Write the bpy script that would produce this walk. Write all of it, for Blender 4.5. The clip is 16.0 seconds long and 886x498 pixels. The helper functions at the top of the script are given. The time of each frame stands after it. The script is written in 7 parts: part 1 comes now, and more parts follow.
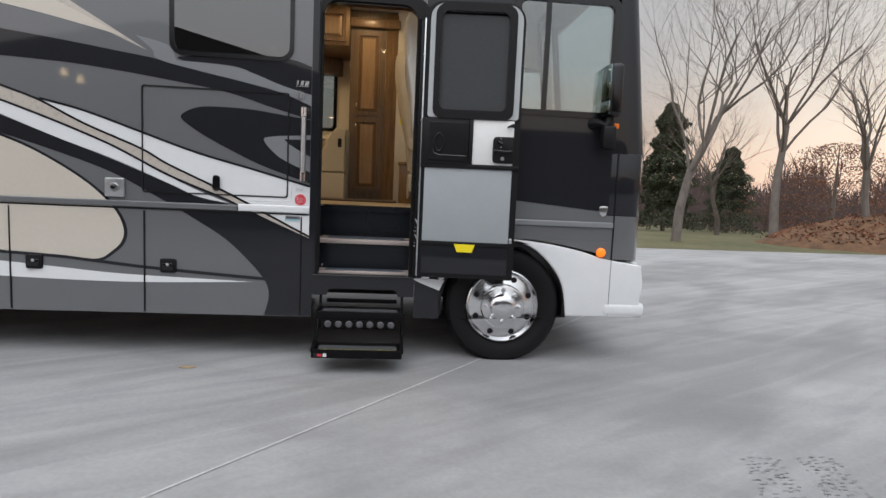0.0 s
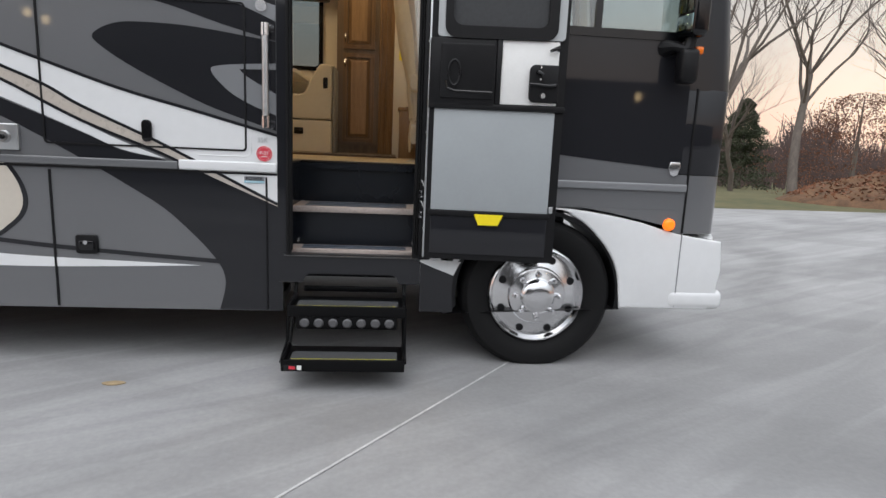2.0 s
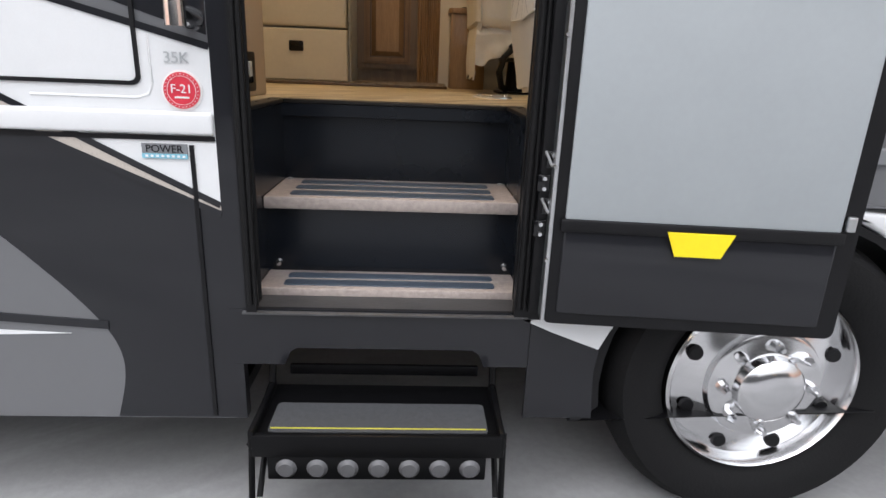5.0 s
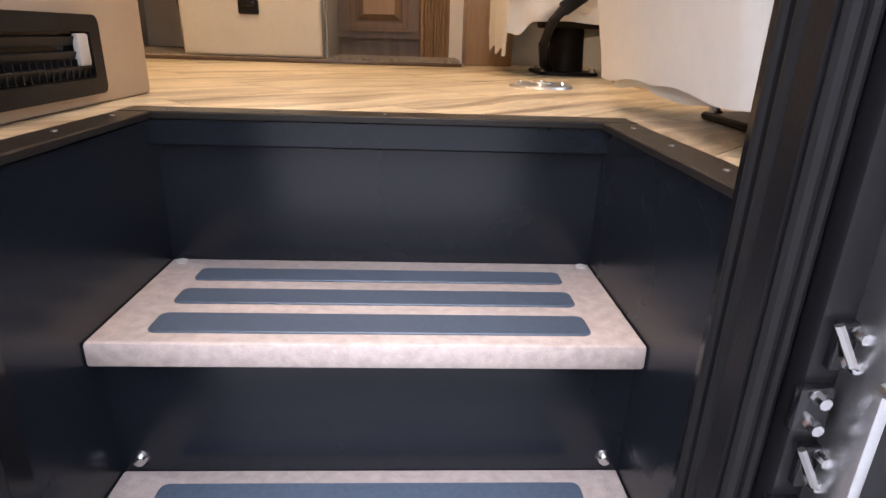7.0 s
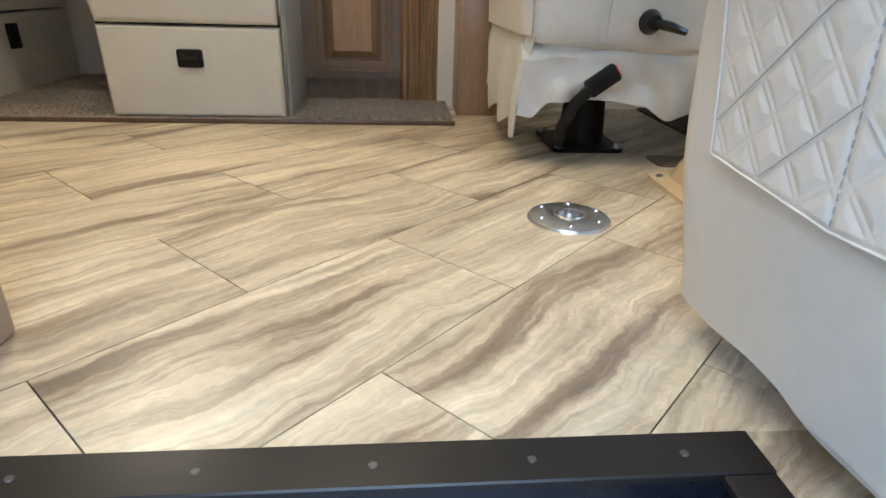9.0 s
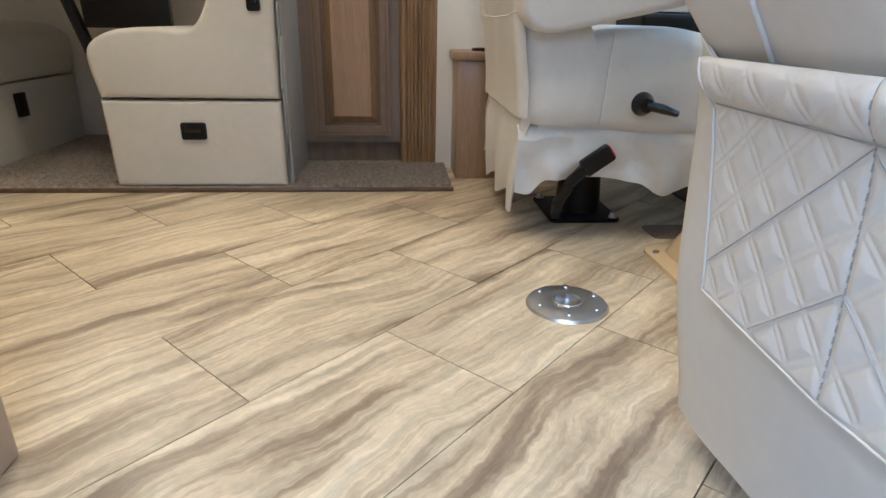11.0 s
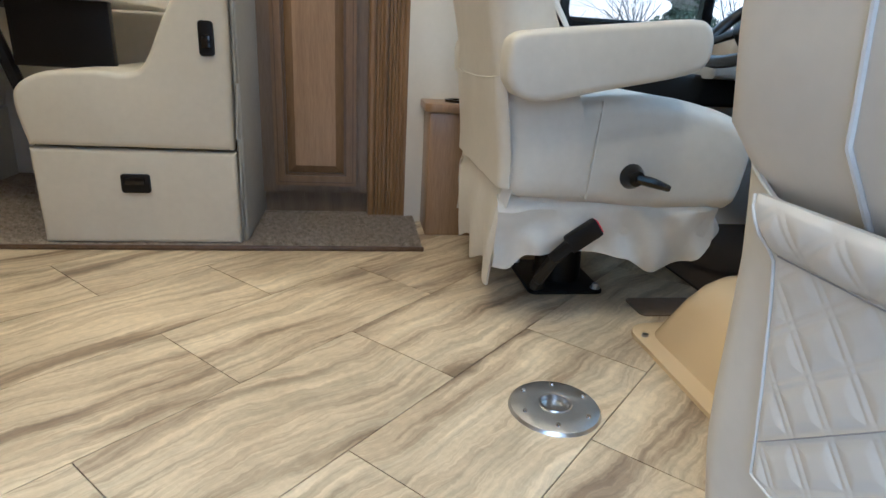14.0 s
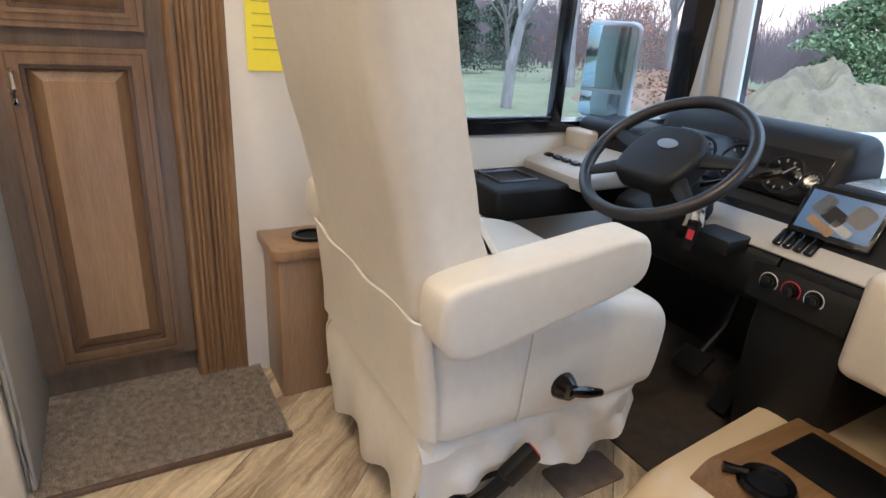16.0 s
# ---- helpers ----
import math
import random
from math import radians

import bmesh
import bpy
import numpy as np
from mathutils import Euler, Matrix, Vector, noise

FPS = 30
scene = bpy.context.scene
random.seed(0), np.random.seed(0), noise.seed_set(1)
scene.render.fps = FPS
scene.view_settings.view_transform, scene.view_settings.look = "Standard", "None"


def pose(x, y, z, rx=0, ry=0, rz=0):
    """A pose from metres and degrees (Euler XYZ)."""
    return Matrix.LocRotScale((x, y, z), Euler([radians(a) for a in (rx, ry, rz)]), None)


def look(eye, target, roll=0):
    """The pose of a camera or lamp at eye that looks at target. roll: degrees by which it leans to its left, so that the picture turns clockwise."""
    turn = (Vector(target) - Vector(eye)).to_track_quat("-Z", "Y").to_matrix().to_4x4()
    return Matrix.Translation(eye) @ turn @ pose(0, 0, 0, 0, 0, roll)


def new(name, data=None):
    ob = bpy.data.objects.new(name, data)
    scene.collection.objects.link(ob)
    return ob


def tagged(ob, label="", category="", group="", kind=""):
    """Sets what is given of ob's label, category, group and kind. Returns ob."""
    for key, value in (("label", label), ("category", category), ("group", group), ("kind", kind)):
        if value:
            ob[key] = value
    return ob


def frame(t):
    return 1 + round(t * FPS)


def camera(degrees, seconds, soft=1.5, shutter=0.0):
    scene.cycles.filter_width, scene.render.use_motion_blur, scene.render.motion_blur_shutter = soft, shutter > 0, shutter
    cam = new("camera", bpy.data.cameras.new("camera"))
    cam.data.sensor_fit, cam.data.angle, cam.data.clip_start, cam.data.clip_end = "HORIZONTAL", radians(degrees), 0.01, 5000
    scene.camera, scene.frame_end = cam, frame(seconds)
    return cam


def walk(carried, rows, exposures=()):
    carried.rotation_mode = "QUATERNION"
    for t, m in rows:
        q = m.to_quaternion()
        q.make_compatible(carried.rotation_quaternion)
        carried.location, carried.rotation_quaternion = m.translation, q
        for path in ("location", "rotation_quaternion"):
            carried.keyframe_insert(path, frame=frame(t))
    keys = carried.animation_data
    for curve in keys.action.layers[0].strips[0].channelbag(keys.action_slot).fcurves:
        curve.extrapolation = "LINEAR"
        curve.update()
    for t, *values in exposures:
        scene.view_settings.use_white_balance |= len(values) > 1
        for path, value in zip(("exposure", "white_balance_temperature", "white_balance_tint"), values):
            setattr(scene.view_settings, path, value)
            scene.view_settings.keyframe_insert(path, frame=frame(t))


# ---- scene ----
cam = camera(75.3, 16.0)
METRES, EYE, TILT, LEAN, TURN = 5.768, 1.2875, 0.0, 0.0, -5.1
ROWS = [
    (0.0, 0.0, 0.0, 0.0, 0.25, -5.63, -2.55),
    (0.5, -0.0017, 0.0489, -0.0004, 0.16, -6.57, -2.48),
    (1.0, -0.0193, 0.096, -0.0012, -0.29, -7.63, -2.53),
    (1.5, -0.0208, 0.148, -0.0028, 0.12, -8.75, -2.48),
    (2.0, -0.0154, 0.1935, -0.0039, 0.32, -10.08, -2.49),
    (2.5, -0.0311, 0.244, -0.0031, 0.43, -11.59, -2.55),
    (3.0, -0.0381, 0.2951, -0.0044, 1.23, -13.09, -2.58),
    (5.5, -0.0806, 0.552, -0.0054, 2.8, -18.61, -2.21),
    (6.0, -0.0899, 0.5989, -0.0041, 2.58, -19.65, -2.15),
    (6.5, -0.0842, 0.6461, -0.0004, 3.06, -19.72, -1.88),
    (7.0, -0.0862, 0.6737, -0.0021, 2.95, -20.55, -1.72),
    (7.5, -0.098, 0.709, 0.0031, 1.97, -21.19, -1.87),
    (8.0, -0.1094, 0.7378, 0.0221, 0.53, -22.85, -2.17),
    (8.5, -0.1077, 0.749, 0.038, -0.05, -23.6, -2.07),
    (9.0, -0.0997, 0.7647, 0.053, 0.68, -24.63, -1.56),
    (9.5, -0.0972, 0.7661, 0.0717, 1.08, -24.37, -1.42),
    (12.0, -0.1014, 0.7735, 0.0768, 0.15, -19.7, -0.89),
    (12.5, -0.0974, 0.775, 0.0807, 0.35, -19.11, -1.16),
    (13.0, -0.0932, 0.7814, 0.0848, 0.08, -19.11, -1.79),
    (13.5, -0.0937, 0.7882, 0.0856, -1.16, -18.86, -2.6),
    (14.0, -0.1041, 0.8034, 0.0868, -2.71, -19.27, -3.14),
    (14.5, -0.1186, 0.8254, 0.1065, -5.82, -20.62, -3.97),
    (15.0, -0.1204, 0.8433, 0.1265, -9.46, -20.9, -4.22),
    (15.5, -0.1214, 0.8657, 0.1482, -14.92, -22.37, -4.2),
    (16.0, -0.1292, 0.8951, 0.1594, -23.86, -21.61, -3.8),
]
walk(cam, [(t, pose(0, 0, EYE, TILT, LEAN, TURN) @ pose(METRES * x, METRES * y, METRES * z, 90 + pitch, roll, yaw)) for t, x, y, z, yaw, pitch, roll in ROWS],
     exposures=[(0.0, -0.42, 6500, 10), (3.0, -0.22, 6500, 10), (5.5, 0.42, 6500, 13), (6.0, 0.72, 6450, 15), (6.5, 1.16, 6350, 18), (7.1, 1.40, 6150, 20), (7.5, 1.46, 5850, 8), (8.0, 1.36, 5350, 10), (8.5, 1.26, 5200, 10), (9.0, 1.14, 4700, 4), (9.5, 1.08, 4650, 6), (12.0, 1.02, 4600, 7), (13.5, 0.93, 4550, 4), (15.0, 0.98, 4400, 4), (16.0, 1.18, 4900, 12)])

# ---- world and large lights ----
world = bpy.data.worlds.new("dusk")
scene.world = world
world.use_nodes = True
wn = world.node_tree.nodes
sky = wn.new("ShaderNodeTexSky")
sky.sky_type = "NISHITA"
sky.sun_disc = False
sky.sun_elevation = radians(9.0)
sky.sun_rotation = radians(40.0)
sky.dust_density = 2.0
soft = wn.new("ShaderNodeHueSaturation")
soft.inputs["Saturation"].default_value, soft.inputs["Value"].default_value = 0.45, 0.05
tco, sep, dusk, blend = wn.new("ShaderNodeTexCoord"), wn.new("ShaderNodeSeparateXYZ"), wn.new("ShaderNodeValToRGB"), wn.new("ShaderNodeMix")
stops = dusk.color_ramp.elements
stops[0].position, stops[0].color = 0.0, (0.72, 0.35, 0.26, 1)
stops[1].position, stops[1].color = 1.0, (1.75, 1.80, 1.90, 1)
for at_, col in ((0.05, (0.80, 0.48, 0.36)), (0.12, (0.80, 0.66, 0.58)), (0.22, (0.78, 0.78, 0.80)), (0.36, (0.86, 0.90, 0.95)), (0.6, (1.30, 1.35, 1.42))):
    k = stops.new(at_)
    k.color = (*col, 1)
blend.data_type = "RGBA"
blend.inputs["Factor"].default_value = 0.75
wl_ = world.node_tree.links
wl_.new(tco.outputs["Generated"], sep.inputs["Vector"])
wl_.new(sep.outputs["Z"], dusk.inputs["Fac"])
wl_.new(sky.outputs["Color"], soft.inputs["Color"])
wl_.new(soft.outputs["Color"], blend.inputs["A"])
wl_.new(dusk.outputs["Color"], blend.inputs["B"])
side, lift, dim = wn.new("ShaderNodeVectorMath"), wn.new("ShaderNodeMapRange"), wn.new("ShaderNodeMix")
side.operation = "DOT_PRODUCT"
side.inputs[1].default_value = (-0.30, -0.75, 0.59)
lift.inputs["From Min"].default_value, lift.inputs["From Max"].default_value = -0.2, 1.0
lift.inputs["To Min"].default_value, lift.inputs["To Max"].default_value = 1.0, 2.6
lift.interpolation_type = "SMOOTHSTEP"
dim.data_type, dim.blend_type = "RGBA", "MULTIPLY"
dim.inputs["Factor"].default_value = 1.0
wl_.new(tco.outputs["Generated"], side.inputs[0])
wl_.new(side.outputs["Value"], lift.inputs["Value"])
wl_.new(blend.outputs["Result"], dim.inputs["A"])
wl_.new(lift.outputs["Result"], dim.inputs["B"])
wl_.new(dim.outputs["Result"], wn["Background"].inputs["Color"])
wn["Background"].inputs["Strength"].default_value = 0.88
sun = new("sun", bpy.data.lights.new("sun", "SUN"))
sun.data.energy, sun.data.angle, sun.data.color = 0.6, radians(50), (1.0, 0.95, 0.92)
sun.matrix_world = look((0, 0, 20), (5, 14, 0))


# ---- materials ----
def mat(name, color, rough=0.5, metal=0.0, vary=0.15, scale=8.0, bump=0.0, bump_scale=60.0, coat=0.0, spec=0.5, stretch=(1, 1, 1), rand=0.0, color2=None):
    m = bpy.data.materials.new(name)
    m.use_nodes = True
    nt = m.node_tree
    n, l = nt.nodes, nt.links
    b = n["Principled BSDF"]
    b.inputs["Roughness"].default_value = rough
    b.inputs["Metallic"].default_value = metal
    b.inputs["Coat Weight"].default_value = coat
    b.inputs["Coat Roughness"].default_value = 0.04
    b.inputs["Specular IOR Level"].default_value = spec
    tc = n.new("ShaderNodeTexCoord")
    mp = n.new("ShaderNodeMapping")
    mp.inputs["Scale"].default_value = stretch
    l.new(tc.outputs["Object"], mp.inputs["Vector"])
    big, fine = n.new("ShaderNodeTexNoise"), n.new("ShaderNodeTexNoise")
    big.inputs["Scale"].default_value, fine.inputs["Scale"].default_value = scale, scale * 9
    big.inputs["Detail"].default_value = fine.inputs["Detail"].default_value = 5
    for t in (big, fine):
        l.new(mp.outputs["Vector"], t.inputs["Vector"])
    mixv = n.new("ShaderNodeMix")
    mixv.data_type = "FLOAT"
    mixv.inputs["Factor"].default_value = 0.4
    l.new(big.outputs["Fac"], mixv.inputs["A"])
    l.new(fine.outputs["Fac"], mixv.inputs["B"])
    ramp = n.new("ShaderNodeValToRGB")
    dark = [c * (1 - vary) for c in color]
    lite = color2 or [min(1, c * (1 + vary)) for c in color]
    ramp.color_ramp.elements[0].position, ramp.color_ramp.elements[1].position = 0.33, 0.67
    ramp.color_ramp.elements[0].color, ramp.color_ramp.elements[1].color = (*dark, 1), (*lite, 1)
    l.new(mixv.outputs["Result"], ramp.inputs["Fac"])
    out = ramp.outputs["Color"]
    if rand:
        oi, hs = n.new("ShaderNodeObjectInfo"), n.new("ShaderNodeHueSaturation")
        mr = n.new("ShaderNodeMapRange")
        mr.inputs["To Min"].default_value, mr.inputs["To Max"].default_value = 1 - rand, 1 + rand
        l.new(oi.outputs["Random"], mr.inputs["Value"])
        l.new(mr.outputs["Result"], hs.inputs["Value"])
        l.new(out, hs.inputs["Color"])
        out = hs.outputs["Color"]
    l.new(out, b.inputs["Base Color"])
    rr = n.new("ShaderNodeMapRange")
    rr.inputs["To Min"].default_value, rr.inputs["To Max"].default_value = max(0.02, rough * 0.8), min(1, rough * 1.2)
    l.new(mixv.outputs["Result"], rr.inputs["Value"])
    l.new(rr.outputs["Result"], b.inputs["Roughness"])
    if bump:
        bt, bn = n.new("ShaderNodeTexNoise"), n.new("ShaderNodeBump")
        bt.inputs["Scale"].default_value, bt.inputs["Detail"].default_value = bump_scale, 4
        bn.inputs["Strength"].default_value, bn.inputs["Distance"].default_value = bump, 0.01
        l.new(mp.outputs["Vector"], bt.inputs["Vector"])
        l.new(bt.outputs["Fac"], bn.inputs["Height"])
        l.new(bn.outputs["Normal"], b.inputs["Normal"])
    return m


def glass(name, tint=(0.9, 0.95, 0.93), alpha=0.15, rough=0.0):
    """Thin glazing: clear light passes, the surface mirrors by its angle."""
    m = bpy.data.materials.new(name)
    m.use_nodes = True
    n, l = m.node_tree.nodes, m.node_tree.links
    n.remove(n["Principled BSDF"])
    tr, gl, mx = n.new("ShaderNodeBsdfTransparent"), n.new("ShaderNodeBsdfGlossy"), n.new("ShaderNodeMixShader")
    lw, pw, mr = n.new("ShaderNodeLayerWeight"), n.new("ShaderNodeMath"), n.new("ShaderNodeMapRange")
    tr.inputs["Color"].default_value = (*tint, 1)
    gl.inputs["Roughness"].default_value = rough
    lw.inputs["Blend"].default_value = 0.5
    pw.operation = "POWER"
    pw.inputs[1].default_value = 4.0
    mr.inputs["To Min"].default_value, mr.inputs["To Max"].default_value = alpha * 0.4, 0.75
    l.new(lw.outputs["Facing"], pw.inputs[0])
    l.new(pw.outputs["Value"], mr.inputs["Value"])
    l.new(mr.outputs["Result"], mx.inputs["Fac"])
    l.new(tr.outputs["BSDF"], mx.inputs[1])
    l.new(gl.outputs["BSDF"], mx.inputs[2])
    l.new(mx.outputs["Shader"], n["Material Output"].inputs["Surface"])
    return m


def glow(name, color, strength):
    m = mat(name, color, 0.4)
    b = m.node_tree.nodes["Principled BSDF"]
    b.inputs["Emission Color"].default_value = (*color, 1)
    b.inputs["Emission Strength"].default_value = strength
    return m


def wood(name, a, b_, along="z", rough=0.35):
    m = mat(name, a, rough, 0, 0.2, 3.0, 0.08, 40, 0.15, stretch={"z": (9, 9, 0.8), "x": (0.8, 9, 9), "y": (9, 0.8, 9)}[along], color2=b_, rand=0.06)
    return m


M = dict(
    paint_gray=mat("gray metallic paint", (0.130, 0.133, 0.140), 0.34, 0.1, 0.015, 3, coat=0.8),
    paint_dark=mat("charcoal paint", (0.0125, 0.013, 0.016), 0.4, 0.0, 0.02, 3, coat=0.75, spec=0.1),
    paint_white=mat("white paint", (0.70, 0.71, 0.72), 0.25, 0, 0.02, 20, coat=0.6),
    paint_tan=mat("tan paint", (0.50, 0.45, 0.40), 0.28, 0.1, 0.008, 30, coat=0.6),
    paint_beige=mat("champagne paint", (0.58, 0.53, 0.46), 0.3, 0.1, 0.03, 30, coat=0.6),
    paint_light=mat("silver paint", (0.215, 0.222, 0.235), 0.3, 0.2, 0.02, 3, coat=0.7),
    black=mat("black plastic", (0.006, 0.006, 0.007), 0.42, 0, 0.2, 15, 0.05, 200, spec=0.25),
    black_gloss=mat("black gloss trim", (0.005, 0.005, 0.006), 0.16, 0, 0.1, 15),
    step_black=mat("black painted step steel", (0.0035, 0.0035, 0.004), 0.38, 0, 0.15, 15, spec=0.16),
    rubber=mat("tyre rubber", (0.005, 0.005, 0.0055), 0.75, 0, 0.25, 20, 0.15, 120, spec=0.25),
    chrome=mat("chrome", (0.72, 0.72, 0.73), 0.17, 1.0, 0.03, 20),
    alu=mat("brushed aluminium", (0.6, 0.61, 0.62), 0.32, 1.0, 0.08, 30, 0.05, 300),
    steel=mat("satin steel", (0.5, 0.5, 0.5), 0.3, 1.0, 0.1, 30),
    surround=mat("gray white window surround", (0.40, 0.42, 0.43), 0.45, 0, 0.03, 8),
    frost=mat("frosted panel", (0.315, 0.34, 0.355), 0.45, 0, 0.03, 6),
    screen=mat("screen mesh", (0.035, 0.037, 0.04), 0.7, 0, 0.2, 60),
    yellow=mat("yellow sticker", (0.85, 0.68, 0.01), 0.45, 0, 0.04, 10),
    sill_worn=mat("worn gray threshold", (0.050, 0.050, 0.052), 0.5, 0.0, 0.35, 9, 0.08, 60),
    plate_blue=mat("pale blue enamel", (0.20, 0.46, 0.58), 0.4, 0, 0.05, 20),
    screw=mat("dull screw head", (0.11, 0.10, 0.09), 0.42, 0.5, 0.1, 40),
    red=mat("red enamel", (0.62, 0.035, 0.06), 0.35, 0, 0.08, 20),
    paper=mat("yellow paper", (0.9, 0.78, 0.02), 0.6, 0, 0.03, 10),
    white_plastic=mat("white plastic", (0.75, 0.75, 0.74), 0.4, 0, 0.03, 10),
    well=mat("black step well laminate", (0.0045, 0.0065, 0.0105), 0.27, 0, 0.02, 0.25, spec=0.45),
    rim_trim=mat("dark bronze trim", (0.013, 0.011, 0.0095), 0.36, 0.0, 0.15, 20, spec=0.35),
    tread=mat("speckled beige tread", (0.40, 0.34, 0.31), 0.55, 0, 0.22, 60, 0.05, 200),
    grip=mat("blue black grip tape", (0.055, 0.075, 0.105), 0.36, 0, 0.2, 120, 0.08, 700),
    grip_dark=mat("charcoal grip mat", (0.05, 0.052, 0.056), 0.75, 0, 0.25, 120, 0.2, 600),
    yellow_dim=mat("worn yellow line", (0.45, 0.42, 0.05), 0.6),
    lens_dim=mat("smoked lens", (0.09, 0.09, 0.095), 0.35, 0, 0.1, 40),
    cloth=mat("cream vinyl", (0.60, 0.575, 0.52), 0.46, 0, 0.05, 5, 0.22, 8),
    cloth_fold=mat("folded cream vinyl", (0.60, 0.575, 0.52), 0.46, 0, 0.06, 5, 0.5, 6),
    seam=mat("gray thread", (0.33, 0.325, 0.32), 0.8),
    wood=wood("glazed cabinet wood", (0.165, 0.100, 0.050), (0.235, 0.148, 0.079)),
    wood_flute=wood("fluted oak", (0.17, 0.098, 0.043), (0.285, 0.175, 0.082)),
    wood_lite=wood("light oak veneer", (0.262, 0.165, 0.086), (0.335, 0.217, 0.118)),
    wood_dark=wood("glazed oak edge", (0.07, 0.042, 0.025), (0.12, 0.075, 0.045)),
    wood_gray=wood("gray glazed oak", (0.14, 0.100, 0.068), (0.20, 0.147, 0.102)),
    wood_x=wood("oak console top", (0.175, 0.098, 0.036), (0.25, 0.145, 0.058), "x"),
    wall=mat("cream wall vinyl", (0.66, 0.63, 0.57), 0.6, 0, 0.03, 6, 0.1, 300),
    panel=mat("tan side panel", (0.42, 0.33, 0.24), 0.5, 0, 0.05, 8, 0.05, 150),
    ceil=mat("ceiling vinyl", (0.6, 0.52, 0.42), 0.7, 0, 0.04, 6),
    carpet=mat("taupe carpet", (0.30, 0.25, 0.195), 0.95, 0, 0.45, 60, 0.6, 190, color2=(0.50, 0.43, 0.345)),
    doghouse=mat("beige moulded plastic", (0.68, 0.535, 0.325), 0.22, 0, 0.012, 2, 0.02, 100, coat=0.3),
    dash=mat("dash plastic", (0.007, 0.0075, 0.0085), 0.5, 0, 0.2, 30, 0.12, 350, spec=0.3),
    doghouse_pale=mat("pale beige plastic", (0.56, 0.50, 0.42), 0.5, 0, 0.04, 8, 0.08, 250),
    # Pale base colour stands in for the sky's sheen on the dash top.
    dash_sky_sheen=mat("dash top with painted sheen", (0.40, 0.445, 0.465), 0.22, 0, 0.1, 6, 0.05, 200, spec=0.7, coat=0.6),
    mirror=mat("tinted mirror glass", (0.26, 0.34, 0.345), 0.06, 1.0, 0.03, 4),
    bench=mat("ivory bench vinyl", (0.54, 0.515, 0.445), 0.5, 0, 0.05, 5, 0.12, 9),
    # Gray cloth, darkened further for the shade on the bench's back.
    bench_back_shaded=mat("gray bench back cloth with shade", (0.34, 0.345, 0.335), 0.7, 0, 0.08, 6, 0.2, 40),
    foot=mat("brown footwell carpet", (0.05, 0.038, 0.028), 0.9, 0, 0.35, 30, 0.5, 200),
    grip_rim=mat("leathered rim", (0.015, 0.015, 0.017), 0.34, 0, 0.15, 40, 0.06, 300),
    dash_gray=mat("gray dash trim", (0.40, 0.385, 0.36), 0.45, 0, 0.05, 10),
    table=mat("pale stone laminate", (0.72, 0.69, 0.64), 0.3, 0, 0.08, 30),
    amber=glow("amber lens", (1.0, 0.17, 0.006), 1.3),
    amber_off=mat("amber lens unlit", (0.75, 0.16, 0.01), 0.2, 0, 0.1, 20),
    lampglow=glow("warm lamp lens", (1.0, 0.72, 0.38), 14.0),
    display=glow("display glass", (0.06, 0.10, 0.16), 0.3),
    bark=mat("gray bark", (0.13, 0.11, 0.095), 0.9, 0, 0.35, 6, 0.6, 14, stretch=(1, 1, 0.25)),
    twig=mat("twig bark", (0.16, 0.12, 0.10), 0.9, 0, 0.3, 3),
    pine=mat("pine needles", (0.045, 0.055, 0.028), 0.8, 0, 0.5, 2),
    # Brighter copy of the needle colour, used on pines beyond the spoil heap.
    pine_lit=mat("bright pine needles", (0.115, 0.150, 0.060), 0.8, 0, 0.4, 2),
    leaf=mat("russet leaves", (0.17, 0.07, 0.035), 0.8, 0, 0.5, 2),
    grass=mat("winter lawn", (0.085, 0.098, 0.036), 0.95, 0, 0.35, 0.35, 0.6, 8, color2=(0.165, 0.140, 0.066)),
    stain_tan=mat("ocher concrete stain", (0.36, 0.27, 0.16), 0.8, 0, 0.2, 30),
    litter=mat("leaf litter", (0.13, 0.07, 0.036), 0.95, 0, 0.5, 3, 0.8, 12),
    dirt=mat("clay spoil", (0.12, 0.088, 0.047), 0.95, 0, 0.35, 1.2, 0.5, 5),
    farwood=mat("far bare woods", (0.105, 0.075, 0.070), 1.0, 0, 0.4, 0.5),
    stucco=mat("dark metal siding", (0.05, 0.05, 0.052), 0.6, 0, 0.2, 2),
    glass=glass("clear window glass", (0.66, 0.72, 0.72), 0.45),
    glass_far=glass("sliding window glass", (0.95, 1.0, 1.0), 0.08),
    tint=glass("tinted glass", (0.10, 0.11, 0.115), 0.5),
    windscreen=glass("windscreen glass", (0.90, 1.0, 1.0), 0.08),
)


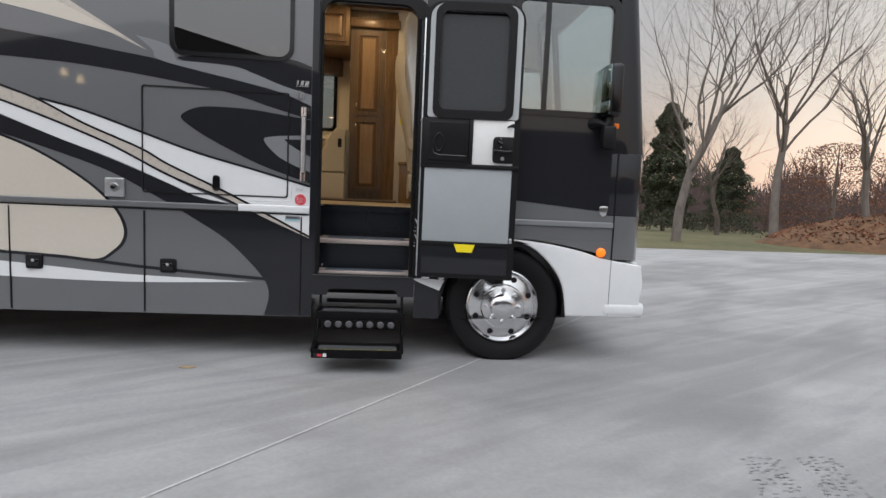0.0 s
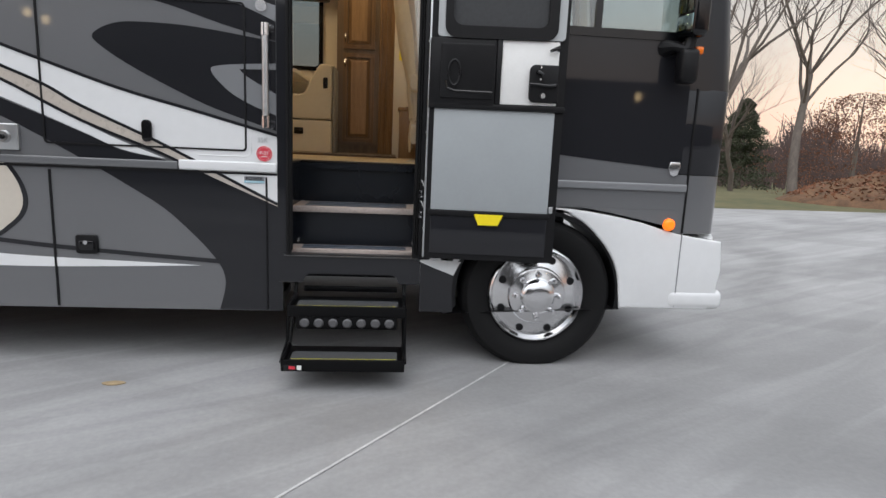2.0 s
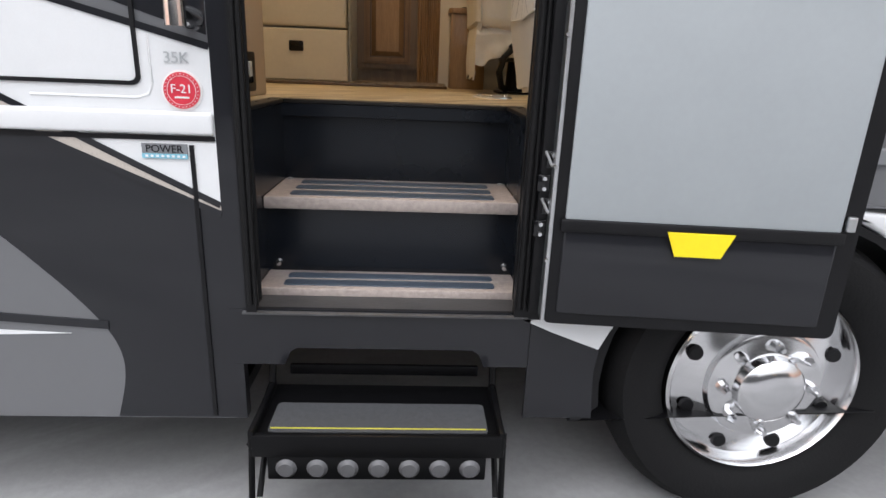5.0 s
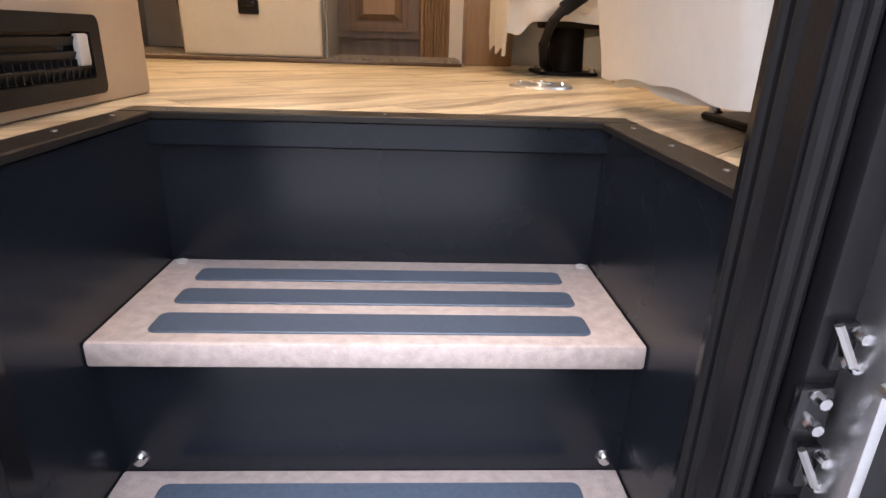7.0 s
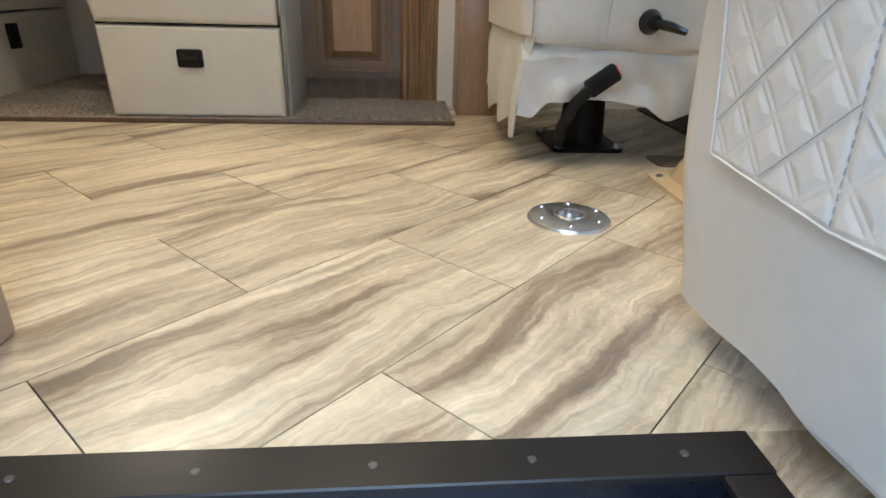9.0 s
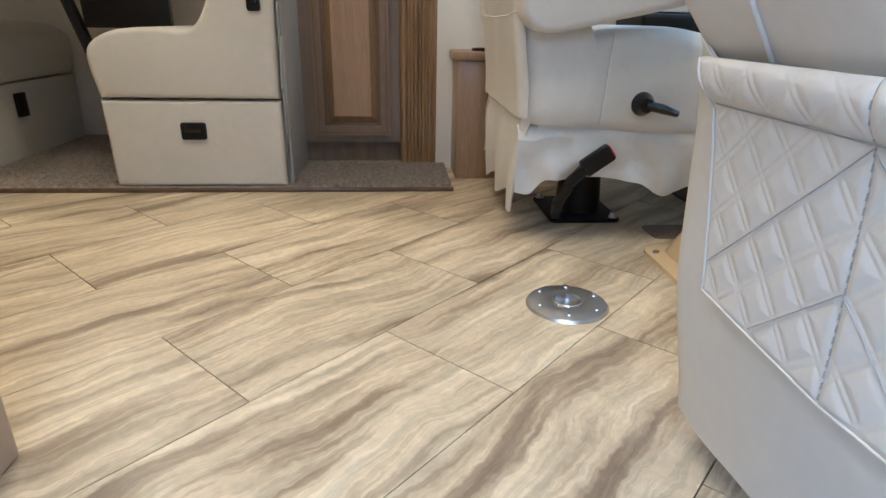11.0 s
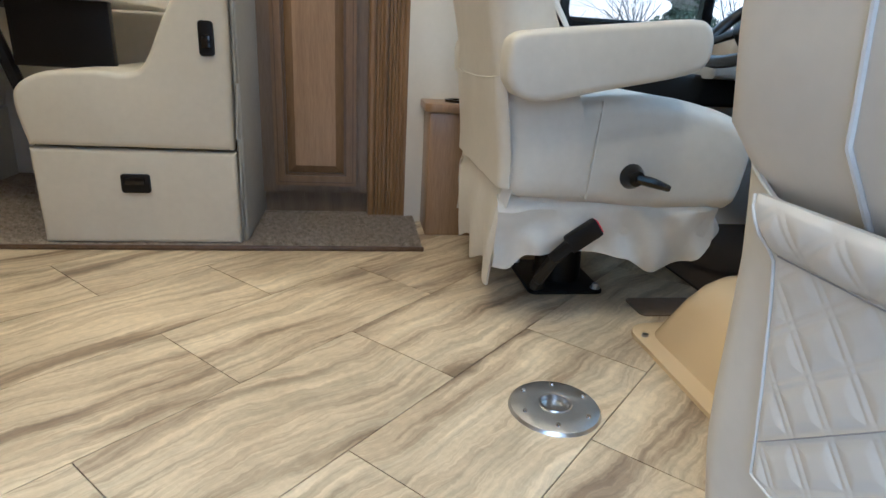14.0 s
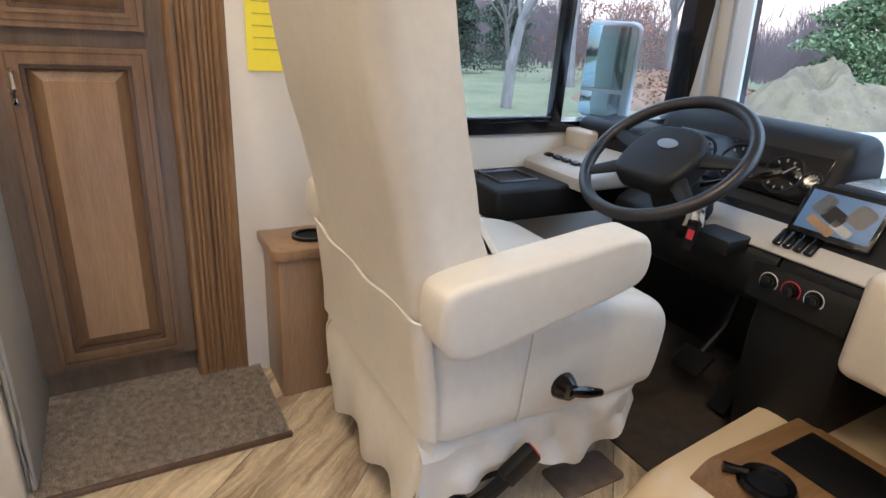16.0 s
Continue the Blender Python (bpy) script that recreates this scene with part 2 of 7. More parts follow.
def concrete():
    """Smooth-trowelled slab: broad soft clouds, long faint sweeps of the float, fine grit."""
    m = mat("brushed concrete", (0.305, 0.305, 0.31), 0.62, 0, 0.035, 2.2, 0.10, 70, color2=(0.345, 0.345, 0.347))
    n, l = m.node_tree.nodes, m.node_tree.links
    b = n["Principled BSDF"]
    out = b.inputs["Base Color"].links[0].from_socket
    tc = n.new("ShaderNodeTexCoord")
    for turn, scale, size, detail, warp, lo, hi, dark, lite in ((-38, (0.35, 1.0, 1), 0.75, 4, 0.8, 0.34, 0.64, 0.80, 1.10), (-30, (0.25, 2.2, 1), 1.3, 5, 1.6, 0.40, 0.62, 0.90, 1.05), (24, (0.4, 1.6, 1), 0.9, 9, 0.9, 0.30, 0.56, 0.90, 1.03), (0, (1, 1, 1), 38.0, 4, 0.0, 0.25, 0.75, 0.95, 1.04)):
        rot, mp, st, rp, mx = n.new("ShaderNodeMapping"), n.new("ShaderNodeMapping"), n.new("ShaderNodeTexNoise"), n.new("ShaderNodeMapRange"), n.new("ShaderNodeMix")
        rot.inputs["Rotation"].default_value = (0, 0, radians(turn))
        mp.inputs["Scale"].default_value = scale
        st.inputs["Scale"].default_value, st.inputs["Detail"].default_value, st.inputs["Distortion"].default_value = size, detail, warp
        rp.inputs["From Min"].default_value, rp.inputs["From Max"].default_value = lo, hi
        rp.inputs["To Min"].default_value, rp.inputs["To Max"].default_value = dark, lite
        rp.interpolation_type = "SMOOTHSTEP"
        mx.data_type, mx.blend_type = "RGBA", "MULTIPLY"
        mx.inputs["Factor"].default_value = 1.0
        l.new(tc.outputs["Object"], rot.inputs["Vector"])
        l.new(rot.outputs["Vector"], mp.inputs["Vector"])
        l.new(mp.outputs["Vector"], st.inputs["Vector"])
        l.new(st.outputs["Fac"], rp.inputs["Value"])
        l.new(out, mx.inputs["A"])
        l.new(rp.outputs["Result"], mx.inputs["B"])
        out = mx.outputs["Result"]
    l.new(out, b.inputs["Base Color"])
    return m


def travertine():
    """Stone-look vinyl: pale ground with long wavy veins along each tile, their edges frayed."""
    m = mat("travertine vinyl tile", (0.42, 0.35, 0.275), 0.36, 0, 0.1, 3, 0.03, 120)
    n, l = m.node_tree.nodes, m.node_tree.links
    b = n["Principled BSDF"]
    tc, oi, cx, mul = n.new("ShaderNodeTexCoord"), n.new("ShaderNodeObjectInfo"), n.new("ShaderNodeCombineXYZ"), n.new("ShaderNodeMath")
    rot, add = n.new("ShaderNodeMapping"), n.new("ShaderNodeVectorMath")
    mul.operation = "MULTIPLY"
    mul.inputs[1].default_value = 37.0
    l.new(oi.outputs["Random"], mul.inputs[0])
    for k in ("X", "Y", "Z"):
        l.new(mul.outputs["Value"], cx.inputs[k])
    rot.inputs["Rotation"].default_value = (0, 0, radians(-45 + 5))
    l.new(tc.outputs["Object"], rot.inputs["Vector"])
    l.new(rot.outputs["Vector"], add.inputs[0])
    l.new(cx.outputs["Vector"], add.inputs[1])
    at = add.outputs["Vector"]
    # the ground is bent sideways at three sizes before the veins are laid along it
    for size, reach, detail in ((2.6, 0.15, 2), (11.0, 0.030, 3), (48.0, 0.012, 3)):
        st, mv, ad = n.new("ShaderNodeTexNoise"), n.new("ShaderNodeVectorMath"), n.new("ShaderNodeVectorMath")
        st.inputs["Scale"].default_value, st.inputs["Detail"].default_value = size, detail
        mv.operation = "MULTIPLY_ADD"
        mv.inputs[1].default_value, mv.inputs[2].default_value = (0, reach, 0), (0, -reach / 2, 0)
        l.new(add.outputs["Vector"], st.inputs["Vector"])
        l.new(st.outputs["Color"], mv.inputs[0])
        l.new(at, ad.inputs[0])
        l.new(mv.outputs["Vector"], ad.inputs[1])
        at = ad.outputs["Vector"]
    mp, st, rp = n.new("ShaderNodeMapping"), n.new("ShaderNodeTexNoise"), n.new("ShaderNodeValToRGB")
    mp.inputs["Scale"].default_value = (1.35, 15.0, 1.0)
    st.inputs["Scale"].default_value, st.inputs["Detail"].default_value, st.inputs["Roughness"].default_value = 1.0, 7, 0.62
    l.new(at, mp.inputs["Vector"])
    l.new(mp.outputs["Vector"], st.inputs["Vector"])
    l.new(st.outputs["Fac"], rp.inputs["Fac"])
    e = rp.color_ramp.elements
    e[0].position, e[0].color = 0.33, (0.235, 0.176, 0.110, 1)
    e[1].position, e[1].color = 0.66, (0.70, 0.60, 0.418, 1)
    for p, c in ((0.40, (0.350, 0.270, 0.174)), (0.44, (0.485, 0.392, 0.258)), (0.465, (0.445, 0.357, 0.233)), (0.51, (0.595, 0.495, 0.332)), (0.545, (0.555, 0.459, 0.305)), (0.60, (0.655, 0.555, 0.380))):
        k = e.new(p)
        k.color = (*c, 1)
    out = rp.outputs["Color"]
    # thin darker threads between the broad veins
    mq, sv, rv, mv2 = n.new("ShaderNodeMapping"), n.new("ShaderNodeTexNoise"), n.new("ShaderNodeMapRange"), n.new("ShaderNodeMix")
    mq.inputs["Scale"].default_value = (2.4, 44.0, 1.0)
    sv.inputs["Scale"].default_value, sv.inputs["Detail"].default_value, sv.inputs["Roughness"].default_value = 1.0, 4, 0.6
    rv.inputs["From Min"].default_value, rv.inputs["From Max"].default_value = 0.33, 0.56
    rv.inputs["To Min"].default_value, rv.inputs["To Max"].default_value = 0.70, 1.05
    mv2.data_type, mv2.blend_type = "RGBA", "MULTIPLY"
    mv2.inputs["Factor"].default_value = 1.0
    l.new(at, mq.inputs["Vector"])
    l.new(mq.outputs["Vector"], sv.inputs["Vector"])
    l.new(sv.outputs["Fac"], rv.inputs["Value"])
    l.new(out, mv2.inputs["A"])
    l.new(rv.outputs["Result"], mv2.inputs["B"])
    out = mv2.outputs["Result"]
    for size, rough, lo, hi, dark, lite in ((5.0, 0.72, 0.30, 0.70, 0.83, 1.12), (60.0, 0.6, 0.32, 0.68, 0.91, 1.06)):
        cl, cr, cm = n.new("ShaderNodeTexNoise"), n.new("ShaderNodeMapRange"), n.new("ShaderNodeMix")
        cl.inputs["Scale"].default_value, cl.inputs["Detail"].default_value, cl.inputs["Roughness"].default_value = size, 7, rough
        cr.inputs["From Min"].default_value, cr.inputs["From Max"].default_value = lo, hi
        cr.inputs["To Min"].default_value, cr.inputs["To Max"].default_value = dark, lite
        cm.data_type, cm.blend_type = "RGBA", "MULTIPLY"
        cm.inputs["Factor"].default_value = 1.0
        l.new(add.outputs["Vector"], cl.inputs["Vector"])
        l.new(cl.outputs["Fac"], cr.inputs["Value"])
        l.new(out, cm.inputs["A"])
        l.new(cr.outputs["Result"], cm.inputs["B"])
        out = cm.outputs["Result"]
    l.new(out, b.inputs["Base Color"])
    return m


M["concrete"], M["tile"] = concrete(), travertine()


# ---- mesh helpers ----
UNIT = 1.03  # all plan sizes below are in units of this many metres


def finish(name, bm, material, smooth=True):
    bmesh.ops.recalc_face_normals(bm, faces=bm.faces)
    me = bpy.data.meshes.new(name)
    bm.to_mesh(me)
    bm.free()
    me.transform(Matrix.Scale(UNIT, 4))
    me.materials.append(M[material])
    if smooth:
        for p in me.polygons:
            p.use_smooth = True
        me.set_sharp_from_angle(angle=radians(32))
    return me


def part(name, bm, material, parent, label="", smooth=True):
    ob = new(name, finish(name, bm, material, smooth))
    ob.parent = parent
    return tagged(ob, label)


def thing(name, label, category, group="", kind="", bm=None, material=None, at=(0, 0, 0)):
    ob = new(name, finish(name, bm, material) if bm else None)
    ob.location = at
    if not bm:
        ob.empty_display_size = 0.1
    return tagged(ob, label, category, group, kind)


def box(x0, x1, y0, y1, z0, z1, bevel=0.0, seg=2, bm=None):
    """A box between the given bounds, with rounded edges; joined to bm where it is given."""
    b = bmesh.new()
    bmesh.ops.create_cube(b, size=1)
    bmesh.ops.transform(b, matrix=Matrix.Translation(((x0 + x1) / 2, (y0 + y1) / 2, (z0 + z1) / 2)) @ Matrix.Diagonal((x1 - x0, y1 - y0, z1 - z0, 1)), verts=b.verts)
    if bevel:
        bmesh.ops.bevel(b, geom=b.edges[:], offset=bevel, segments=seg, profile=0.5, affect="EDGES")
    return join(bm, b) if bm else b


def join(a, b):
    me = bpy.data.meshes.new("tmp")
    b.to_mesh(me)
    b.free()
    a.from_mesh(me)
    bpy.data.meshes.remove(me)
    return a


def moved(bm, m):
    bmesh.ops.transform(bm, matrix=m, verts=bm.verts)
    return bm


def rod(a, b, r, r2=None, n=12):
    a, b = Vector(a), Vector(b)
    bm = bmesh.new()
    bmesh.ops.create_cone(bm, cap_ends=True, segments=n, radius1=r, radius2=r if r2 is None else r2, depth=(b - a).length)
    return moved(bm, Matrix.Translation((a + b) / 2) @ (b - a).to_track_quat("Z", "Y").to_matrix().to_4x4())


def tube(pts, r, n=8, closed=False):
    """A round tube through the points."""
    bm = bmesh.new()
    pts = [Vector(p) for p in pts]
    k = len(pts)
    rings = []
    for i, p in enumerate(pts):
        a = pts[(i - 1) % k] if closed or i else p
        b = pts[(i + 1) % k] if closed or i < k - 1 else p
        q = (b - a).to_track_quat("Z", "Y")
        rr = r[i] if isinstance(r, (list, tuple)) else r
        rings.append([bm.verts.new(p + q @ Vector((rr * math.cos(2 * math.pi * j / n), rr * math.sin(2 * math.pi * j / n), 0))) for j in range(n)])
    for i in range(k if closed else k - 1):
        u, v = rings[i], rings[(i + 1) % k]
        for j in range(n):
            bm.faces.new((u[j], u[(j + 1) % n], v[(j + 1) % n], v[j]))
    if not closed:
        bm.faces.new(rings[0])
        bm.faces.new(rings[-1][::-1])
    return bm


def spun(profile, steps=40, axis="Y"):
    """A turned solid: profile of (radius, along) round the axis."""
    bm = bmesh.new()
    rings = []
    for j in range(steps):
        a = 2 * math.pi * j / steps
        rings.append([bm.verts.new((r * math.cos(a), h, r * math.sin(a))) for r, h in profile])
    for j in range(steps):
        u, v = rings[j], rings[(j + 1) % steps]
        for i in range(len(profile) - 1):
            bm.faces.new((u[i], u[i + 1], v[i + 1], v[i]))
    bmesh.ops.remove_doubles(bm, verts=bm.verts, dist=1e-5)
    if axis == "Z":
        moved(bm, pose(0, 0, 0, 90, 0, 0))
    return bm


def smooth_line(pts, closed=False, n=8):
    """Points along a Catmull-Rom curve; a point given twice makes a corner."""
    out = []
    k = len(pts)
    last = k if closed else k - 1
    for i in range(last):
        p1, p2 = pts[i], pts[(i + 1) % k]
        if p1 == p2:
            continue
        p0 = pts[(i - 1) % k] if closed or i else p1
        p3 = pts[(i + 2) % k] if closed or i < k - 2 else p2
        for s in range(n):
            t = s / n
            out.append(tuple(0.5 * (2 * b + (c - a) * t + (2 * a - 5 * b + 4 * c - d) * t * t + (3 * b - a - 3 * c + d) * t ** 3) for a, b, c, d in zip(p0, p1, p2, p3)))
    if not closed:
        out.append(tuple(pts[-1]))
    return out


def slab(outline, y0, y1, bevel=0.0, seg=3, plane="xz"):
    """The outline, in x and z (or x and y, or y and z), given thickness along the third axis, with rounded edges."""
    bm = bmesh.new()
    put = {"xz": lambda a, b, c: (a, c, b), "xy": lambda a, b, c: (a, b, c), "yz": lambda a, b, c: (c, a, b)}[plane]
    lo = [bm.verts.new(put(a, b, y0)) for a, b in outline]
    hi = [bm.verts.new(put(a, b, y1)) for a, b in outline]
    k = len(outline)
    f0, f1 = bm.faces.new(lo), bm.faces.new(hi[::-1])
    for i in range(k):
        bm.faces.new((lo[i], hi[i], hi[(i + 1) % k], lo[(i + 1) % k]))
    bmesh.ops.recalc_face_normals(bm, faces=bm.faces)
    if bevel:
        es = list({e for f in (f0, f1) for e in f.edges})
        bmesh.ops.bevel(bm, geom=es, offset=bevel, segments=seg, profile=0.5, affect="EDGES")
    bmesh.ops.triangulate(bm, faces=[f for f in bm.faces if len(f.verts) > 4])
    return bm


def rounded(x0, x1, z0, z1, r, n=6):
    """Outline of a rectangle with rounded corners; r: one radius or four (from the low first corner, round)."""
    rs = r if isinstance(r, (list, tuple)) else (r,) * 4
    out = []
    for (cx, cz, a0), q in zip(((x0, z0, 180), (x1, z0, 270), (x1, z1, 0), (x0, z1, 90)), rs):
        ox, oz = cx + (q if cx == x0 else -q), cz + (q if cz == z0 else -q)
        for i in range(n + 1 if q else 1):
            a = radians(a0 + 90 * i / n)
            out.append((ox + q * math.cos(a), oz + q * math.sin(a)))
    return out


def ring(outer, inner, y0, y1, plane="xz", bevel=0.0):
    """A frame between two outlines with the same number of points."""
    bm = bmesh.new()
    put = {"xz": lambda a, b, c: (a, c, b), "xy": lambda a, b, c: (a, b, c), "yz": lambda a, b, c: (c, a, b)}[plane]
    v = [[bm.verts.new(put(a, b, y)) for a, b in o] for o, y in ((outer, y0), (outer, y1), (inner, y1), (inner, y0))]
    k = len(outer)
    for i in range(k):
        j = (i + 1) % k
        for s in range(4):
            bm.faces.new((v[s][i], v[(s + 1) % 4][i], v[(s + 1) % 4][j], v[s][j]))
    return bm


def holed(x0, x1, z0, z1, holes, y0, y1, plane="xz"):
    """A wall with right-angled openings through it."""
    xs = sorted({x0, x1, *[h[0] for h in holes], *[h[1] for h in holes]})
    zs = sorted({z0, z1, *[h[2] for h in holes], *[h[3] for h in holes]})
    bm = bmesh.new()
    put = {"xz": lambda a, b, c: (a, c, b), "yz": lambda a, b, c: (c, a, b), "xy": lambda a, b, c: (a, b, c)}[plane]
    vs = {}

    def v(a, b, c):
        if (a, b, c) not in vs:
            vs[a, b, c] = bm.verts.new(put(a, b, c))
        return vs[a, b, c]

    def solid(i, j):
        if not (0 <= i < len(xs) - 1 and 0 <= j < len(zs) - 1):
            return False
        cx, cz = (xs[i] + xs[i + 1]) / 2, (zs[j] + zs[j + 1]) / 2
        return not any(h[0] < cx < h[1] and h[2] < cz < h[3] for h in holes)

    for i in range(len(xs) - 1):
        for j in range(len(zs) - 1):
            if not solid(i, j):
                continue
            a, b, c, d = xs[i], xs[i + 1], zs[j], zs[j + 1]
            for y in (y0, y1):
                bm.faces.new((v(a, c, y), v(b, c, y), v(b, d, y), v(a, d, y)))
            for di, dj, p, q in ((-1, 0, (a, c), (a, d)), (1, 0, (b, c), (b, d)), (0, -1, (a, c), (b, c)), (0, 1, (a, d), (b, d))):
                if not solid(i + di, j + dj):
                    bm.faces.new((v(*p, y0), v(*q, y0), v(*q, y1), v(*p, y1)))
    return bm


def words(name, text, size, m, material, parent, label="", depth=0.001):
    """Flat lettering in the built-in font, as a mesh."""
    cu = bpy.data.curves.new(name, "FONT")
    cu.body, cu.size, cu.extrude, cu.align_x, cu.align_y = text, size * UNIT, depth, "CENTER", "CENTER"
    tmp = new("tmp", cu)
    me = bpy.data.meshes.new_from_object(tmp.evaluated_get(bpy.context.evaluated_depsgraph_get()))
    bpy.data.objects.remove(tmp)
    bpy.data.curves.remove(cu)
    me.materials.clear()
    me.materials.append(M[material])
    ob = new(name, me)
    ob.parent = parent
    ob.matrix_basis = Matrix.Translation(m.translation * (UNIT - 1)) @ m
    return tagged(ob, label)

# ---- the plan: the coach's near side lies at SIDE, its floor at DECK ----
SIDE, INNER, FAR_IN, FAR_OUT = 4.21, 4.28, 6.62, 6.69
DECK, TOP = 1.11, 3.22
DX0, DX1, DZ0, DZ1 = -0.575, 0.17, 0.625, 2.56
NOSE = 1.86

# ---- ground ----
bm = bmesh.new()
lines = [-1500, -600, -250, -120] + [-80 + 5 * i for i in range(45)] + [160, 190, 240, 400, 800, 1500]
gv = [[bm.verts.new((x, y, -0.06 - 0.030 * min(90, max(0, math.hypot(max(0, x - 4), max(0, y)) - 21)) + (0.10 * noise.noise(Vector((x * 0.09, y * 0.09, 0))) if abs(x) < 150 and 17 < y < 150 else 0))) for x in lines] for y in lines]
for r0, r1 in zip(gv, gv[1:]):
    for i in range(len(lines) - 1):
        bm.faces.new((r0[i], r0[i + 1], r1[i + 1], r1[i]))
ground = thing("ground", "winter lawn of dull green and straw grass", "lawn", kind="structure", bm=bm, material="grass")
pavement = thing("pavement", "pale gray brushed concrete yard with faint tyre marks", "concrete yard", kind="structure", bm=slab([(-26, -10), (30, -10), (30, 12.2), (22.5, 13.4), (14.4, 15.5), (6.9, 14.85), (-26, 14.3)], -0.25, 0.0, 0, 1, "xy"), material="concrete")


def joint(a, b, w):
    a, b = Vector((*a, 0)), Vector((*b, 0))
    s = (b - a).normalized().cross(Vector((0, 0, 1))) * w / 2
    g = bmesh.new()
    top = [g.verts.new(p + Vector((0, 0, 0.004))) for p in (a - s, a + s, b + s, b - s)]
    g.faces.new(top)
    return g


M["joint"] = mat("joint filler", (0.50, 0.50, 0.50), 0.8, 0, 0.25, 20)


def tread_marks():
    """Two dusty tyre tracks: rows of small worn lugs."""
    g = bmesh.new()
    rnd = random.Random(5)
    for x0 in (1.44, 1.74):
        for k in range(34):
            for c in range(6):
                if rnd.random() < 0.25:
                    continue
                x, y = x0 + c * 0.036 + 0.010 * k + rnd.gauss(0, 0.010), 1.55 + k * 0.032 + rnd.gauss(0, 0.008)
                w, h = rnd.uniform(0.008, 0.016), rnd.uniform(0.003, 0.007)
                g.faces.new([g.verts.new((x + a * w, y + b * h, 0.0035)) for a, b in ((-1, -1), (1, -0.6), (1, 1), (-1, 0.6))])
    return g


M["scuff"] = mat("rubber scuff on concrete", (0.232, 0.232, 0.234), 0.7, 0, 0.12, 30)
part("tyre_mark", tread_marks(), "scuff", pavement, "faint dark tyre tread marks")
part("control_joint", joint((-1.80, 1.20), (3.16, 7.2), 0.012), "joint", pavement, "pale saw-cut control joint")

# ---- motorhome shell ----
coach = thing("motorhome", "charcoal, gray and white motorhome with swoosh graphics on concrete", "motorhome")
skin = holed(-7.6, 1.60, 0.30, 3.42, [(DX0, DX1, 0.49, DZ1), (DX0, DX1, 0.30, 0.49), (0.17, 1.60, 0.30, 0.92), (-1.53, -0.77, 2.15, 2.95), (0.86, 1.56, 1.875, 2.66)], SIDE, SIDE + 0.03)
part("side_panel", skin, "paint_gray", coach)
part("door_skirt", slab([(-0.602, 0.466), (-0.468, 0.466), (-0.452, 0.503), (-0.435, 0.514), (0.022, 0.514), (0.040, 0.503), (0.056, 0.466), (0.172, 0.466), (0.172, 0.622), (-0.602, 0.622)], SIDE - 0.003, SIDE + 0.012), "paint_dark", coach, "charcoal panel under the entry door")
part("step_housing", box(-0.50, 0.09, SIDE + 0.030, SIDE + 0.06, 0.500, 0.53, 0.006), "step_black", coach, "dark mouth of the step housing")
part("sill_foot", box(-0.603, -0.5745, SIDE - 0.0025, SIDE + 0.032, 0.302, 0.465), "paint_dark", coach, "charcoal foot of the bay")
part("sill_strip", box(-0.602, -0.557, SIDE - 0.003, SIDE + 0.02, 0.623, 2.62), "paint_dark", coach, "charcoal strip beside the entry")
part("fender_panel", slab([(0.174, 0.31), (0.365, 0.31), (0.355, 0.45), (0.372, 0.60), (0.174, 0.60)], SIDE - 0.001, SIDE + 0.014), "paint_dark", coach, "charcoal splash panel behind the wheel")
part("fender_flash", slab([(0.115, 0.62), (0.40, 0.60), (0.385, 0.577), (0.36, 0.522), (0.237, 0.568)], SIDE - 0.003, SIDE + 0.003), "paint_white", coach, "white painted flash")


def band(name, pts, material, layer, label=""):
    """Painted graphic: a thin shaped layer on the side, its outline a smooth curve."""
    return part(name, slab(smooth_line(pts, True, 5), SIDE - 0.0015 * layer, SIDE + 0.001), material, coach, label, False)


band("upper_sweep", [(-2.9, 2.235), (-2.9, 2.235), (-2.664, 2.212), (-2.307, 2.169), (-1.943, 2.118), (-1.646, 2.074), (-1.383, 2.014), (-1.077, 1.956), (-0.806, 1.894), (-0.605, 1.815), (-0.605, 1.815), (-0.605, 1.72), (-0.605, 1.72), (-0.882, 1.792), (-1.191, 1.88), (-1.572, 1.938), (-1.944, 1.986), (-2.31, 2.02), (-2.9, 2.045), (-2.9, 2.045)], "paint_dark", 1, "charcoal sweep of paint")
band("window_sweep", [(-1.458, 2.068), (-1.458, 2.068), (-1.50, 2.10), (-1.117, 2.13), (-0.77, 2.13), (-0.605, 2.085), (-0.605, 2.085), (-0.605, 1.892), (-0.605, 1.892), (-0.806, 1.945), (-1.001, 2.015), (-1.154, 2.058)], "paint_dark", 1, "charcoal sweep under the window")
band("silver_streak", [(-1.794, 2.225), (-1.794, 2.225), (-1.579, 2.172), (-1.526, 2.074), (-1.526, 2.074), (-1.154, 2.058), (-1.001, 2.015), (-0.806, 1.945), (-0.605, 1.892), (-0.605, 1.892), (-0.605, 1.815), (-0.605, 1.815), (-0.806, 1.894), (-1.077, 1.956), (-1.383, 2.014), (-1.646, 2.074), (-1.683, 2.135)], "paint_light", 2, "lighter gray streak of paint")
band("cream_streak", [(-2.9, 2.62), (-2.9, 2.62), (-2.45, 2.48), (-1.86, 2.21), (-1.86, 2.21), (-2.4, 2.33), (-2.9, 2.42), (-2.9, 2.42)], "paint_beige", 2, "champagne streak of paint")
band("cream_streak", [(-2.9, 2.80), (-2.9, 2.80), (-2.35, 2.50), (-1.72, 2.13), (-1.72, 2.13), (-2.3, 2.38), (-2.9, 2.66), (-2.9, 2.66)], "paint_tan", 1, "champagne streak of paint")
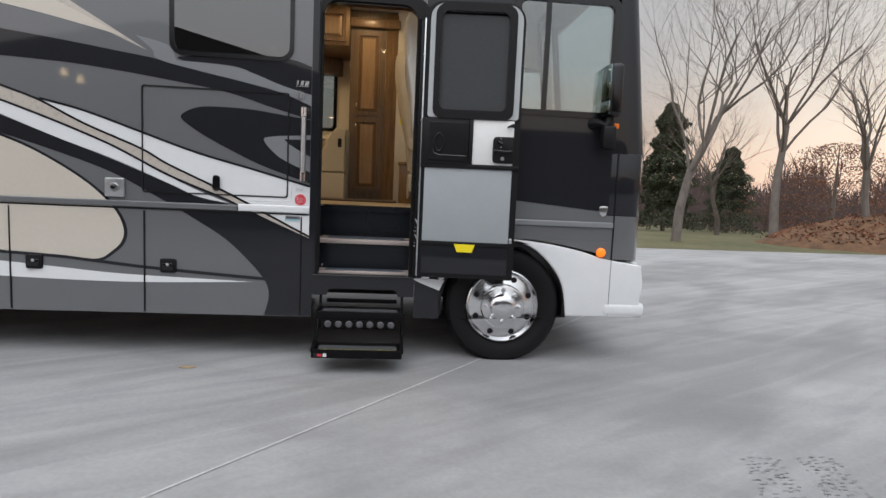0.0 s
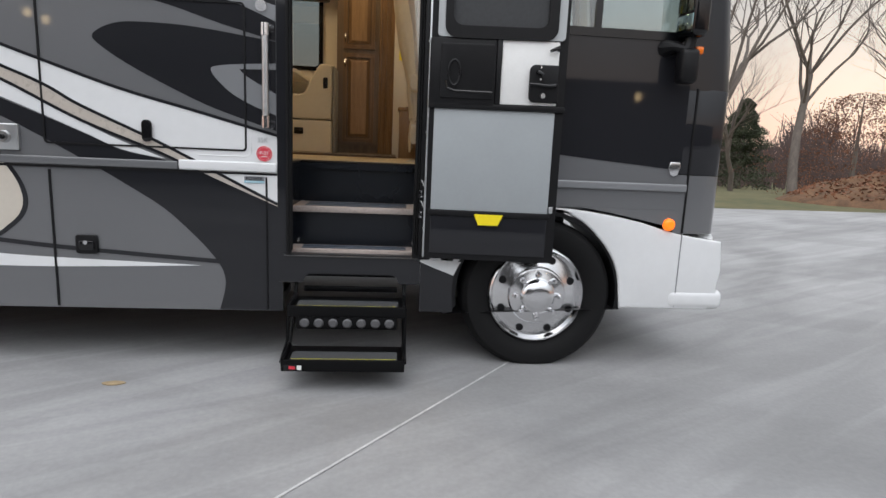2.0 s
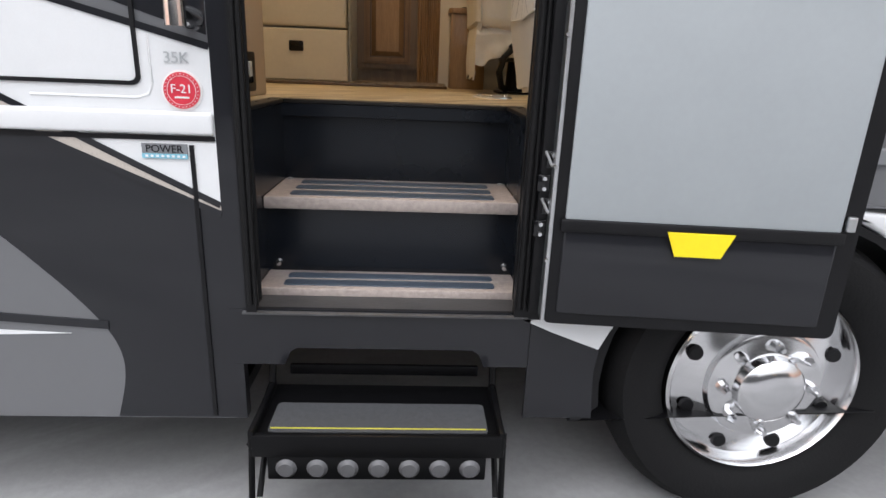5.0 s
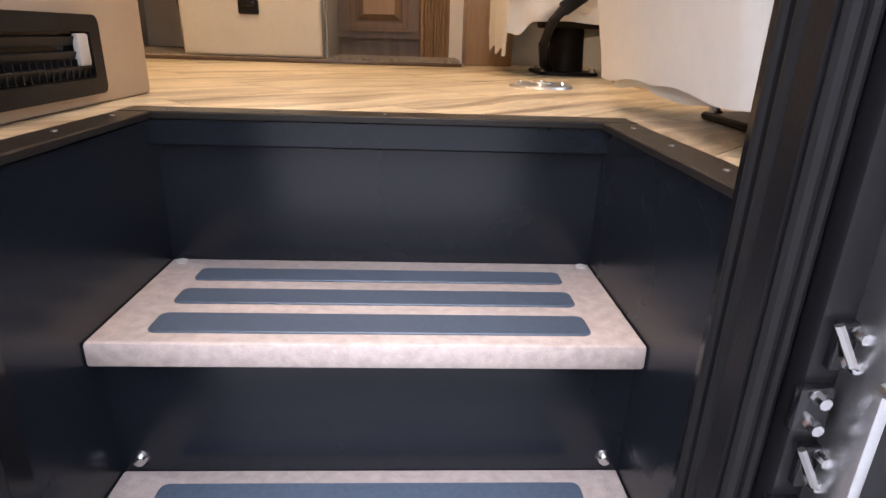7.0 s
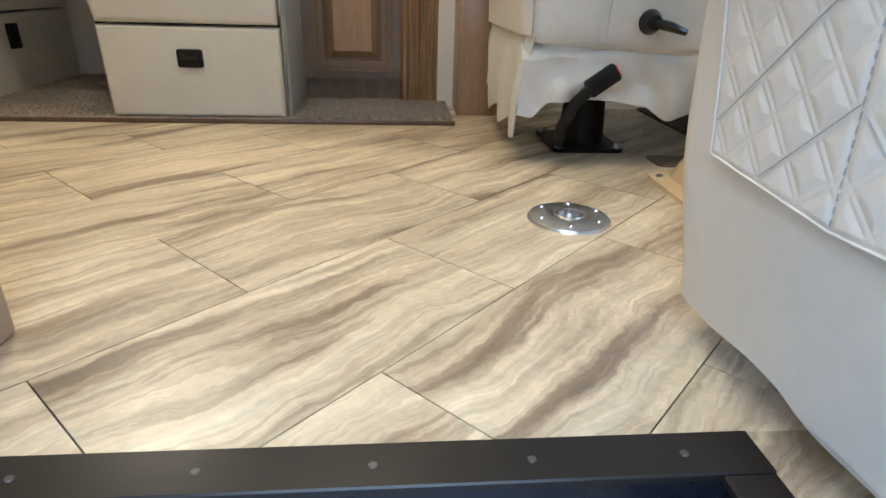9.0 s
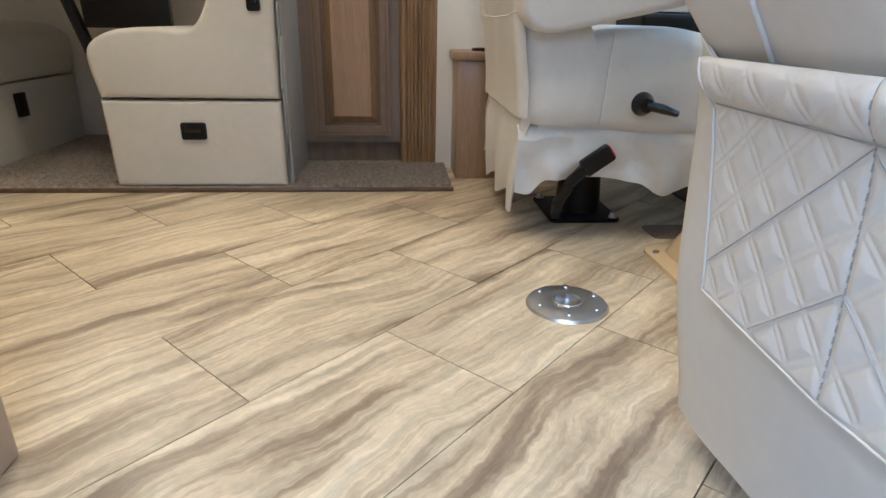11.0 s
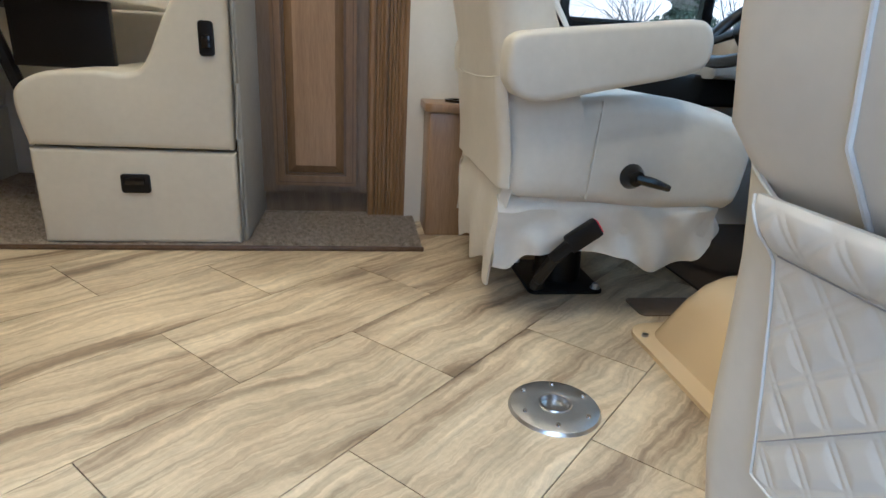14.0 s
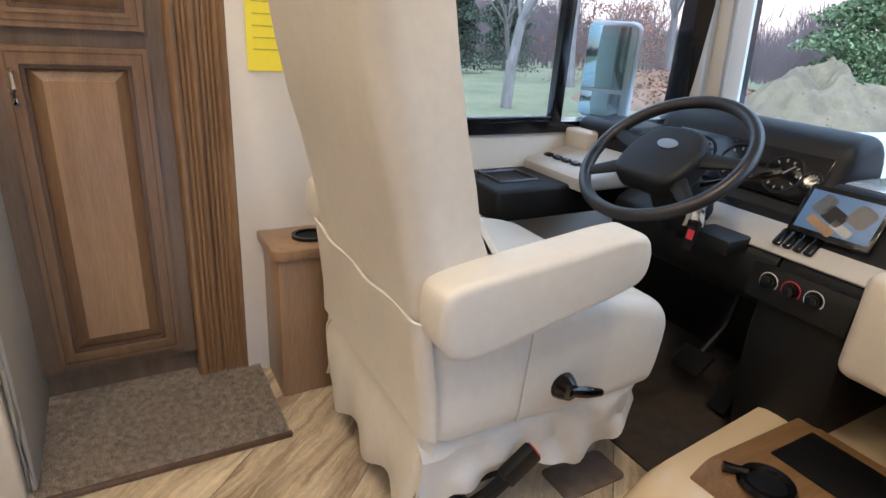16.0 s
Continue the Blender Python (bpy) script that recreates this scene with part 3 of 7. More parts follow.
band("teardrop", [(-1.496, 1.70), (-1.401, 1.759), (-1.268, 1.775), (-0.998, 1.767), (-0.605, 1.717), (-0.605, 1.717), (-0.605, 1.272), (-0.605, 1.272), (-0.915, 1.373), (-1.111, 1.458), (-1.305, 1.554), (-1.439, 1.637)], "paint_dark", 1, "charcoal teardrop graphic")
band("crescent", [(-0.925, 1.554), (-0.879, 1.588), (-0.605, 1.611), (-0.605, 1.611), (-0.605, 1.579), (-0.605, 1.579), (-0.788, 1.574), (-0.788, 1.574), (-0.741, 1.533), (-0.605, 1.459), (-0.605, 1.459), (-0.605, 1.351), (-0.605, 1.351), (-0.718, 1.394), (-0.838, 1.46)], "paint_light", 2, "gray crescent graphic")
band("dark_sweep", [(-2.9, 1.72), (-2.9, 1.72), (-2.681, 1.642), (-2.32, 1.51), (-1.95, 1.374), (-1.573, 1.223), (-1.381, 1.141), (-1.185, 1.101), (-0.989, 1.033), (-0.601, 0.867), (-0.601, 0.867), (-0.601, 0.303), (-0.601, 0.303), (-0.912, 0.303), (-0.912, 0.303), (-0.882, 0.42), (-0.886, 0.504), (-0.928, 0.585), (-1.024, 0.697), (-1.184, 0.847), (-1.38, 0.972), (-1.573, 1.084), (-1.951, 1.284), (-2.322, 1.414), (-2.684, 1.52), (-2.9, 1.57), (-2.9, 1.57)], "paint_dark", 1, "charcoal sweep down to the sill")
band("white_sweep", [(-2.424, 1.762), (-2.424, 1.762), (-2.132, 1.699), (-1.743, 1.567), (-1.382, 1.449), (-0.993, 1.35), (-0.601, 1.246), (-0.601, 1.246), (-0.601, 0.88), (-0.601, 0.88), (-0.989, 1.089), (-1.186, 1.184), (-1.381, 1.272), (-1.573, 1.357), (-1.762, 1.461), (-2.134, 1.611)], "paint_white", 2, "white sweep of paint")
band("white_stripe", [(-2.9, 1.81), (-2.9, 1.81), (-2.678, 1.736), (-2.318, 1.609), (-1.95, 1.463), (-1.573, 1.275), (-1.381, 1.188), (-1.166, 1.106), (-1.166, 1.106), (-1.381, 1.145), (-1.573, 1.227), (-1.95, 1.382), (-2.32, 1.51), (-2.681, 1.65), (-2.9, 1.73), (-2.9, 1.73)], "paint_white", 2, "white stripe of paint")
band("tan_stripe", [(-2.9, 1.915), (-2.9, 1.915), (-2.675, 1.841), (-2.424, 1.754), (-2.134, 1.611), (-1.762, 1.461), (-1.573, 1.357), (-1.186, 1.184), (-0.79, 0.983), (-0.601, 0.891), (-0.601, 0.891), (-0.601, 0.871), (-0.601, 0.871), (-0.989, 1.037), (-1.186, 1.133), (-1.573, 1.283), (-1.95, 1.471), (-2.317, 1.617), (-2.678, 1.744), (-2.9, 1.815), (-2.9, 1.815)], "paint_tan", 3, "tan stripe of paint")


def pinstripe(pts, layer, w=0.0075):
    """A thin black painted line of even width along a curve."""
    line = [Vector(p) for p in smooth_line(pts, False, 5)]
    edge = [[], []]
    for i, p in enumerate(line):
        d = (line[min(i + 1, len(line) - 1)] - line[max(i - 1, 0)]).normalized()
        for k, sg in enumerate((1, -1)):
            edge[k].append((p.x - sg * d.y * w, p.y + sg * d.x * w))
    part("pinstripe", slab(edge[0] + edge[1][::-1], SIDE - 0.0015 * layer, SIDE + 0.001), "paint_dark", coach, "black pinstripe", False)


pinstripe([(-2.9, 1.92), (-2.675, 1.841), (-2.424, 1.754), (-2.134, 1.611), (-1.762, 1.461), (-1.573, 1.357), (-1.186, 1.184), (-0.79, 0.983), (-0.601, 0.889)], 4)
pinstripe([(-2.9, 1.815), (-2.678, 1.744), (-2.317, 1.617), (-1.95, 1.471), (-1.573, 1.283), (-1.186, 1.133), (-0.989, 1.037), (-0.601, 0.868)], 4)
pinstripe([(-2.424, 1.766), (-2.132, 1.699), (-1.743, 1.569), (-1.382, 1.45), (-0.993, 1.351), (-0.601, 1.248)], 4)
band("champagne_shape", [(-2.9, 1.60), (-2.9, 1.60), (-2.684, 1.52), (-2.505, 1.45), (-2.323, 1.355), (-2.14, 1.24), (-1.995, 1.121), (-1.906, 1.011), (-1.861, 0.897), (-1.874, 0.805), (-1.943, 0.726), (-2.069, 0.657), (-2.337, 0.681), (-2.9, 0.705), (-2.9, 0.705)], "paint_dark", 2, "black outline of the champagne graphic")
band("champagne_shape", [(-2.9, 1.58), (-2.9, 1.58), (-2.685, 1.502), (-2.505, 1.431), (-2.323, 1.336), (-2.14, 1.22), (-2.011, 1.109), (-1.924, 1.002), (-1.884, 0.896), (-1.896, 0.812), (-1.958, 0.742), (-2.073, 0.678), (-2.337, 0.70), (-2.9, 0.724), (-2.9, 0.724)], "paint_beige", 3, "champagne rounded graphic")
band("lower_white", [(-2.9, 0.66), (-2.9, 0.66), (-2.71, 0.644), (-2.338, 0.613), (-1.96, 0.581), (-1.574, 0.565), (-1.182, 0.552), (-1.0, 0.545), (-1.0, 0.545), (-1.768, 0.521), (-2.34, 0.526), (-2.9, 0.545), (-2.9, 0.545)], "paint_white", 2, "white tapering stripe")
pinstripe([(-2.9, 0.72), (-2.337, 0.689), (-2.069, 0.663), (-1.767, 0.632), (-1.379, 0.602), (-0.904, 0.57)], 3, 0.011)
# drip rail between body and bays
part("rub_rail", box(-1.10, -0.601, SIDE - 0.018, SIDE, 1.054, 1.106, 0.008, 3), "paint_white", coach, "white end of the moulded rail")
rail = box(-7.6, -1.105, SIDE - 0.014, SIDE, 1.054, 1.096, 0.006, 3)
part("rub_rail", rail, "paint_gray", coach, "moulded rail along the side")
for x in (-2.641, -1.744, -0.657):
    part("bay_gap", box(x - 0.005, x + 0.005, SIDE - 0.0068, SIDE + 0.002, 0.31, 1.03), "black", coach, "dark gap between bay doors")
part("bay_gap", box(-2.9, -0.602, SIDE - 0.0068, SIDE + 0.002, 1.040, 1.051), "black", coach, "dark gap above bay doors")
# locker hatch
hatch = part("locker_hatch", ring(rounded(-1.757, -0.755, 1.16, 1.897, 0.02), rounded(-1.748, -0.764, 1.169, 1.888, 0.015), SIDE - 0.0075, SIDE + 0.002), "black", coach, "painted storage hatch with dark gasket line")
part("hatch_flange", tube([(-1.0, SIDE - 0.002, 1.133), (-0.765, SIDE - 0.002, 1.133), (-0.741, SIDE - 0.002, 1.142), (-0.731, SIDE - 0.002, 1.166), (-0.731, SIDE - 0.002, 1.27)], 0.0035, 8), "paint_white", hatch, "white raised edge of the hatch frame")


def bay_latch(x, z, parent):
    p = part("latch", slab(rounded(x - 0.055, x + 0.055, z - 0.05, z + 0.05, 0.015), SIDE - 0.016, SIDE - 0.001, 0.004), "black", parent, "black paddle latch")
    part("latch_paddle", slab(rounded(x - 0.035, x + 0.04, z - 0.03, z + 0.02, 0.01), SIDE - 0.026, SIDE - 0.015, 0.004), "black_gloss", p)
    part("key_lock", moved(rod((0, 0, 0), (0, -0.012, 0), 0.011), pose(x, SIDE - 0.016, z + 0.012)), "chrome", p, "chrome key barrel")


for x in (-2.48, -1.58):
    bay_latch(x, 0.645, coach)
lat = part("latch", slab(rounded(-1.275, -1.225, 1.19, 1.30, 0.022), SIDE - 0.022, SIDE - 0.005, 0.005), "black_gloss", hatch, "black slam latch")
# inlet socket
sock = part("outlet_cover", slab(rounded(-2.00, -1.87, 1.12, 1.25, 0.01), SIDE - 0.02, SIDE, 0.004), "alu", coach, "square metal outlet cover")
part("outlet_port", moved(rod((0, 0, 0), (0, -0.015, 0), 0.032, 0.026, 20), pose(-1.935, SIDE - 0.02, 1.185)), "steel", sock)
part("outlet_knob", moved(rod((0, 0, 0), (0, -0.02, 0), 0.012), pose(-1.935, SIDE - 0.033, 1.185)), "black", sock)
# grab handle
gh = part("grab_handle", tube([(-0.645, SIDE - 0.06, 1.33), (-0.645, SIDE - 0.06, 1.75)], 0.017, 14), "alu", coach, "ribbed aluminium grab handle")
for z in (1.315, 1.765):
    part("handle_bracket", join(rod((-0.645, SIDE - 0.062, z), (-0.632, SIDE, z + (0.012 if z > 1.5 else -0.012)), 0.019, 0.026, 16), rod((-0.645, SIDE - 0.06, z - 0.03), (-0.645, SIDE - 0.06, z + 0.03), 0.022, None, 16)), "chrome", gh, "chrome end bracket")
# badges
bd = part("round_badge", moved(rod((0, 0, 0), (0, -0.004, 0), 0.045, 0.045, 32), pose(-0.666, SIDE - 0.002, 1.152)), "white_plastic", coach, "red round chassis badge")
part("badge_face", moved(rod((0, 0, 0), (0, -0.003, 0), 0.040, 0.040, 32), pose(-0.666, SIDE - 0.006, 1.152)), "red", bd)
for a in range(28):
    c_, s_ = 0.0362 * math.cos(a * math.pi / 14), 0.0362 * math.sin(a * math.pi / 14)
    part("badge_dot", rod((-0.666 + c_, SIDE - 0.009, 1.152 + s_), (-0.666 + c_, SIDE - 0.0105, 1.152 + s_), 0.0012, None, 6), "white_plastic", bd)
part("badge_bar", box(-0.682, -0.650, SIDE - 0.0105, SIDE - 0.009, 1.135, 1.139), "white_plastic", bd)
part("badge_ring", ring([(-0.666 + 0.032 * math.cos(i * math.pi / 16), 1.152 + 0.032 * math.sin(i * math.pi / 16)) for i in range(32)], [(-0.666 + 0.0312 * math.cos(i * math.pi / 16), 1.152 + 0.0312 * math.sin(i * math.pi / 16)) for i in range(32)], SIDE - 0.0105, SIDE - 0.008), "white_plastic", bd)
words("badge_text", "F-21", 0.027, pose(-0.666, SIDE - 0.0105, 1.155, 90), "white_plastic", bd)
words("model_text", "35K", 0.034, pose(-0.674, SIDE - 0.005, 1.221, 90), "surround", coach, "silver model number")
pp = part("power_plate", box(-0.770, -0.667, SIDE - 0.006, SIDE - 0.003, 1.0, 1.032), "paint_light", coach, "small two-line maker's plate")
words("plate_text", "POWER", 0.0245, pose(-0.7185, SIDE - 0.0075, 1.0195, 90), "paint_dark", pp)
part("plate_line", box(-0.770, -0.667, SIDE - 0.008, SIDE - 0.004, 0.998, 1.009), "plate_blue", pp, "pale blue band")
for k in range(8):
    part("plate_mark", box(-0.762 + k * 0.012, -0.756 + k * 0.012, SIDE - 0.009, SIDE - 0.007, 1.001, 1.006), "white_plastic", pp)
# small emblems above the handle
em = part("maker_emblem", box(-0.712, -0.622, SIDE - 0.006, SIDE - 0.002, 1.944, 1.950), "chrome", coach, "chrome maker's emblem")
for k, (x, w) in enumerate(((-0.703, 0.012), (-0.672, 0.022), (-0.638, 0.026))):
    part("emblem_bar", slab([(x - w / 2, 1.953), (x + w / 2, 1.953), (x + w / 2 + 0.006, 1.985), (x - w / 2 + 0.006, 1.985)], SIDE - 0.010, SIDE - 0.002), "chrome", em)
part("round_emblem", moved(rod((0, 0, 0), (0, -0.01, 0), 0.032, 0.028, 24), pose(-0.675, SIDE - 0.003, 1.885)), "chrome", coach, "round silver emblem")

# awning-side window with dark tint
w1 = part("window", ring(rounded(-1.57, -0.73, 2.11, 2.99, 0.09), rounded(-1.54, -0.76, 2.14, 2.96, 0.07), SIDE - 0.008, SIDE + 0.02), "black_gloss", coach, "dark tinted side window with rounded corners")
part("pane", slab(rounded(-1.545, -0.755, 2.135, 2.965, 0.07), SIDE - 0.002, SIDE + 0.004), "tint", w1)
# front side window: two panes
w2 = part("window", ring(rounded(0.82, 1.60, 1.84, 2.70, 0.06), rounded(0.865, 1.555, 1.885, 2.65, 0.05), SIDE - 0.012, SIDE + 0.03), "black_gloss", coach, "sliding cab window, pale reflecting glass")
part("window_post", box(1.05, 1.085, SIDE - 0.008, SIDE + 0.02, 1.88, 2.66), "black_gloss", w2)
part("pane", box(0.865, 1.555, SIDE + 0.004, SIDE + 0.008, 1.885, 2.65), "glass", w2)

# dark cab paint and lower graphics
band("cab_dark", [(0.20, 1.84), (0.20, 1.84), (0.20, 1.84), (1.61, 1.86), (1.61, 1.86), (1.61, 1.155), (1.61, 1.155), (0.9, 1.215), (0.20, 1.27), (0.20, 1.27)], "paint_dark", 2, "black cab paint")
band("pillar_dark", [(0.19, 3.3), (0.19, 3.3), (0.84, 3.3), (0.84, 3.3), (0.84, 1.85), (0.84, 1.85), (0.19, 1.83), (0.19, 1.83)], "paint_dark", 1, "black cab paint")
part("rub_rail", box(0.20, 1.655, SIDE - 0.014, SIDE, 1.036, 1.078, 0.006, 3), "paint_light", coach, "moulded rail along the cab")

# nose: side return, front face, bumper
def nose_outline():
    return smooth_line([(1.60, SIDE), (1.60, SIDE), (1.78, SIDE + 0.005), (1.87, SIDE + 0.06), (1.94, SIDE + 0.30), (2.0, 5.45), (1.94, FAR_OUT - 0.30), (1.87, FAR_OUT - 0.06), (1.78, FAR_OUT - 0.005), (1.60, FAR_OUT), (1.60, FAR_OUT)], False, 6)


part("nose_panel", slab(nose_outline(), 0.80, 1.13, 0, 1, "xy"), "paint_gray", coach, "rounded gray front cap")
part("nose_panel", slab(nose_outline(), 1.131, 1.60, 0.01, 2, "xy"), "paint_dark", coach, "rounded black front cap")
band("cab_gap", [(1.655, 1.60), (1.655, 1.60), (1.665, 1.60), (1.665, 1.60), (1.665, 0.80), (1.665, 0.80), (1.655, 0.80), (1.655, 0.80)], "black", 4, "dark panel gap")


def corner_post(y, s, x0=1.56):
    """Front corner pillar leaning back to the roof, rounded round the corner."""
    g = bmesh.new()
    rows = []
    for z in (1.58, 1.9, 2.3, 2.7, 3.0, 3.42):
        back = 0.11 * (z - 1.2)
        rows.append([g.verts.new((x - back * f, y + s * o, z)) for x, o, f in ((x0, 0.0, 0.0), (max(1.74, x0 + 0.02), 0.0, 0.6), (1.85, 0.012, 1), (1.915, 0.06, 1), (1.96, 0.15, 1), (1.965, 0.20, 1), (1.86, 0.20, 1), (1.77, 0.07, 1), (x0, 0.04, 0))])
    for a, b in zip(rows, rows[1:]):
        for i in range(len(a)):
            j = (i + 1) % len(a)
            g.faces.new((a[i], a[j], b[j], b[i]))
    g.faces.new(rows[0])
    g.faces.new(rows[-1][::-1])
    return g


part("corner_pillar", corner_post(SIDE, 1), "paint_dark", coach, "black front corner pillar")
part("corner_pillar", corner_post(FAR_OUT, -1, 1.715), "paint_dark", coach, "black front corner pillar")
part("front_header", box(1.55, 1.80, SIDE + 0.1, FAR_OUT - 0.1, 3.05, 3.42, 0.05), "paint_dark", coach, "panel above the windscreen")
ws = bmesh.new()
n = 12
rows = []
for z, x in ((1.58, 1.895), (2.3, 1.82), (3.08, 1.735)):
    rows.append([ws.verts.new((x + 0.04 * (1 - (2 * i / n - 1) ** 2), SIDE + 0.19 + (FAR_OUT - SIDE - 0.38) * i / n, z)) for i in range(n + 1)])
for a, b in zip(rows, rows[1:]):
    for i in range(n):
        ws.faces.new((a[i], a[i + 1], b[i + 1], b[i]))
scr = part("windscreen", ws, "windscreen", coach, "wide raked windscreen")
scr.visible_shadow = False
# white lower front with wheel arch and bumper step
arch = [(0.17, 0.87), (0.17, 0.87), (0.6, 0.92), (0.95, 0.925), (1.35, 0.87), (1.62, 0.80), (1.90, 0.76), (1.90, 0.76), (1.92, 0.60), (1.905, 0.50), (1.91, 0.42), (1.86, 0.355), (1.86, 0.355), (1.33, 0.355), (1.33, 0.355), (1.295, 0.57), (1.21, 0.72), (1.07, 0.85), (0.93, 0.905), (0.80, 0.91), (0.60, 0.86), (0.45, 0.75), (0.37, 0.62), (0.36, 0.62), (0.17, 0.62), (0.17, 0.62)]
arch_outer = smooth_line(arch, True, 5)
part("front_fender", slab(arch_outer, SIDE - 0.012, SIDE + 0.10, 0.012), "paint_white", coach, "white front fender and bumper end")
part("fender_top", slab(smooth_line([(0.17, 0.93), (0.17, 0.93), (1.62, 0.93), (1.62, 0.93), (1.62, 0.83), (1.62, 0.83), (1.2, 0.91), (0.9, 0.945), (0.55, 0.935), (0.17, 0.90), (0.17, 0.90)], True, 4), SIDE - 0.014, SIDE + 0.01), "paint_gray", coach, "gray fender top", False)
part("bumper", box(1.78, 1.93, SIDE + 0.09, FAR_OUT, 0.36, 0.80, 0.05, 4), "paint_white", coach, "white front bumper")
part("bumper_lip", box(1.60, 1.955, SIDE - 0.020, FAR_OUT, 0.352, 0.475, 0.045, 5), "paint_white", coach, "flared lower lip of the bumper")
part("bumper_gap", box(1.655, 1.66, SIDE - 0.0145, SIDE, 0.37, 0.80), "paint_light", coach)
part("fender_flare", ring([(0.84 + 0.500 * math.cos(i * math.pi / 20), 0.42 + 0.485 * math.sin(i * math.pi / 20)) for i in range(-1, 22)] + [(0.3, 0.3)], [(0.84 + 0.465 * math.cos(i * math.pi / 20), 0.42 + 0.465 * math.sin(i * math.pi / 20)) for i in range(-1, 22)] + [(0.33, 0.3)], SIDE + 0.0, SIDE + 0.35), "black", coach, "dark wheel arch liner")
ml = part("marker_light", moved(spun([(0, -0.028), (0.02, -0.026), (0.032, -0.016), (0.036, 0.0), (0, 0)], 24), pose(1.571, SIDE - 0.012, 0.85)), "amber", coach, "lit amber side marker lamp")
fd = part("shield_emblem", slab([(1.545, 1.20), (1.60, 1.20), (1.605, 1.17), (1.59, 1.13), (1.57, 1.12), (1.55, 1.13), (1.535, 1.17)], SIDE - 0.012, SIDE, 0.003), "chrome", coach, "chrome shield emblem")
# roof, far side, rear
part("far_side", holed(-7.6, 1.715, 0.30, 3.42, [(0.52, 1.695, 1.82, 2.69), (-2.9, -0.02, 1.0, 3.2)], FAR_OUT - 0.03, FAR_OUT), "paint_gray", coach)
part("roof", box(-7.6, 1.78, SIDE, FAR_OUT, 3.42, 3.50, 0.03), "paint_white", coach, "white flat roof")
part("rear_panel", box(-7.66, -7.6, SIDE, FAR_OUT, 0.30, 3.45, 0.02), "paint_gray", coach)
part("underframe", box(-7.5, 0.1, SIDE + 0.35, FAR_OUT - 0.1, 0.42, 0.55), "black", coach, "dark underframe")
part("bay_floor", box(-7.5, -0.6, SIDE + 0.03, SIDE + 0.4, 0.32, 0.36), "black", coach)


def wheel(y, s):
    """Front wheel with simulator: turned dish, hub, nuts and hand holes; s: which way is out."""
    w = part("wheel", moved(spun([(0.27, 0.0), (0.30, -0.02), (0.345, -0.035), (0.385, -0.03), (0.41, 0.0), (0.42, 0.03), (0.42, 0.20), (0.40, 0.24), (0.34, 0.26), (0.27, 0.26), (0.27, 0.0)], 64), pose(0.848, y, 0.414) @ Matrix.Diagonal((1.045, s, 1.045, 1))), "rubber", coach, "black tyre with polished eight-nut wheel")
    at = pose(0.848, y, 0.414) @ Matrix.Diagonal((1, s, 1, 1))
    part("rim", moved(spun([(0.272, 0.03), (0.276, -0.014), (0.268, -0.020), (0.258, -0.006), (0.250, 0.022), (0.235, 0.020), (0.19, 0.004), (0.168, -0.004), (0.160, -0.020), (0.150, -0.024), (0.105, -0.026), (0.098, -0.030), (0.094, -0.055), (0.080, -0.068), (0.045, -0.076), (0.0, -0.078)], 64), at), "chrome", w, "polished chrome rim")
    for i in range(8):
        a = 2 * math.pi * i / 8
        c = Vector((0.127 * math.cos(a), -0.024, 0.127 * math.sin(a)))
        part("lug_nut", moved(join(rod((0, 0.01, 0), (0, -0.022, 0), 0.0175, 0.016, 8), rod((0, -0.022, 0), (0, -0.042, 0), 0.0135, 0.007, 10)), at @ Matrix.Translation(c)), "chrome", w)
        a += math.pi / 8
        part("hand_hole", moved(spun([(0, -0.012), (0.019, -0.012), (0.023, -0.004), (0, 0.01)], 20), at @ Matrix.Translation((0.214 * math.cos(a), 0.013, 0.214 * math.sin(a)))), "black", w, "dark hand hole")


wheel(SIDE + 0.03, 1)
wheel(FAR_OUT - 0.03, -1)

# door mirrors on both sides
def mirror(x, y, s):
    at = pose(x, y, 2.03 if s > 0 else 2.0, 0, 0, 6 if s > 0 else 20)
    hw_ = 0.085 if s > 0 else 0.105
    m = part("door_mirror", moved(box(-0.05, 0.05, -hw_, hw_, -0.19, 0.19, 0.035, 4), at), "black_gloss" if s > 0 else "paint_light", coach, "tall side mirror on an arm")
    part("mirror_glass", moved(box(-0.053, -0.046, -hw_ + 0.017, hw_ - 0.017, -0.065, 0.172, 0.001), at), "mirror", m, "mirror glass")
    part("mirror_glass", moved(box(-0.053, -0.046, -hw_ + 0.017, hw_ - 0.017, -0.172, -0.08, 0.001), at), "mirror", m, "lower convex glass")
    w_ = SIDE if s > 0 else FAR_OUT
    part("mirror_arm", tube([(x - 0.09, w_ + s * 0.01, 1.80), (x - 0.06, w_ - s * 0.06, 1.80), (x - 0.01, y, 1.78), (x, y, 1.86)], [0.05, 0.03, 0.04, 0.03], 10), "black", m)
    part("mirror_foot", moved(box(-0.05, 0.05, -0.05, 0.05, -0.09, 0.09, 0.03, 3), pose(x - 0.01, y, 1.70)), "black", m)
    part("turn_lamp", box(x + 0.02, x + 0.06, y - 0.03, y + 0.03, 1.76, 1.80, 0.01), "amber_off", m, "amber turn lamp")



mirror(1.54, SIDE - 0.10, 1)
mirror(1.50, FAR_OUT + 0.16, -1)

# ---- open entry door, hinged at its forward edge and folded back along the side ----
door = thing("entry_door", "open entry door with screen, frosted panel and black frame", "door")
HINGE = pose(0.184, 4.155, 0, 0, 0, -5.5)


def dp(name, bm, material, parent=None, label=""):
    return part(name, moved(bm, HINGE), material, parent or door, label)


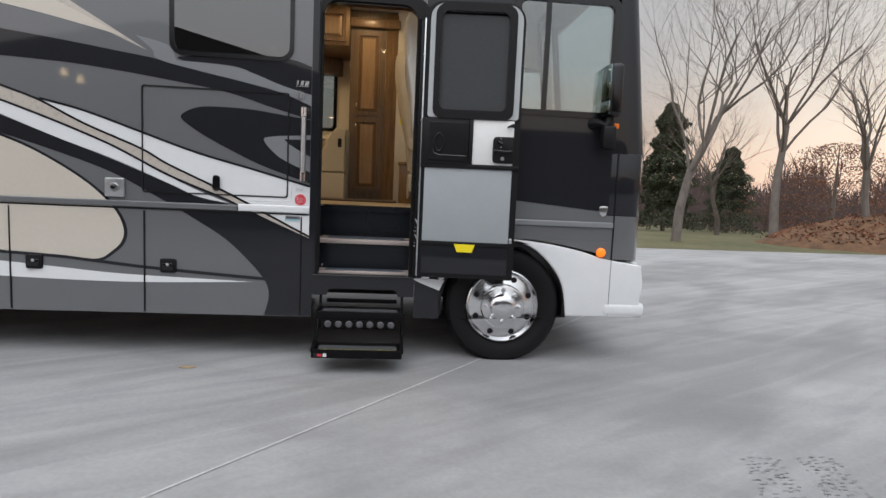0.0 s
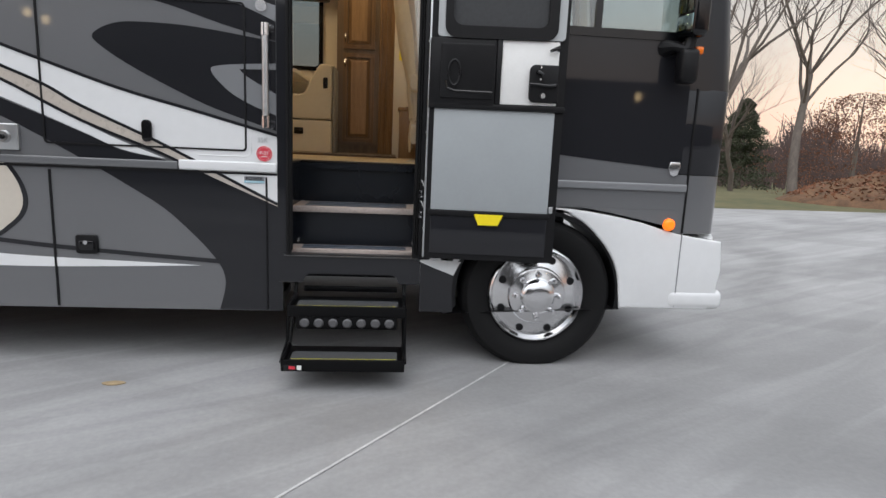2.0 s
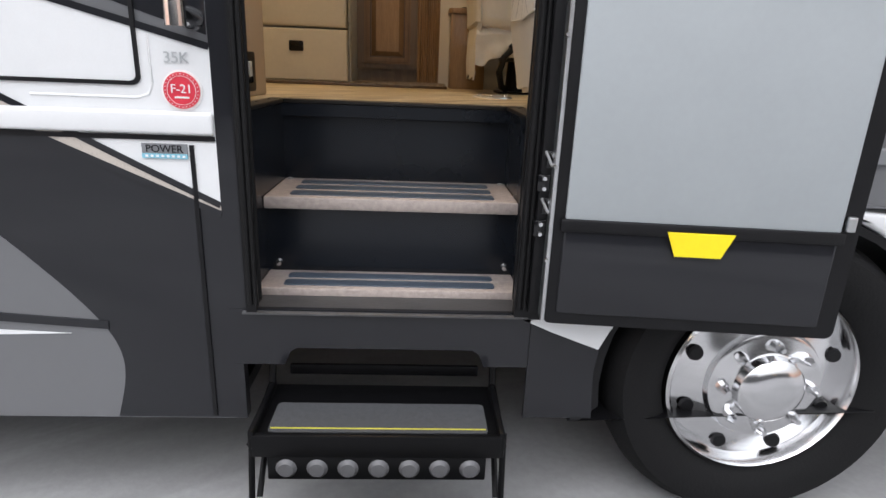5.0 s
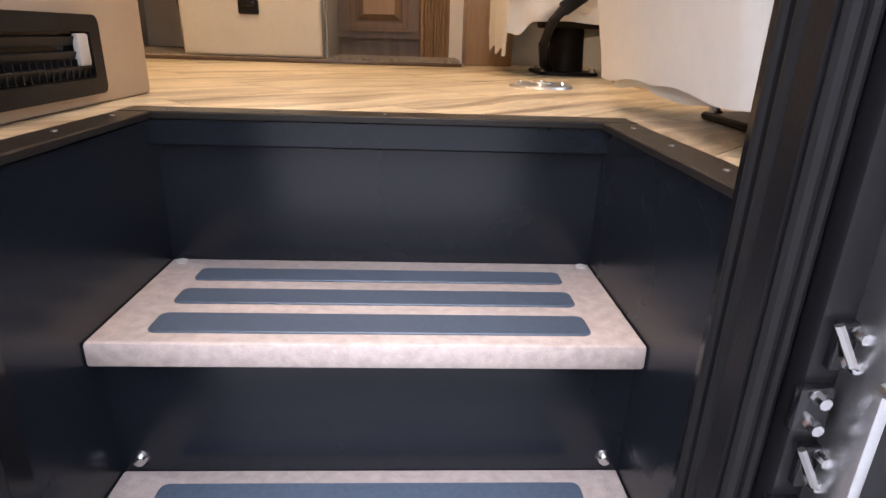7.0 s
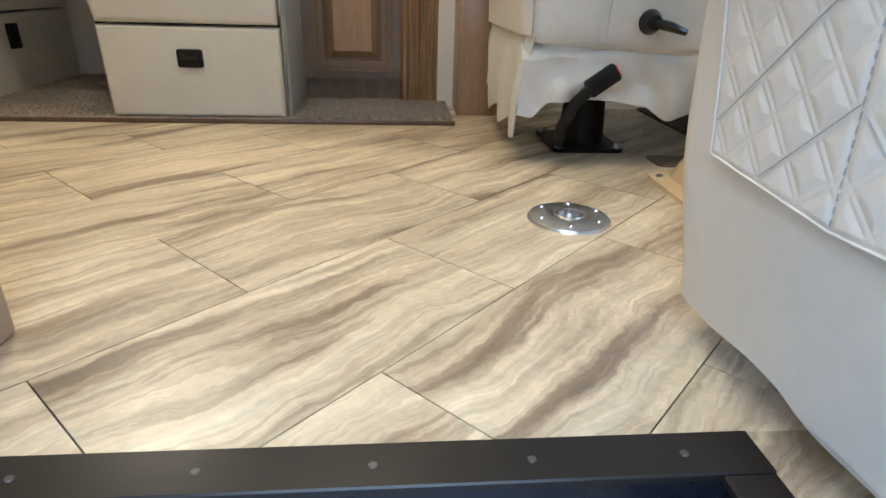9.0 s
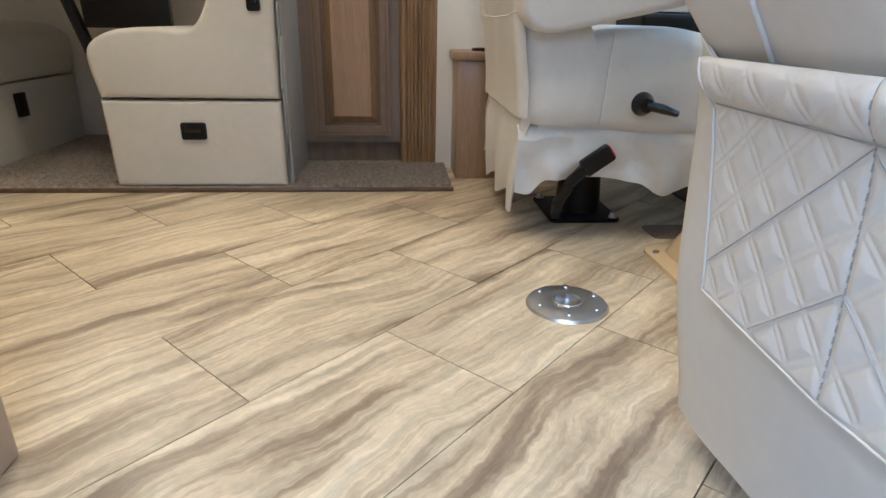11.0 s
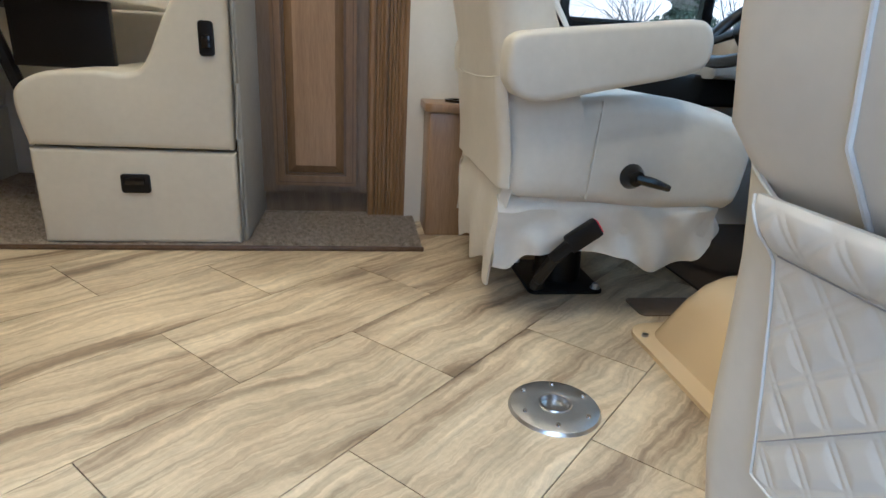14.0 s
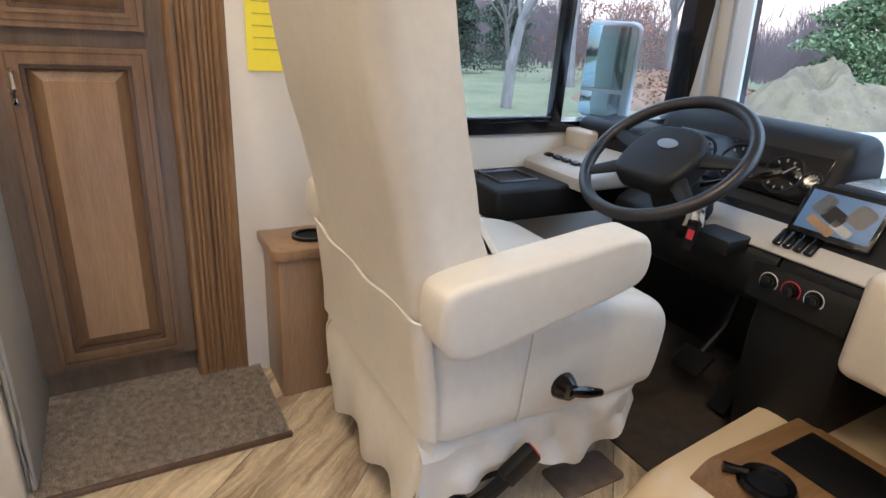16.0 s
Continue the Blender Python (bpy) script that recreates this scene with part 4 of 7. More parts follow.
DW = 0.695
leaf = dp("door_leaf", ring(rounded(0, DW, 0.635, 2.57, (0.02, 0.02, 0.12, 0.12)), rounded(0.055, DW - 0.05, 0.70, 2.50, (0.02, 0.02, 0.10, 0.10)), -0.028, 0.028), "black", None, "black outer door frame")
dp("door_skin", slab(rounded(0.01, DW - 0.01, 0.64, 1.80, 0.02), 0.012, 0.024), "paint_dark", None, "painted outside skin of the door")
dp("door_skin", ring(rounded(0.01, DW - 0.01, 1.80, 2.56, (0.0, 0.0, 0.11, 0.11)), rounded(0.10, DW - 0.10, 1.86, 2.47, (0.0, 0.0, 0.08, 0.08)), 0.012, 0.022), "paint_dark")
fr = dp("screen_frame", ring(rounded(0.035, DW - 0.02, 1.775, 2.55, (0.02, 0.02, 0.10, 0.10)), rounded(0.085, DW - 0.085, 1.80, 2.50, (0.05, 0.05, 0.08, 0.08)), -0.05, -0.028), "surround", None, "pale surround of the window")
dp("window_bezel", ring(rounded(0.070, DW - 0.060, 1.77, 2.552, (0.06, 0.06, 0.08, 0.08)), rounded(0.11, DW - 0.11, 1.83, 2.50, (0.05, 0.05, 0.06, 0.06)), -0.058, -0.034), "black")
dp("screen_mesh", box(0.105, DW - 0.105, -0.036, -0.033, 1.825, 2.48), "screen", None, "dark insect mesh in front of the glass")
dp("pane", box(0.09, DW - 0.09, 0.013, 0.018, 1.84, 2.49), "tint")
dp("middle_panel", slab(rounded(0.0, 0.335, 1.44, 1.77, 0.01), -0.05, -0.024, 0.004), "black", None, "black moulded panel with grip")
dp("grip_recess", tube([(0.125 + 0.030 * math.cos(a * math.pi / 12), -0.060, 1.60 + 0.062 * math.sin(a * math.pi / 12)) for a in range(24)], 0.008, 6, True), "black", None, "oval pull grip")
dp("panel_rib", tube([(0.085, -0.058, 1.56), (0.09, -0.058, 1.525), (0.13, -0.058, 1.512), (0.32, -0.058, 1.510)], 0.006, 6), "black_gloss")
dp("latch_panel", box(0.363, DW - 0.045, -0.045, -0.028, 1.456, 1.77, 0.003), "white_plastic", None, "white panel round the lock")
dp("rail", box(0.0, DW, -0.05, -0.02, 1.425, 1.455, 0.004), "black")
lock = dp("door_lock", slab(rounded(0.505, 0.655, 1.47, 1.655, (0.03, 0.008, 0.008, 0.03)), -0.072, -0.044, 0.008, 3), "black", None, "black door lock with lever")
dp("lock_lever", tube([(0.50, -0.088, 1.558), (0.53, -0.090, 1.558), (0.60, -0.086, 1.552), (0.635, -0.078, 1.556)], [0.008, 0.007, 0.010, 0.013], 10), "black_gloss", lock)
dp("lock_knob", tube([(0.545, -0.072, 1.618), (0.545, -0.090, 1.618), (0.570, -0.092, 1.605)], [0.012, 0.010, 0.008], 8), "black_gloss", lock, "black thumb turn")
dp("lock_cylinder", moved(rod((0, 0, 0), (0, -0.012, 0), 0.014, 0.012, 16), pose(0.575, -0.072, 1.503)), "steel", lock, "steel key cylinder")
dp("lock_screw", moved(rod((0, 0, 0), (0, -0.004, 0), 0.006, 0.005, 10), pose(0.56, -0.072, 1.641)), "chrome", lock)
dp("lock_screw", moved(rod((0, 0, 0), (0, -0.004, 0), 0.006, 0.005, 10), pose(0.56, -0.072, 1.583)), "chrome", lock)
dp("lock_stop", tube([(0.60, -0.062, 1.722), (0.625, -0.066, 1.732), (0.645, -0.062, 1.735)], [0.006, 0.009, 0.016], 8), "black", lock)
dp("divider", box(0.337, 0.362, -0.054, -0.024, 1.455, 1.775, 0.004), "black")
dp("panel_plate", slab(rounded(0.055, 0.325, 1.475, 1.745, 0.012), -0.058, -0.048, 0.004), "black", None, "raised black plate")
dp("frosted_panel", slab(rounded(0.03, DW - 0.045, 0.90, 1.425, 0.006), -0.036, -0.026, 0.002), "frost", None, "pale frosted lower panel")
dp("kick_panel", slab(rounded(0.03, DW - 0.045, 0.665, 0.875, 0.006), -0.034, -0.024, 0.003), "paint_dark", None, "charcoal kick panel")
dp("kick_rail", box(0.02, DW - 0.035, -0.043, -0.024, 0.872, 0.902, 0.004), "black")
st = dp("hinge_sticker", slab([(0.262, 0.885), (0.415, 0.885), (0.39, 0.828), (0.285, 0.828)], -0.047, -0.0435), "yellow", None, "yellow sticker")
dp("edge_strip", box(-0.006, 0.004, -0.034, 0.02, 0.64, 2.45, 0.003), "alu", None, "bare aluminium hinge edge")
dp("strike", box(DW - 0.04, DW - 0.02, -0.045, -0.03, 0.905, 0.94, 0.003), "alu", None, "small striker plate")
for z in (0.80, 1.02, 1.30, 1.75, 2.2):
    dp("rivet", rod((-0.006, -0.034, z), (-0.006, -0.044, z), 0.006, 0.004, 8), "steel")

# ---- door frame and hinge jamb ----
jamb = thing("door_frame", "black aluminium door frame with rubber seals round the entry", "door frame")
FX0, FX1 = -0.530, 0.124
part("frame_outer", ring(rounded(-0.556, DX1 + 0.055, 0.611, DZ1 + 0.045, (0.01, 0.01, 0.13, 0.13)), rounded(FX0, FX1, 0.6135, DZ1 - 0.01, (0.005, 0.005, 0.10, 0.10)), SIDE - 0.014, SIDE + 0.012), "black", jamb)
part("frame_inner", ring(rounded(DX0 - 0.012, DX1 + 0.012, 0.585, DZ1 + 0.02, (0.005, 0.005, 0.11, 0.11)), rounded(FX0 - 0.012, FX1 + 0.016, 0.597, DZ1 - 0.022, (0.005, 0.005, 0.10, 0.10)), SIDE + 0.012, INNER + 0.015), "black_gloss", jamb)
for x, y, r in ((FX1 + 0.012, SIDE + 0.03, 0.010), (FX1 + 0.010, SIDE + 0.055, 0.006), (FX0 - 0.004, SIDE + 0.03, 0.008)):
    part("seal", tube([(x, y, 0.64), (x, y, 2.44)], r, 10), "rubber", jamb, "rubber door seal")
for off, r in ((0.006, 0.007), (0.020, 0.0055)):
    part("seal", tube([(-0.549 + off, SIDE - 0.018, 0.64), (-0.549 + off, SIDE - 0.018, 2.46)], r, 8), "rubber", jamb, "rubber door seal")
    part("seal", tube([(FX1 + 0.004 + off, SIDE - 0.018, 0.64), (FX1 + 0.004 + off, SIDE - 0.018, 2.46)], r, 8), "rubber", jamb, "rubber door seal")
part("threshold", slab([(SIDE - 0.016, 0.612), (4.334, 0.585), (4.334, 0.609), (SIDE + 0.03, 0.616), (SIDE - 0.012, 0.618), (SIDE - 0.016, 0.616)], -0.566, 0.160, 0.0, 1, "yz"), "sill_worn", jamb, "worn gray threshold plate")
for k, z in enumerate((0.865, 0.92, 0.975, 1.03)):
    x = DX1 - 0.008 + 0.016 * (k % 2)
    hp = part("hinge_plate", box(x - 0.014, x + 0.014, SIDE - 0.050, SIDE - 0.040, z - 0.020, z + 0.020, 0.002), "black_gloss", jamb, "door check hinge plate")
    for dz in (-0.012, 0.012):
        part("hinge_bolt", rod((x, SIDE - 0.048, z + dz), (x, SIDE - 0.060, z + dz), 0.0065, 0.005, 8), "chrome", hp)
for z in (0.89, 1.0):
    part("check_rod", tube([(DX1 - 0.010, SIDE - 0.052, z + 0.05), (DX1 + 0.004, SIDE - 0.058, z + 0.02), (DX1 + 0.022, SIDE - 0.058, z + 0.012), (DX1 + 0.028, SIDE - 0.056, z - 0.02)], 0.0035, 6), "steel", jamb, "bent steel check rod")
part("hinge_channel", box(DX1 - 0.016, DX1 + 0.035, SIDE - 0.042, SIDE - 0.017, 0.64, 2.44, 0.004), "black", jamb, "black hinge channel")
part("catch", box(DX0 + 0.011, DX0 + 0.016, SIDE + 0.09, SIDE + 0.105, 0.86, 0.90), "white_plastic", jamb, "white catch")

# ---- folding outside step ----
step = thing("folding_step", "black folding entry step with lamps under the door", "step")


def tread(y, z, hx, d, parent):
    cx = -0.212
    t = part("tread", box(cx - hx, cx + hx, y - d, y + 0.04, z - 0.035, z - 0.004, 0.004), "step_black", parent, "black step tread")
    part("nosing", box(cx - hx, cx + hx, y - d - 0.012, y - d + 0.006, z - 0.048, z + 0.012, 0.005), "step_black", t, "black step nosing")
    part("grip_mat", slab(rounded(cx - hx + 0.03, cx + hx - 0.03, y - d + 0.022, y - 0.062, 0.012), z - 0.004, z + 0.001, 0, 1, "xy"), "grip_dark", t, "dark grip mat")
    part("nosing_line", box(cx - hx + 0.035, cx + hx - 0.035, y - d + 0.034, y - d + 0.038, z, z + 0.0025), "yellow_dim", t, "thin yellow line")
    for s in (-1, 1):
        part("tread_end", box(cx + s * hx - 0.007, cx + s * hx + 0.007, y - d - 0.01, y + 0.02, z - 0.048, z + 0.022, 0.004), "step_black", t)
    return t


t1 = tread(4.23, 0.375, 0.297, 0.21, step)
t2 = tread(4.03, 0.155, 0.297, 0.205, step)
part("lamp_rail", box(-0.475, 0.05, 4.012, 4.03, 0.262, 0.328, 0.004), "step_black", step, "row of round lamps under the tread")
for i in range(7):
    part("step_lamp", moved(spun([(0, -0.010), (0.018, -0.009), (0.0255, 0), (0, 0)], 20), pose(-0.430 + i * 0.0735, 4.012, 0.295)), "lens_dim", step, "unlit round step lamp")
part("cross_bar", box(-0.47, 0.05, 4.27, 4.285, 0.40, 0.43, 0.004), "step_black", step)
for s in (-1, 1):
    c = -0.212 + s * 0.30
    part("step_arm", tube([(c, 4.30, 0.56), (c, 4.24, 0.39), (c, 4.02, 0.355)], 0.010, 8), "step_black", step)
    part("step_arm", tube([(c + s * 0.006, 4.05, 0.37), (c + s * 0.006, 4.02, 0.20), (c + s * 0.006, 3.83, 0.15)], 0.008, 8), "step_black", step)
    part("step_arm", tube([(c, 4.23, 0.37), (c, 4.06, 0.17)], 0.008, 8), "step_black", step)
part("step_motor", box(-0.48, 0.06, 4.32, 4.6, 0.51, 0.58, 0.01), "step_black", step)
dc = part("warning_plate", box(-0.50, -0.41, 3.809, 3.8125, 0.115, 0.145), "black_gloss", step, "small decal")
part("decal_mark", box(-0.475, -0.445, 3.8065, 3.8095, 0.122, 0.138), "red", dc)
part("decal_mark", box(-0.436, -0.414, 3.8065, 3.8095, 0.119, 0.141), "white_plastic", dc)

# Thin leaf-shaped patch for an ocher stain on the slab.
lf = thing("fallen_leaf", "ocher stain on the concrete", "leaf", bm=slab(smooth_line([(-1.40, 3.90), (-1.35, 3.925), (-1.29, 3.91), (-1.31, 3.885), (-1.36, 3.875)], True, 4), 0.002, 0.006, 0, 1, "xy"), material="stain_tan")

# ---- interior structure ----
bm = holed(-3.6, 1.70, DECK - 0.06, TOP, [(DX0, DX1, DECK - 0.06, DZ1), (-1.53, -0.77, 2.15, 2.95), (0.86, 1.56, 1.875, 2.66)], SIDE + 0.032, INNER)
thing("wall_entry", "cream vinyl wall round the entry", "wall", kind="structure", bm=bm, material="wall")
thing("wall_driver", "cream vinyl wall below the driver's window", "wall", kind="structure", bm=holed(-0.02, 1.70, DECK - 0.06, TOP, [(0.53, 1.68, 1.83, 2.68)], FAR_IN, FAR_OUT - 0.032), material="wall")
thing("wall_slide", "cream wall of the slide-out behind the dinette", "wall", kind="structure", bm=holed(-2.9, -0.02, DECK, TOP, [(-1.95, -0.75, 1.95, 2.7)], 7.22, 7.27), material="wall")
thing("wall_slide_end", "plain end of the slide-out", "wall", kind="structure", bm=box(-2.95, -2.9, 6.28, 7.27, DECK, TOP), material="wall")
thing("wall_slide_front", "plain end of the slide-out", "wall", kind="structure", bm=box(-0.02, 0.0, 6.62, 7.27, DECK, TOP), material="wall")
thing("wall_rear", "plain partition at the back of the living space", "wall", kind="structure", bm=box(-3.65, -3.6, INNER, 6.62, DECK, TOP), material="wood")
thing("wall_far", "plain wall aft of the slide-out", "wall", kind="structure", bm=box(-3.6, -2.95, FAR_IN, FAR_IN + 0.05, DECK, TOP), material="wall")
thing("ceiling", "padded cream ceiling", "ceiling", kind="structure", bm=box(-3.6, 1.70, INNER, 7.27, TOP, TOP + 0.05), material="ceil")
floor = thing("floor", "travertine-look vinyl tiles laid on the diagonal", "floor", kind="structure", bm=holed(-3.6, 1.70, INNER - 0.05, 7.27, [(DX0 - 0.01, DX1 + 0.01, INNER - 0.05, 4.752)], DECK - 0.05, DECK - 0.0055, "xy"), material="rim_trim")
win = thing("window_dinette", "black-framed window of the dinette", "window", kind="structure", bm=ring(rounded(-1.97, -0.73, 1.93, 2.72, 0.05), rounded(-1.93, -0.77, 1.97, 2.68, 0.04), 7.20, 7.28), material="black_gloss")
part("pane", box(-1.94, -0.76, 7.24, 7.244, 1.96, 2.69), "glass", win)

# ---- step well ----
wl = thing("step_well", "black stair well with two beige treads up to the floor", "stairs")
part("well_back", box(DX0, DX1, 4.745, 4.76, 0.60, DECK - 0.012), "well", wl)
for x0, x1 in ((DX0 - 0.005, DX0 + 0.008), (DX1 - 0.008, DX1 + 0.005)):
    part("well_side", box(x0, x1, SIDE + 0.07, 4.745, 0.56, DECK - 0.012), "well", wl)
part("well_riser", box(DX0 + 0.008, DX1 - 0.008, 4.487, 4.50, 0.56, 0.83), "well", wl)
part("well_floor", box(DX0, DX1, SIDE + 0.03, 4.75, 0.55, 0.585), "well", wl)


def stair(name, y0, y1, z, strips):
    s = part(name, slab(rounded(DX0 + 0.009, DX1 - 0.009, y0, y1, 0.004, 2), z - 0.036, z, 0.005, 2, "xy"), "tread", wl, "beige speckled stair tread")
    for a, b in strips:
        part("grip_strip", slab(rounded(DX0 + 0.075, DX1 - 0.075, y0 + a, y0 + b, 0.012, 4), z - 0.001, z + 0.003, 0.0012, 1, "xy"), "grip", s, "blue-black grip strip")
    return s


stair("lower_tread", 4.335, 4.487, 0.63, ((0.022, 0.065), (0.083, 0.122)))
stair("upper_tread", 4.452, 4.745, 0.86, ((0.028, 0.083), (0.115, 0.165), (0.198, 0.245)))
for x in (DX0 + 0.037, DX1 - 0.032):
    part("cap_bolt", moved(spun([(0, -0.012), (0.008, -0.010), (0.012, -0.003), (0.013, 0), (0, 0)], 12), pose(x, 4.487, 0.652)), "chrome", wl, "bright cap bolt")
    part("tread_plug", moved(rod((0, 0, 0), (0, 0, 0.003), 0.009, None, 12), pose(x - 0.008 if x < -0.2 else x + 0.006, 4.728, 0.86)), "dash_gray", wl)
# floor edge trim with screws
part("edge_trim", box(DX0 - 0.035, DX1 + 0.035, 4.717, 4.777, DECK - 0.008, DECK + 0.004, 0.002, 1), "rim_trim", wl, "dark bronze floor edge trim")
part("edge_lip", box(DX0 + 0.005, DX1 - 0.005, 4.722, 4.744, DECK - 0.05, DECK - 0.006, 0.003, 1), "well", wl)
for x0, x1 in ((DX0 - 0.035, DX0 + 0.017), (DX1 - 0.023, DX1 + 0.033)):
    part("edge_trim", box(x0, x1, INNER, 4.716, DECK - 0.008, DECK + 0.0035, 0.002, 1), "rim_trim", wl, "dark bronze floor edge trim")
for x in (-0.54, -0.37, -0.20, -0.04, 0.12):
    part("trim_screw", rod((x, 4.745, DECK + 0.003), (x, 4.745, DECK + 0.0055), 0.0055, 0.004, 10), "screw", wl)
for y in (4.38, 4.52, 4.66):
    for x in (DX0 - 0.012, DX1 + 0.008):
        part("trim_screw", rod((x, y, DECK + 0.003), (x, y, DECK + 0.0055), 0.0055, 0.004, 10), "screw", wl)

# ---- cabinet with heater vent beside the stairs ----
ec = thing("entry_cabinet", "tan panelled cabinet end with a black heater vent", "cabinet")
part("cabinet_body", box(-1.6, -0.68, INNER, 5.01, DECK, 1.95, 0.008), "panel", ec)
part("cabinet_top", box(-1.62, -0.665, INNER, 5.025, 1.95, 1.985, 0.008), "table", ec)
vt = part("heater_vent", ring(rounded(4.52, 4.815, 1.13, 1.25, 0.014), rounded(4.55, 4.785, 1.155, 1.225, 0.006), -0.682, -0.664, "yz"), "black", ec, "black slotted heater vent")
part("vent_back", box(-0.681, -0.679, 4.54, 4.79, 1.148, 1.232), "black_gloss", vt)
for i in range(3):
    part("slat", moved(box(-0.002, 0.002, 4.552, 4.783, -0.007, 0.007), pose(-0.672, 0, 1.168 + i * 0.022, 0, 28, 0)), "black", vt)
for i in range(14):
    part("louvre", box(-0.676, -0.668, 4.56 + i * 0.0165, 4.563 + i * 0.0165, 1.157, 1.185), "black", vt)
part("vent_lever", box(-0.672, -0.662, 4.745, 4.775, 1.175, 1.222, 0.003), "dash_gray", vt)

# ---- dinette booth ----
def booth(x0, s, label):
    """A bench seen from its end: base box, seat cushion and sloping back in one upholstered side; s: which way the seat faces."""
    b = thing("dinette_bench", label, "bench", "benches at the dinette table")
    X = lambda v: x0 + s * v
    y0, y1 = 6.285, 7.20
    part("base", slab([(X(0.0), DECK + 0.02), (X(0.555), DECK + 0.02), (X(0.56), DECK + 0.30), (X(-0.0), DECK + 0.30)], y0, y1, 0.014, 4), "bench", b)
    prof = smooth_line([(X(0.005), DECK + 0.308), (X(0.005), DECK + 0.308), (X(0.0), DECK + 0.55), (X(0.0), DECK + 0.74), (X(0.012), DECK + 0.765), (X(0.085), DECK + 0.775), (X(0.12), DECK + 0.75), (X(0.17), DECK + 0.66), (X(0.225), DECK + 0.545), (X(0.275), DECK + 0.515), (X(0.36), DECK + 0.52), (X(0.48), DECK + 0.51), (X(0.555), DECK + 0.475), (X(0.575), DECK + 0.42), (X(0.555), DECK + 0.308), (X(0.555), DECK + 0.308)], False, 4)
    part("seat_and_back", slab(prof, y0 - 0.006, y1, 0.018, 4), "bench", b, "upholstered seat end")
    part("back_board", box(min(X(-0.001), X(-0.020)), max(X(-0.001), X(-0.020)), y0 + 0.022, y1, DECK + 0.02, DECK + 0.765, 0.008, 3), "bench_back_shaded", b, "gray upholstered back of the bench, shade in its colour")
    part("back_welt", tube([(X(-0.010), y0 + 0.018, DECK + 0.03), (X(-0.012), y0 + 0.016, DECK + 0.22), (X(-0.008), y0 + 0.018, DECK + 0.34), (X(-0.013), y0 + 0.014, DECK + 0.5), (X(-0.010), y0 + 0.018, DECK + 0.74)], 0.0065, 6), "bench_back_shaded", b, "loose hem of the back cloth")
    lt = part("drawer_latch", slab(rounded(min(X(0.243), X(0.322)), max(X(0.243), X(0.322)), 1.288, 1.343, 0.008), y0 - 0.012, y0 + 0.002, 0.003), "black", b, "black recessed latch")
    part("latch_finger", box(min(X(0.255), X(0.31)), max(X(0.255), X(0.31)), y0 - 0.018, y0 - 0.010, 1.312, 1.336, 0.003), "black_gloss", lt)
    lt = part("back_latch", slab(rounded(min(X(0.035), X(0.075)), max(X(0.035), X(0.075)), 1.68, 1.772, 0.010), y0 - 0.016, y0 + 0.002, 0.003), "black", b, "black recessed latch")
    part("latch_finger", box(min(X(0.042), X(0.068)), max(X(0.042), X(0.068)), y0 - 0.021, y0 - 0.014, 1.70, 1.735, 0.003), "black_gloss", lt)
    return b


booth(-0.54, -1, "cream upholstered dinette bench with black latches on carpet")
booth(-2.18, 1, "cream upholstered dinette bench facing its pair across the table")
for ob_ in [o for o in scene.objects if o.name.startswith("dinette_bench") and "facing its pair" in o["label"]]:
    part("front_latch", box(-1.622, -1.604, 6.72, 6.775, 1.285, 1.375, 0.004), "black", ob_, "black recessed latch")
dt = thing("dinette_table", "pale dinette table on black folding legs", "table")
part("tabletop", slab(rounded(-1.92, -0.86, 6.34, 7.20, (0.06, 0.06, 0.0, 0.0)), 1.812, 1.848, 0.008, 3, "xy"), "table", dt, "pale laminate top")
part("table_panel", box(-1.19, -0.91, 6.47, 6.50, 1.62, 1.811, 0.005), "black", dt, "black folding table bracket")
for y in (6.46, 6.95):
    part("table_leg", tube([(-1.25, y, 1.80), (-1.19, y + 0.05, 1.50), (-1.15, y + 0.08, 1.135)], 0.020, 8), "black", dt, "black folding leg")
part("table_brace", rod((-1.0, 6.49, 1.64), (-1.18, 6.53, 1.42), 0.012, 0.012, 8), "black", dt)
part("table_beam", box(-1.27, -1.23, 6.44, 7.05, 1.78, 1.811), "black", dt)

cp = thing("carpet", "taupe cut-pile carpet of the slide-out with bound edge", "carpet", kind="structure", bm=box(-2.9, 0.025, 6.285, 7.22, DECK, DECK + 0.018, 0.006), material="carpet")
part("carpet_binding", box(-2.9, 0.03, 6.275, 6.290, DECK, DECK + 0.015, 0.004), "wood_dark", cp, "bound carpet edge")



def pile(count, seed):
    """Short tufts standing on the carpet where it is open to view."""
    rnd = random.Random(seed)
    verts, faces = [], []
    for i in range(count):
        x, y = (rnd.uniform(-0.53, 0.02), rnd.uniform(6.285, 6.70)) if i % 3 else (rnd.uniform(-1.75, -1.1), rnd.uniform(6.285, 7.0))
        if x > -0.535 and y > 6.63 and x < -0.0:
            continue
        a, h, w = rnd.uniform(0, 2 * math.pi), rnd.uniform(0.004, 0.010), rnd.uniform(0.0015, 0.003)
        lx, ly = rnd.gauss(0, 0.005), rnd.gauss(0, 0.005)
        k = len(verts)
        verts += [(x - w * math.cos(a), y - w * math.sin(a), DECK + 0.016), (x + w * math.cos(a), y + w * math.sin(a), DECK + 0.016), (x + lx, y + ly, DECK + 0.018 + h)]
        faces.append((k, k + 1, k + 2))
    me = bpy.data.meshes.new("carpet_pile")
    me.from_pydata(verts, [], faces)
    me.transform(Matrix.Scale(UNIT, 4))
    me.materials.append(M["carpet"])
    o = new("carpet_pile", me)
    o.parent = cp
    tagged(o, "short cut tufts")


pile(42000, 4)

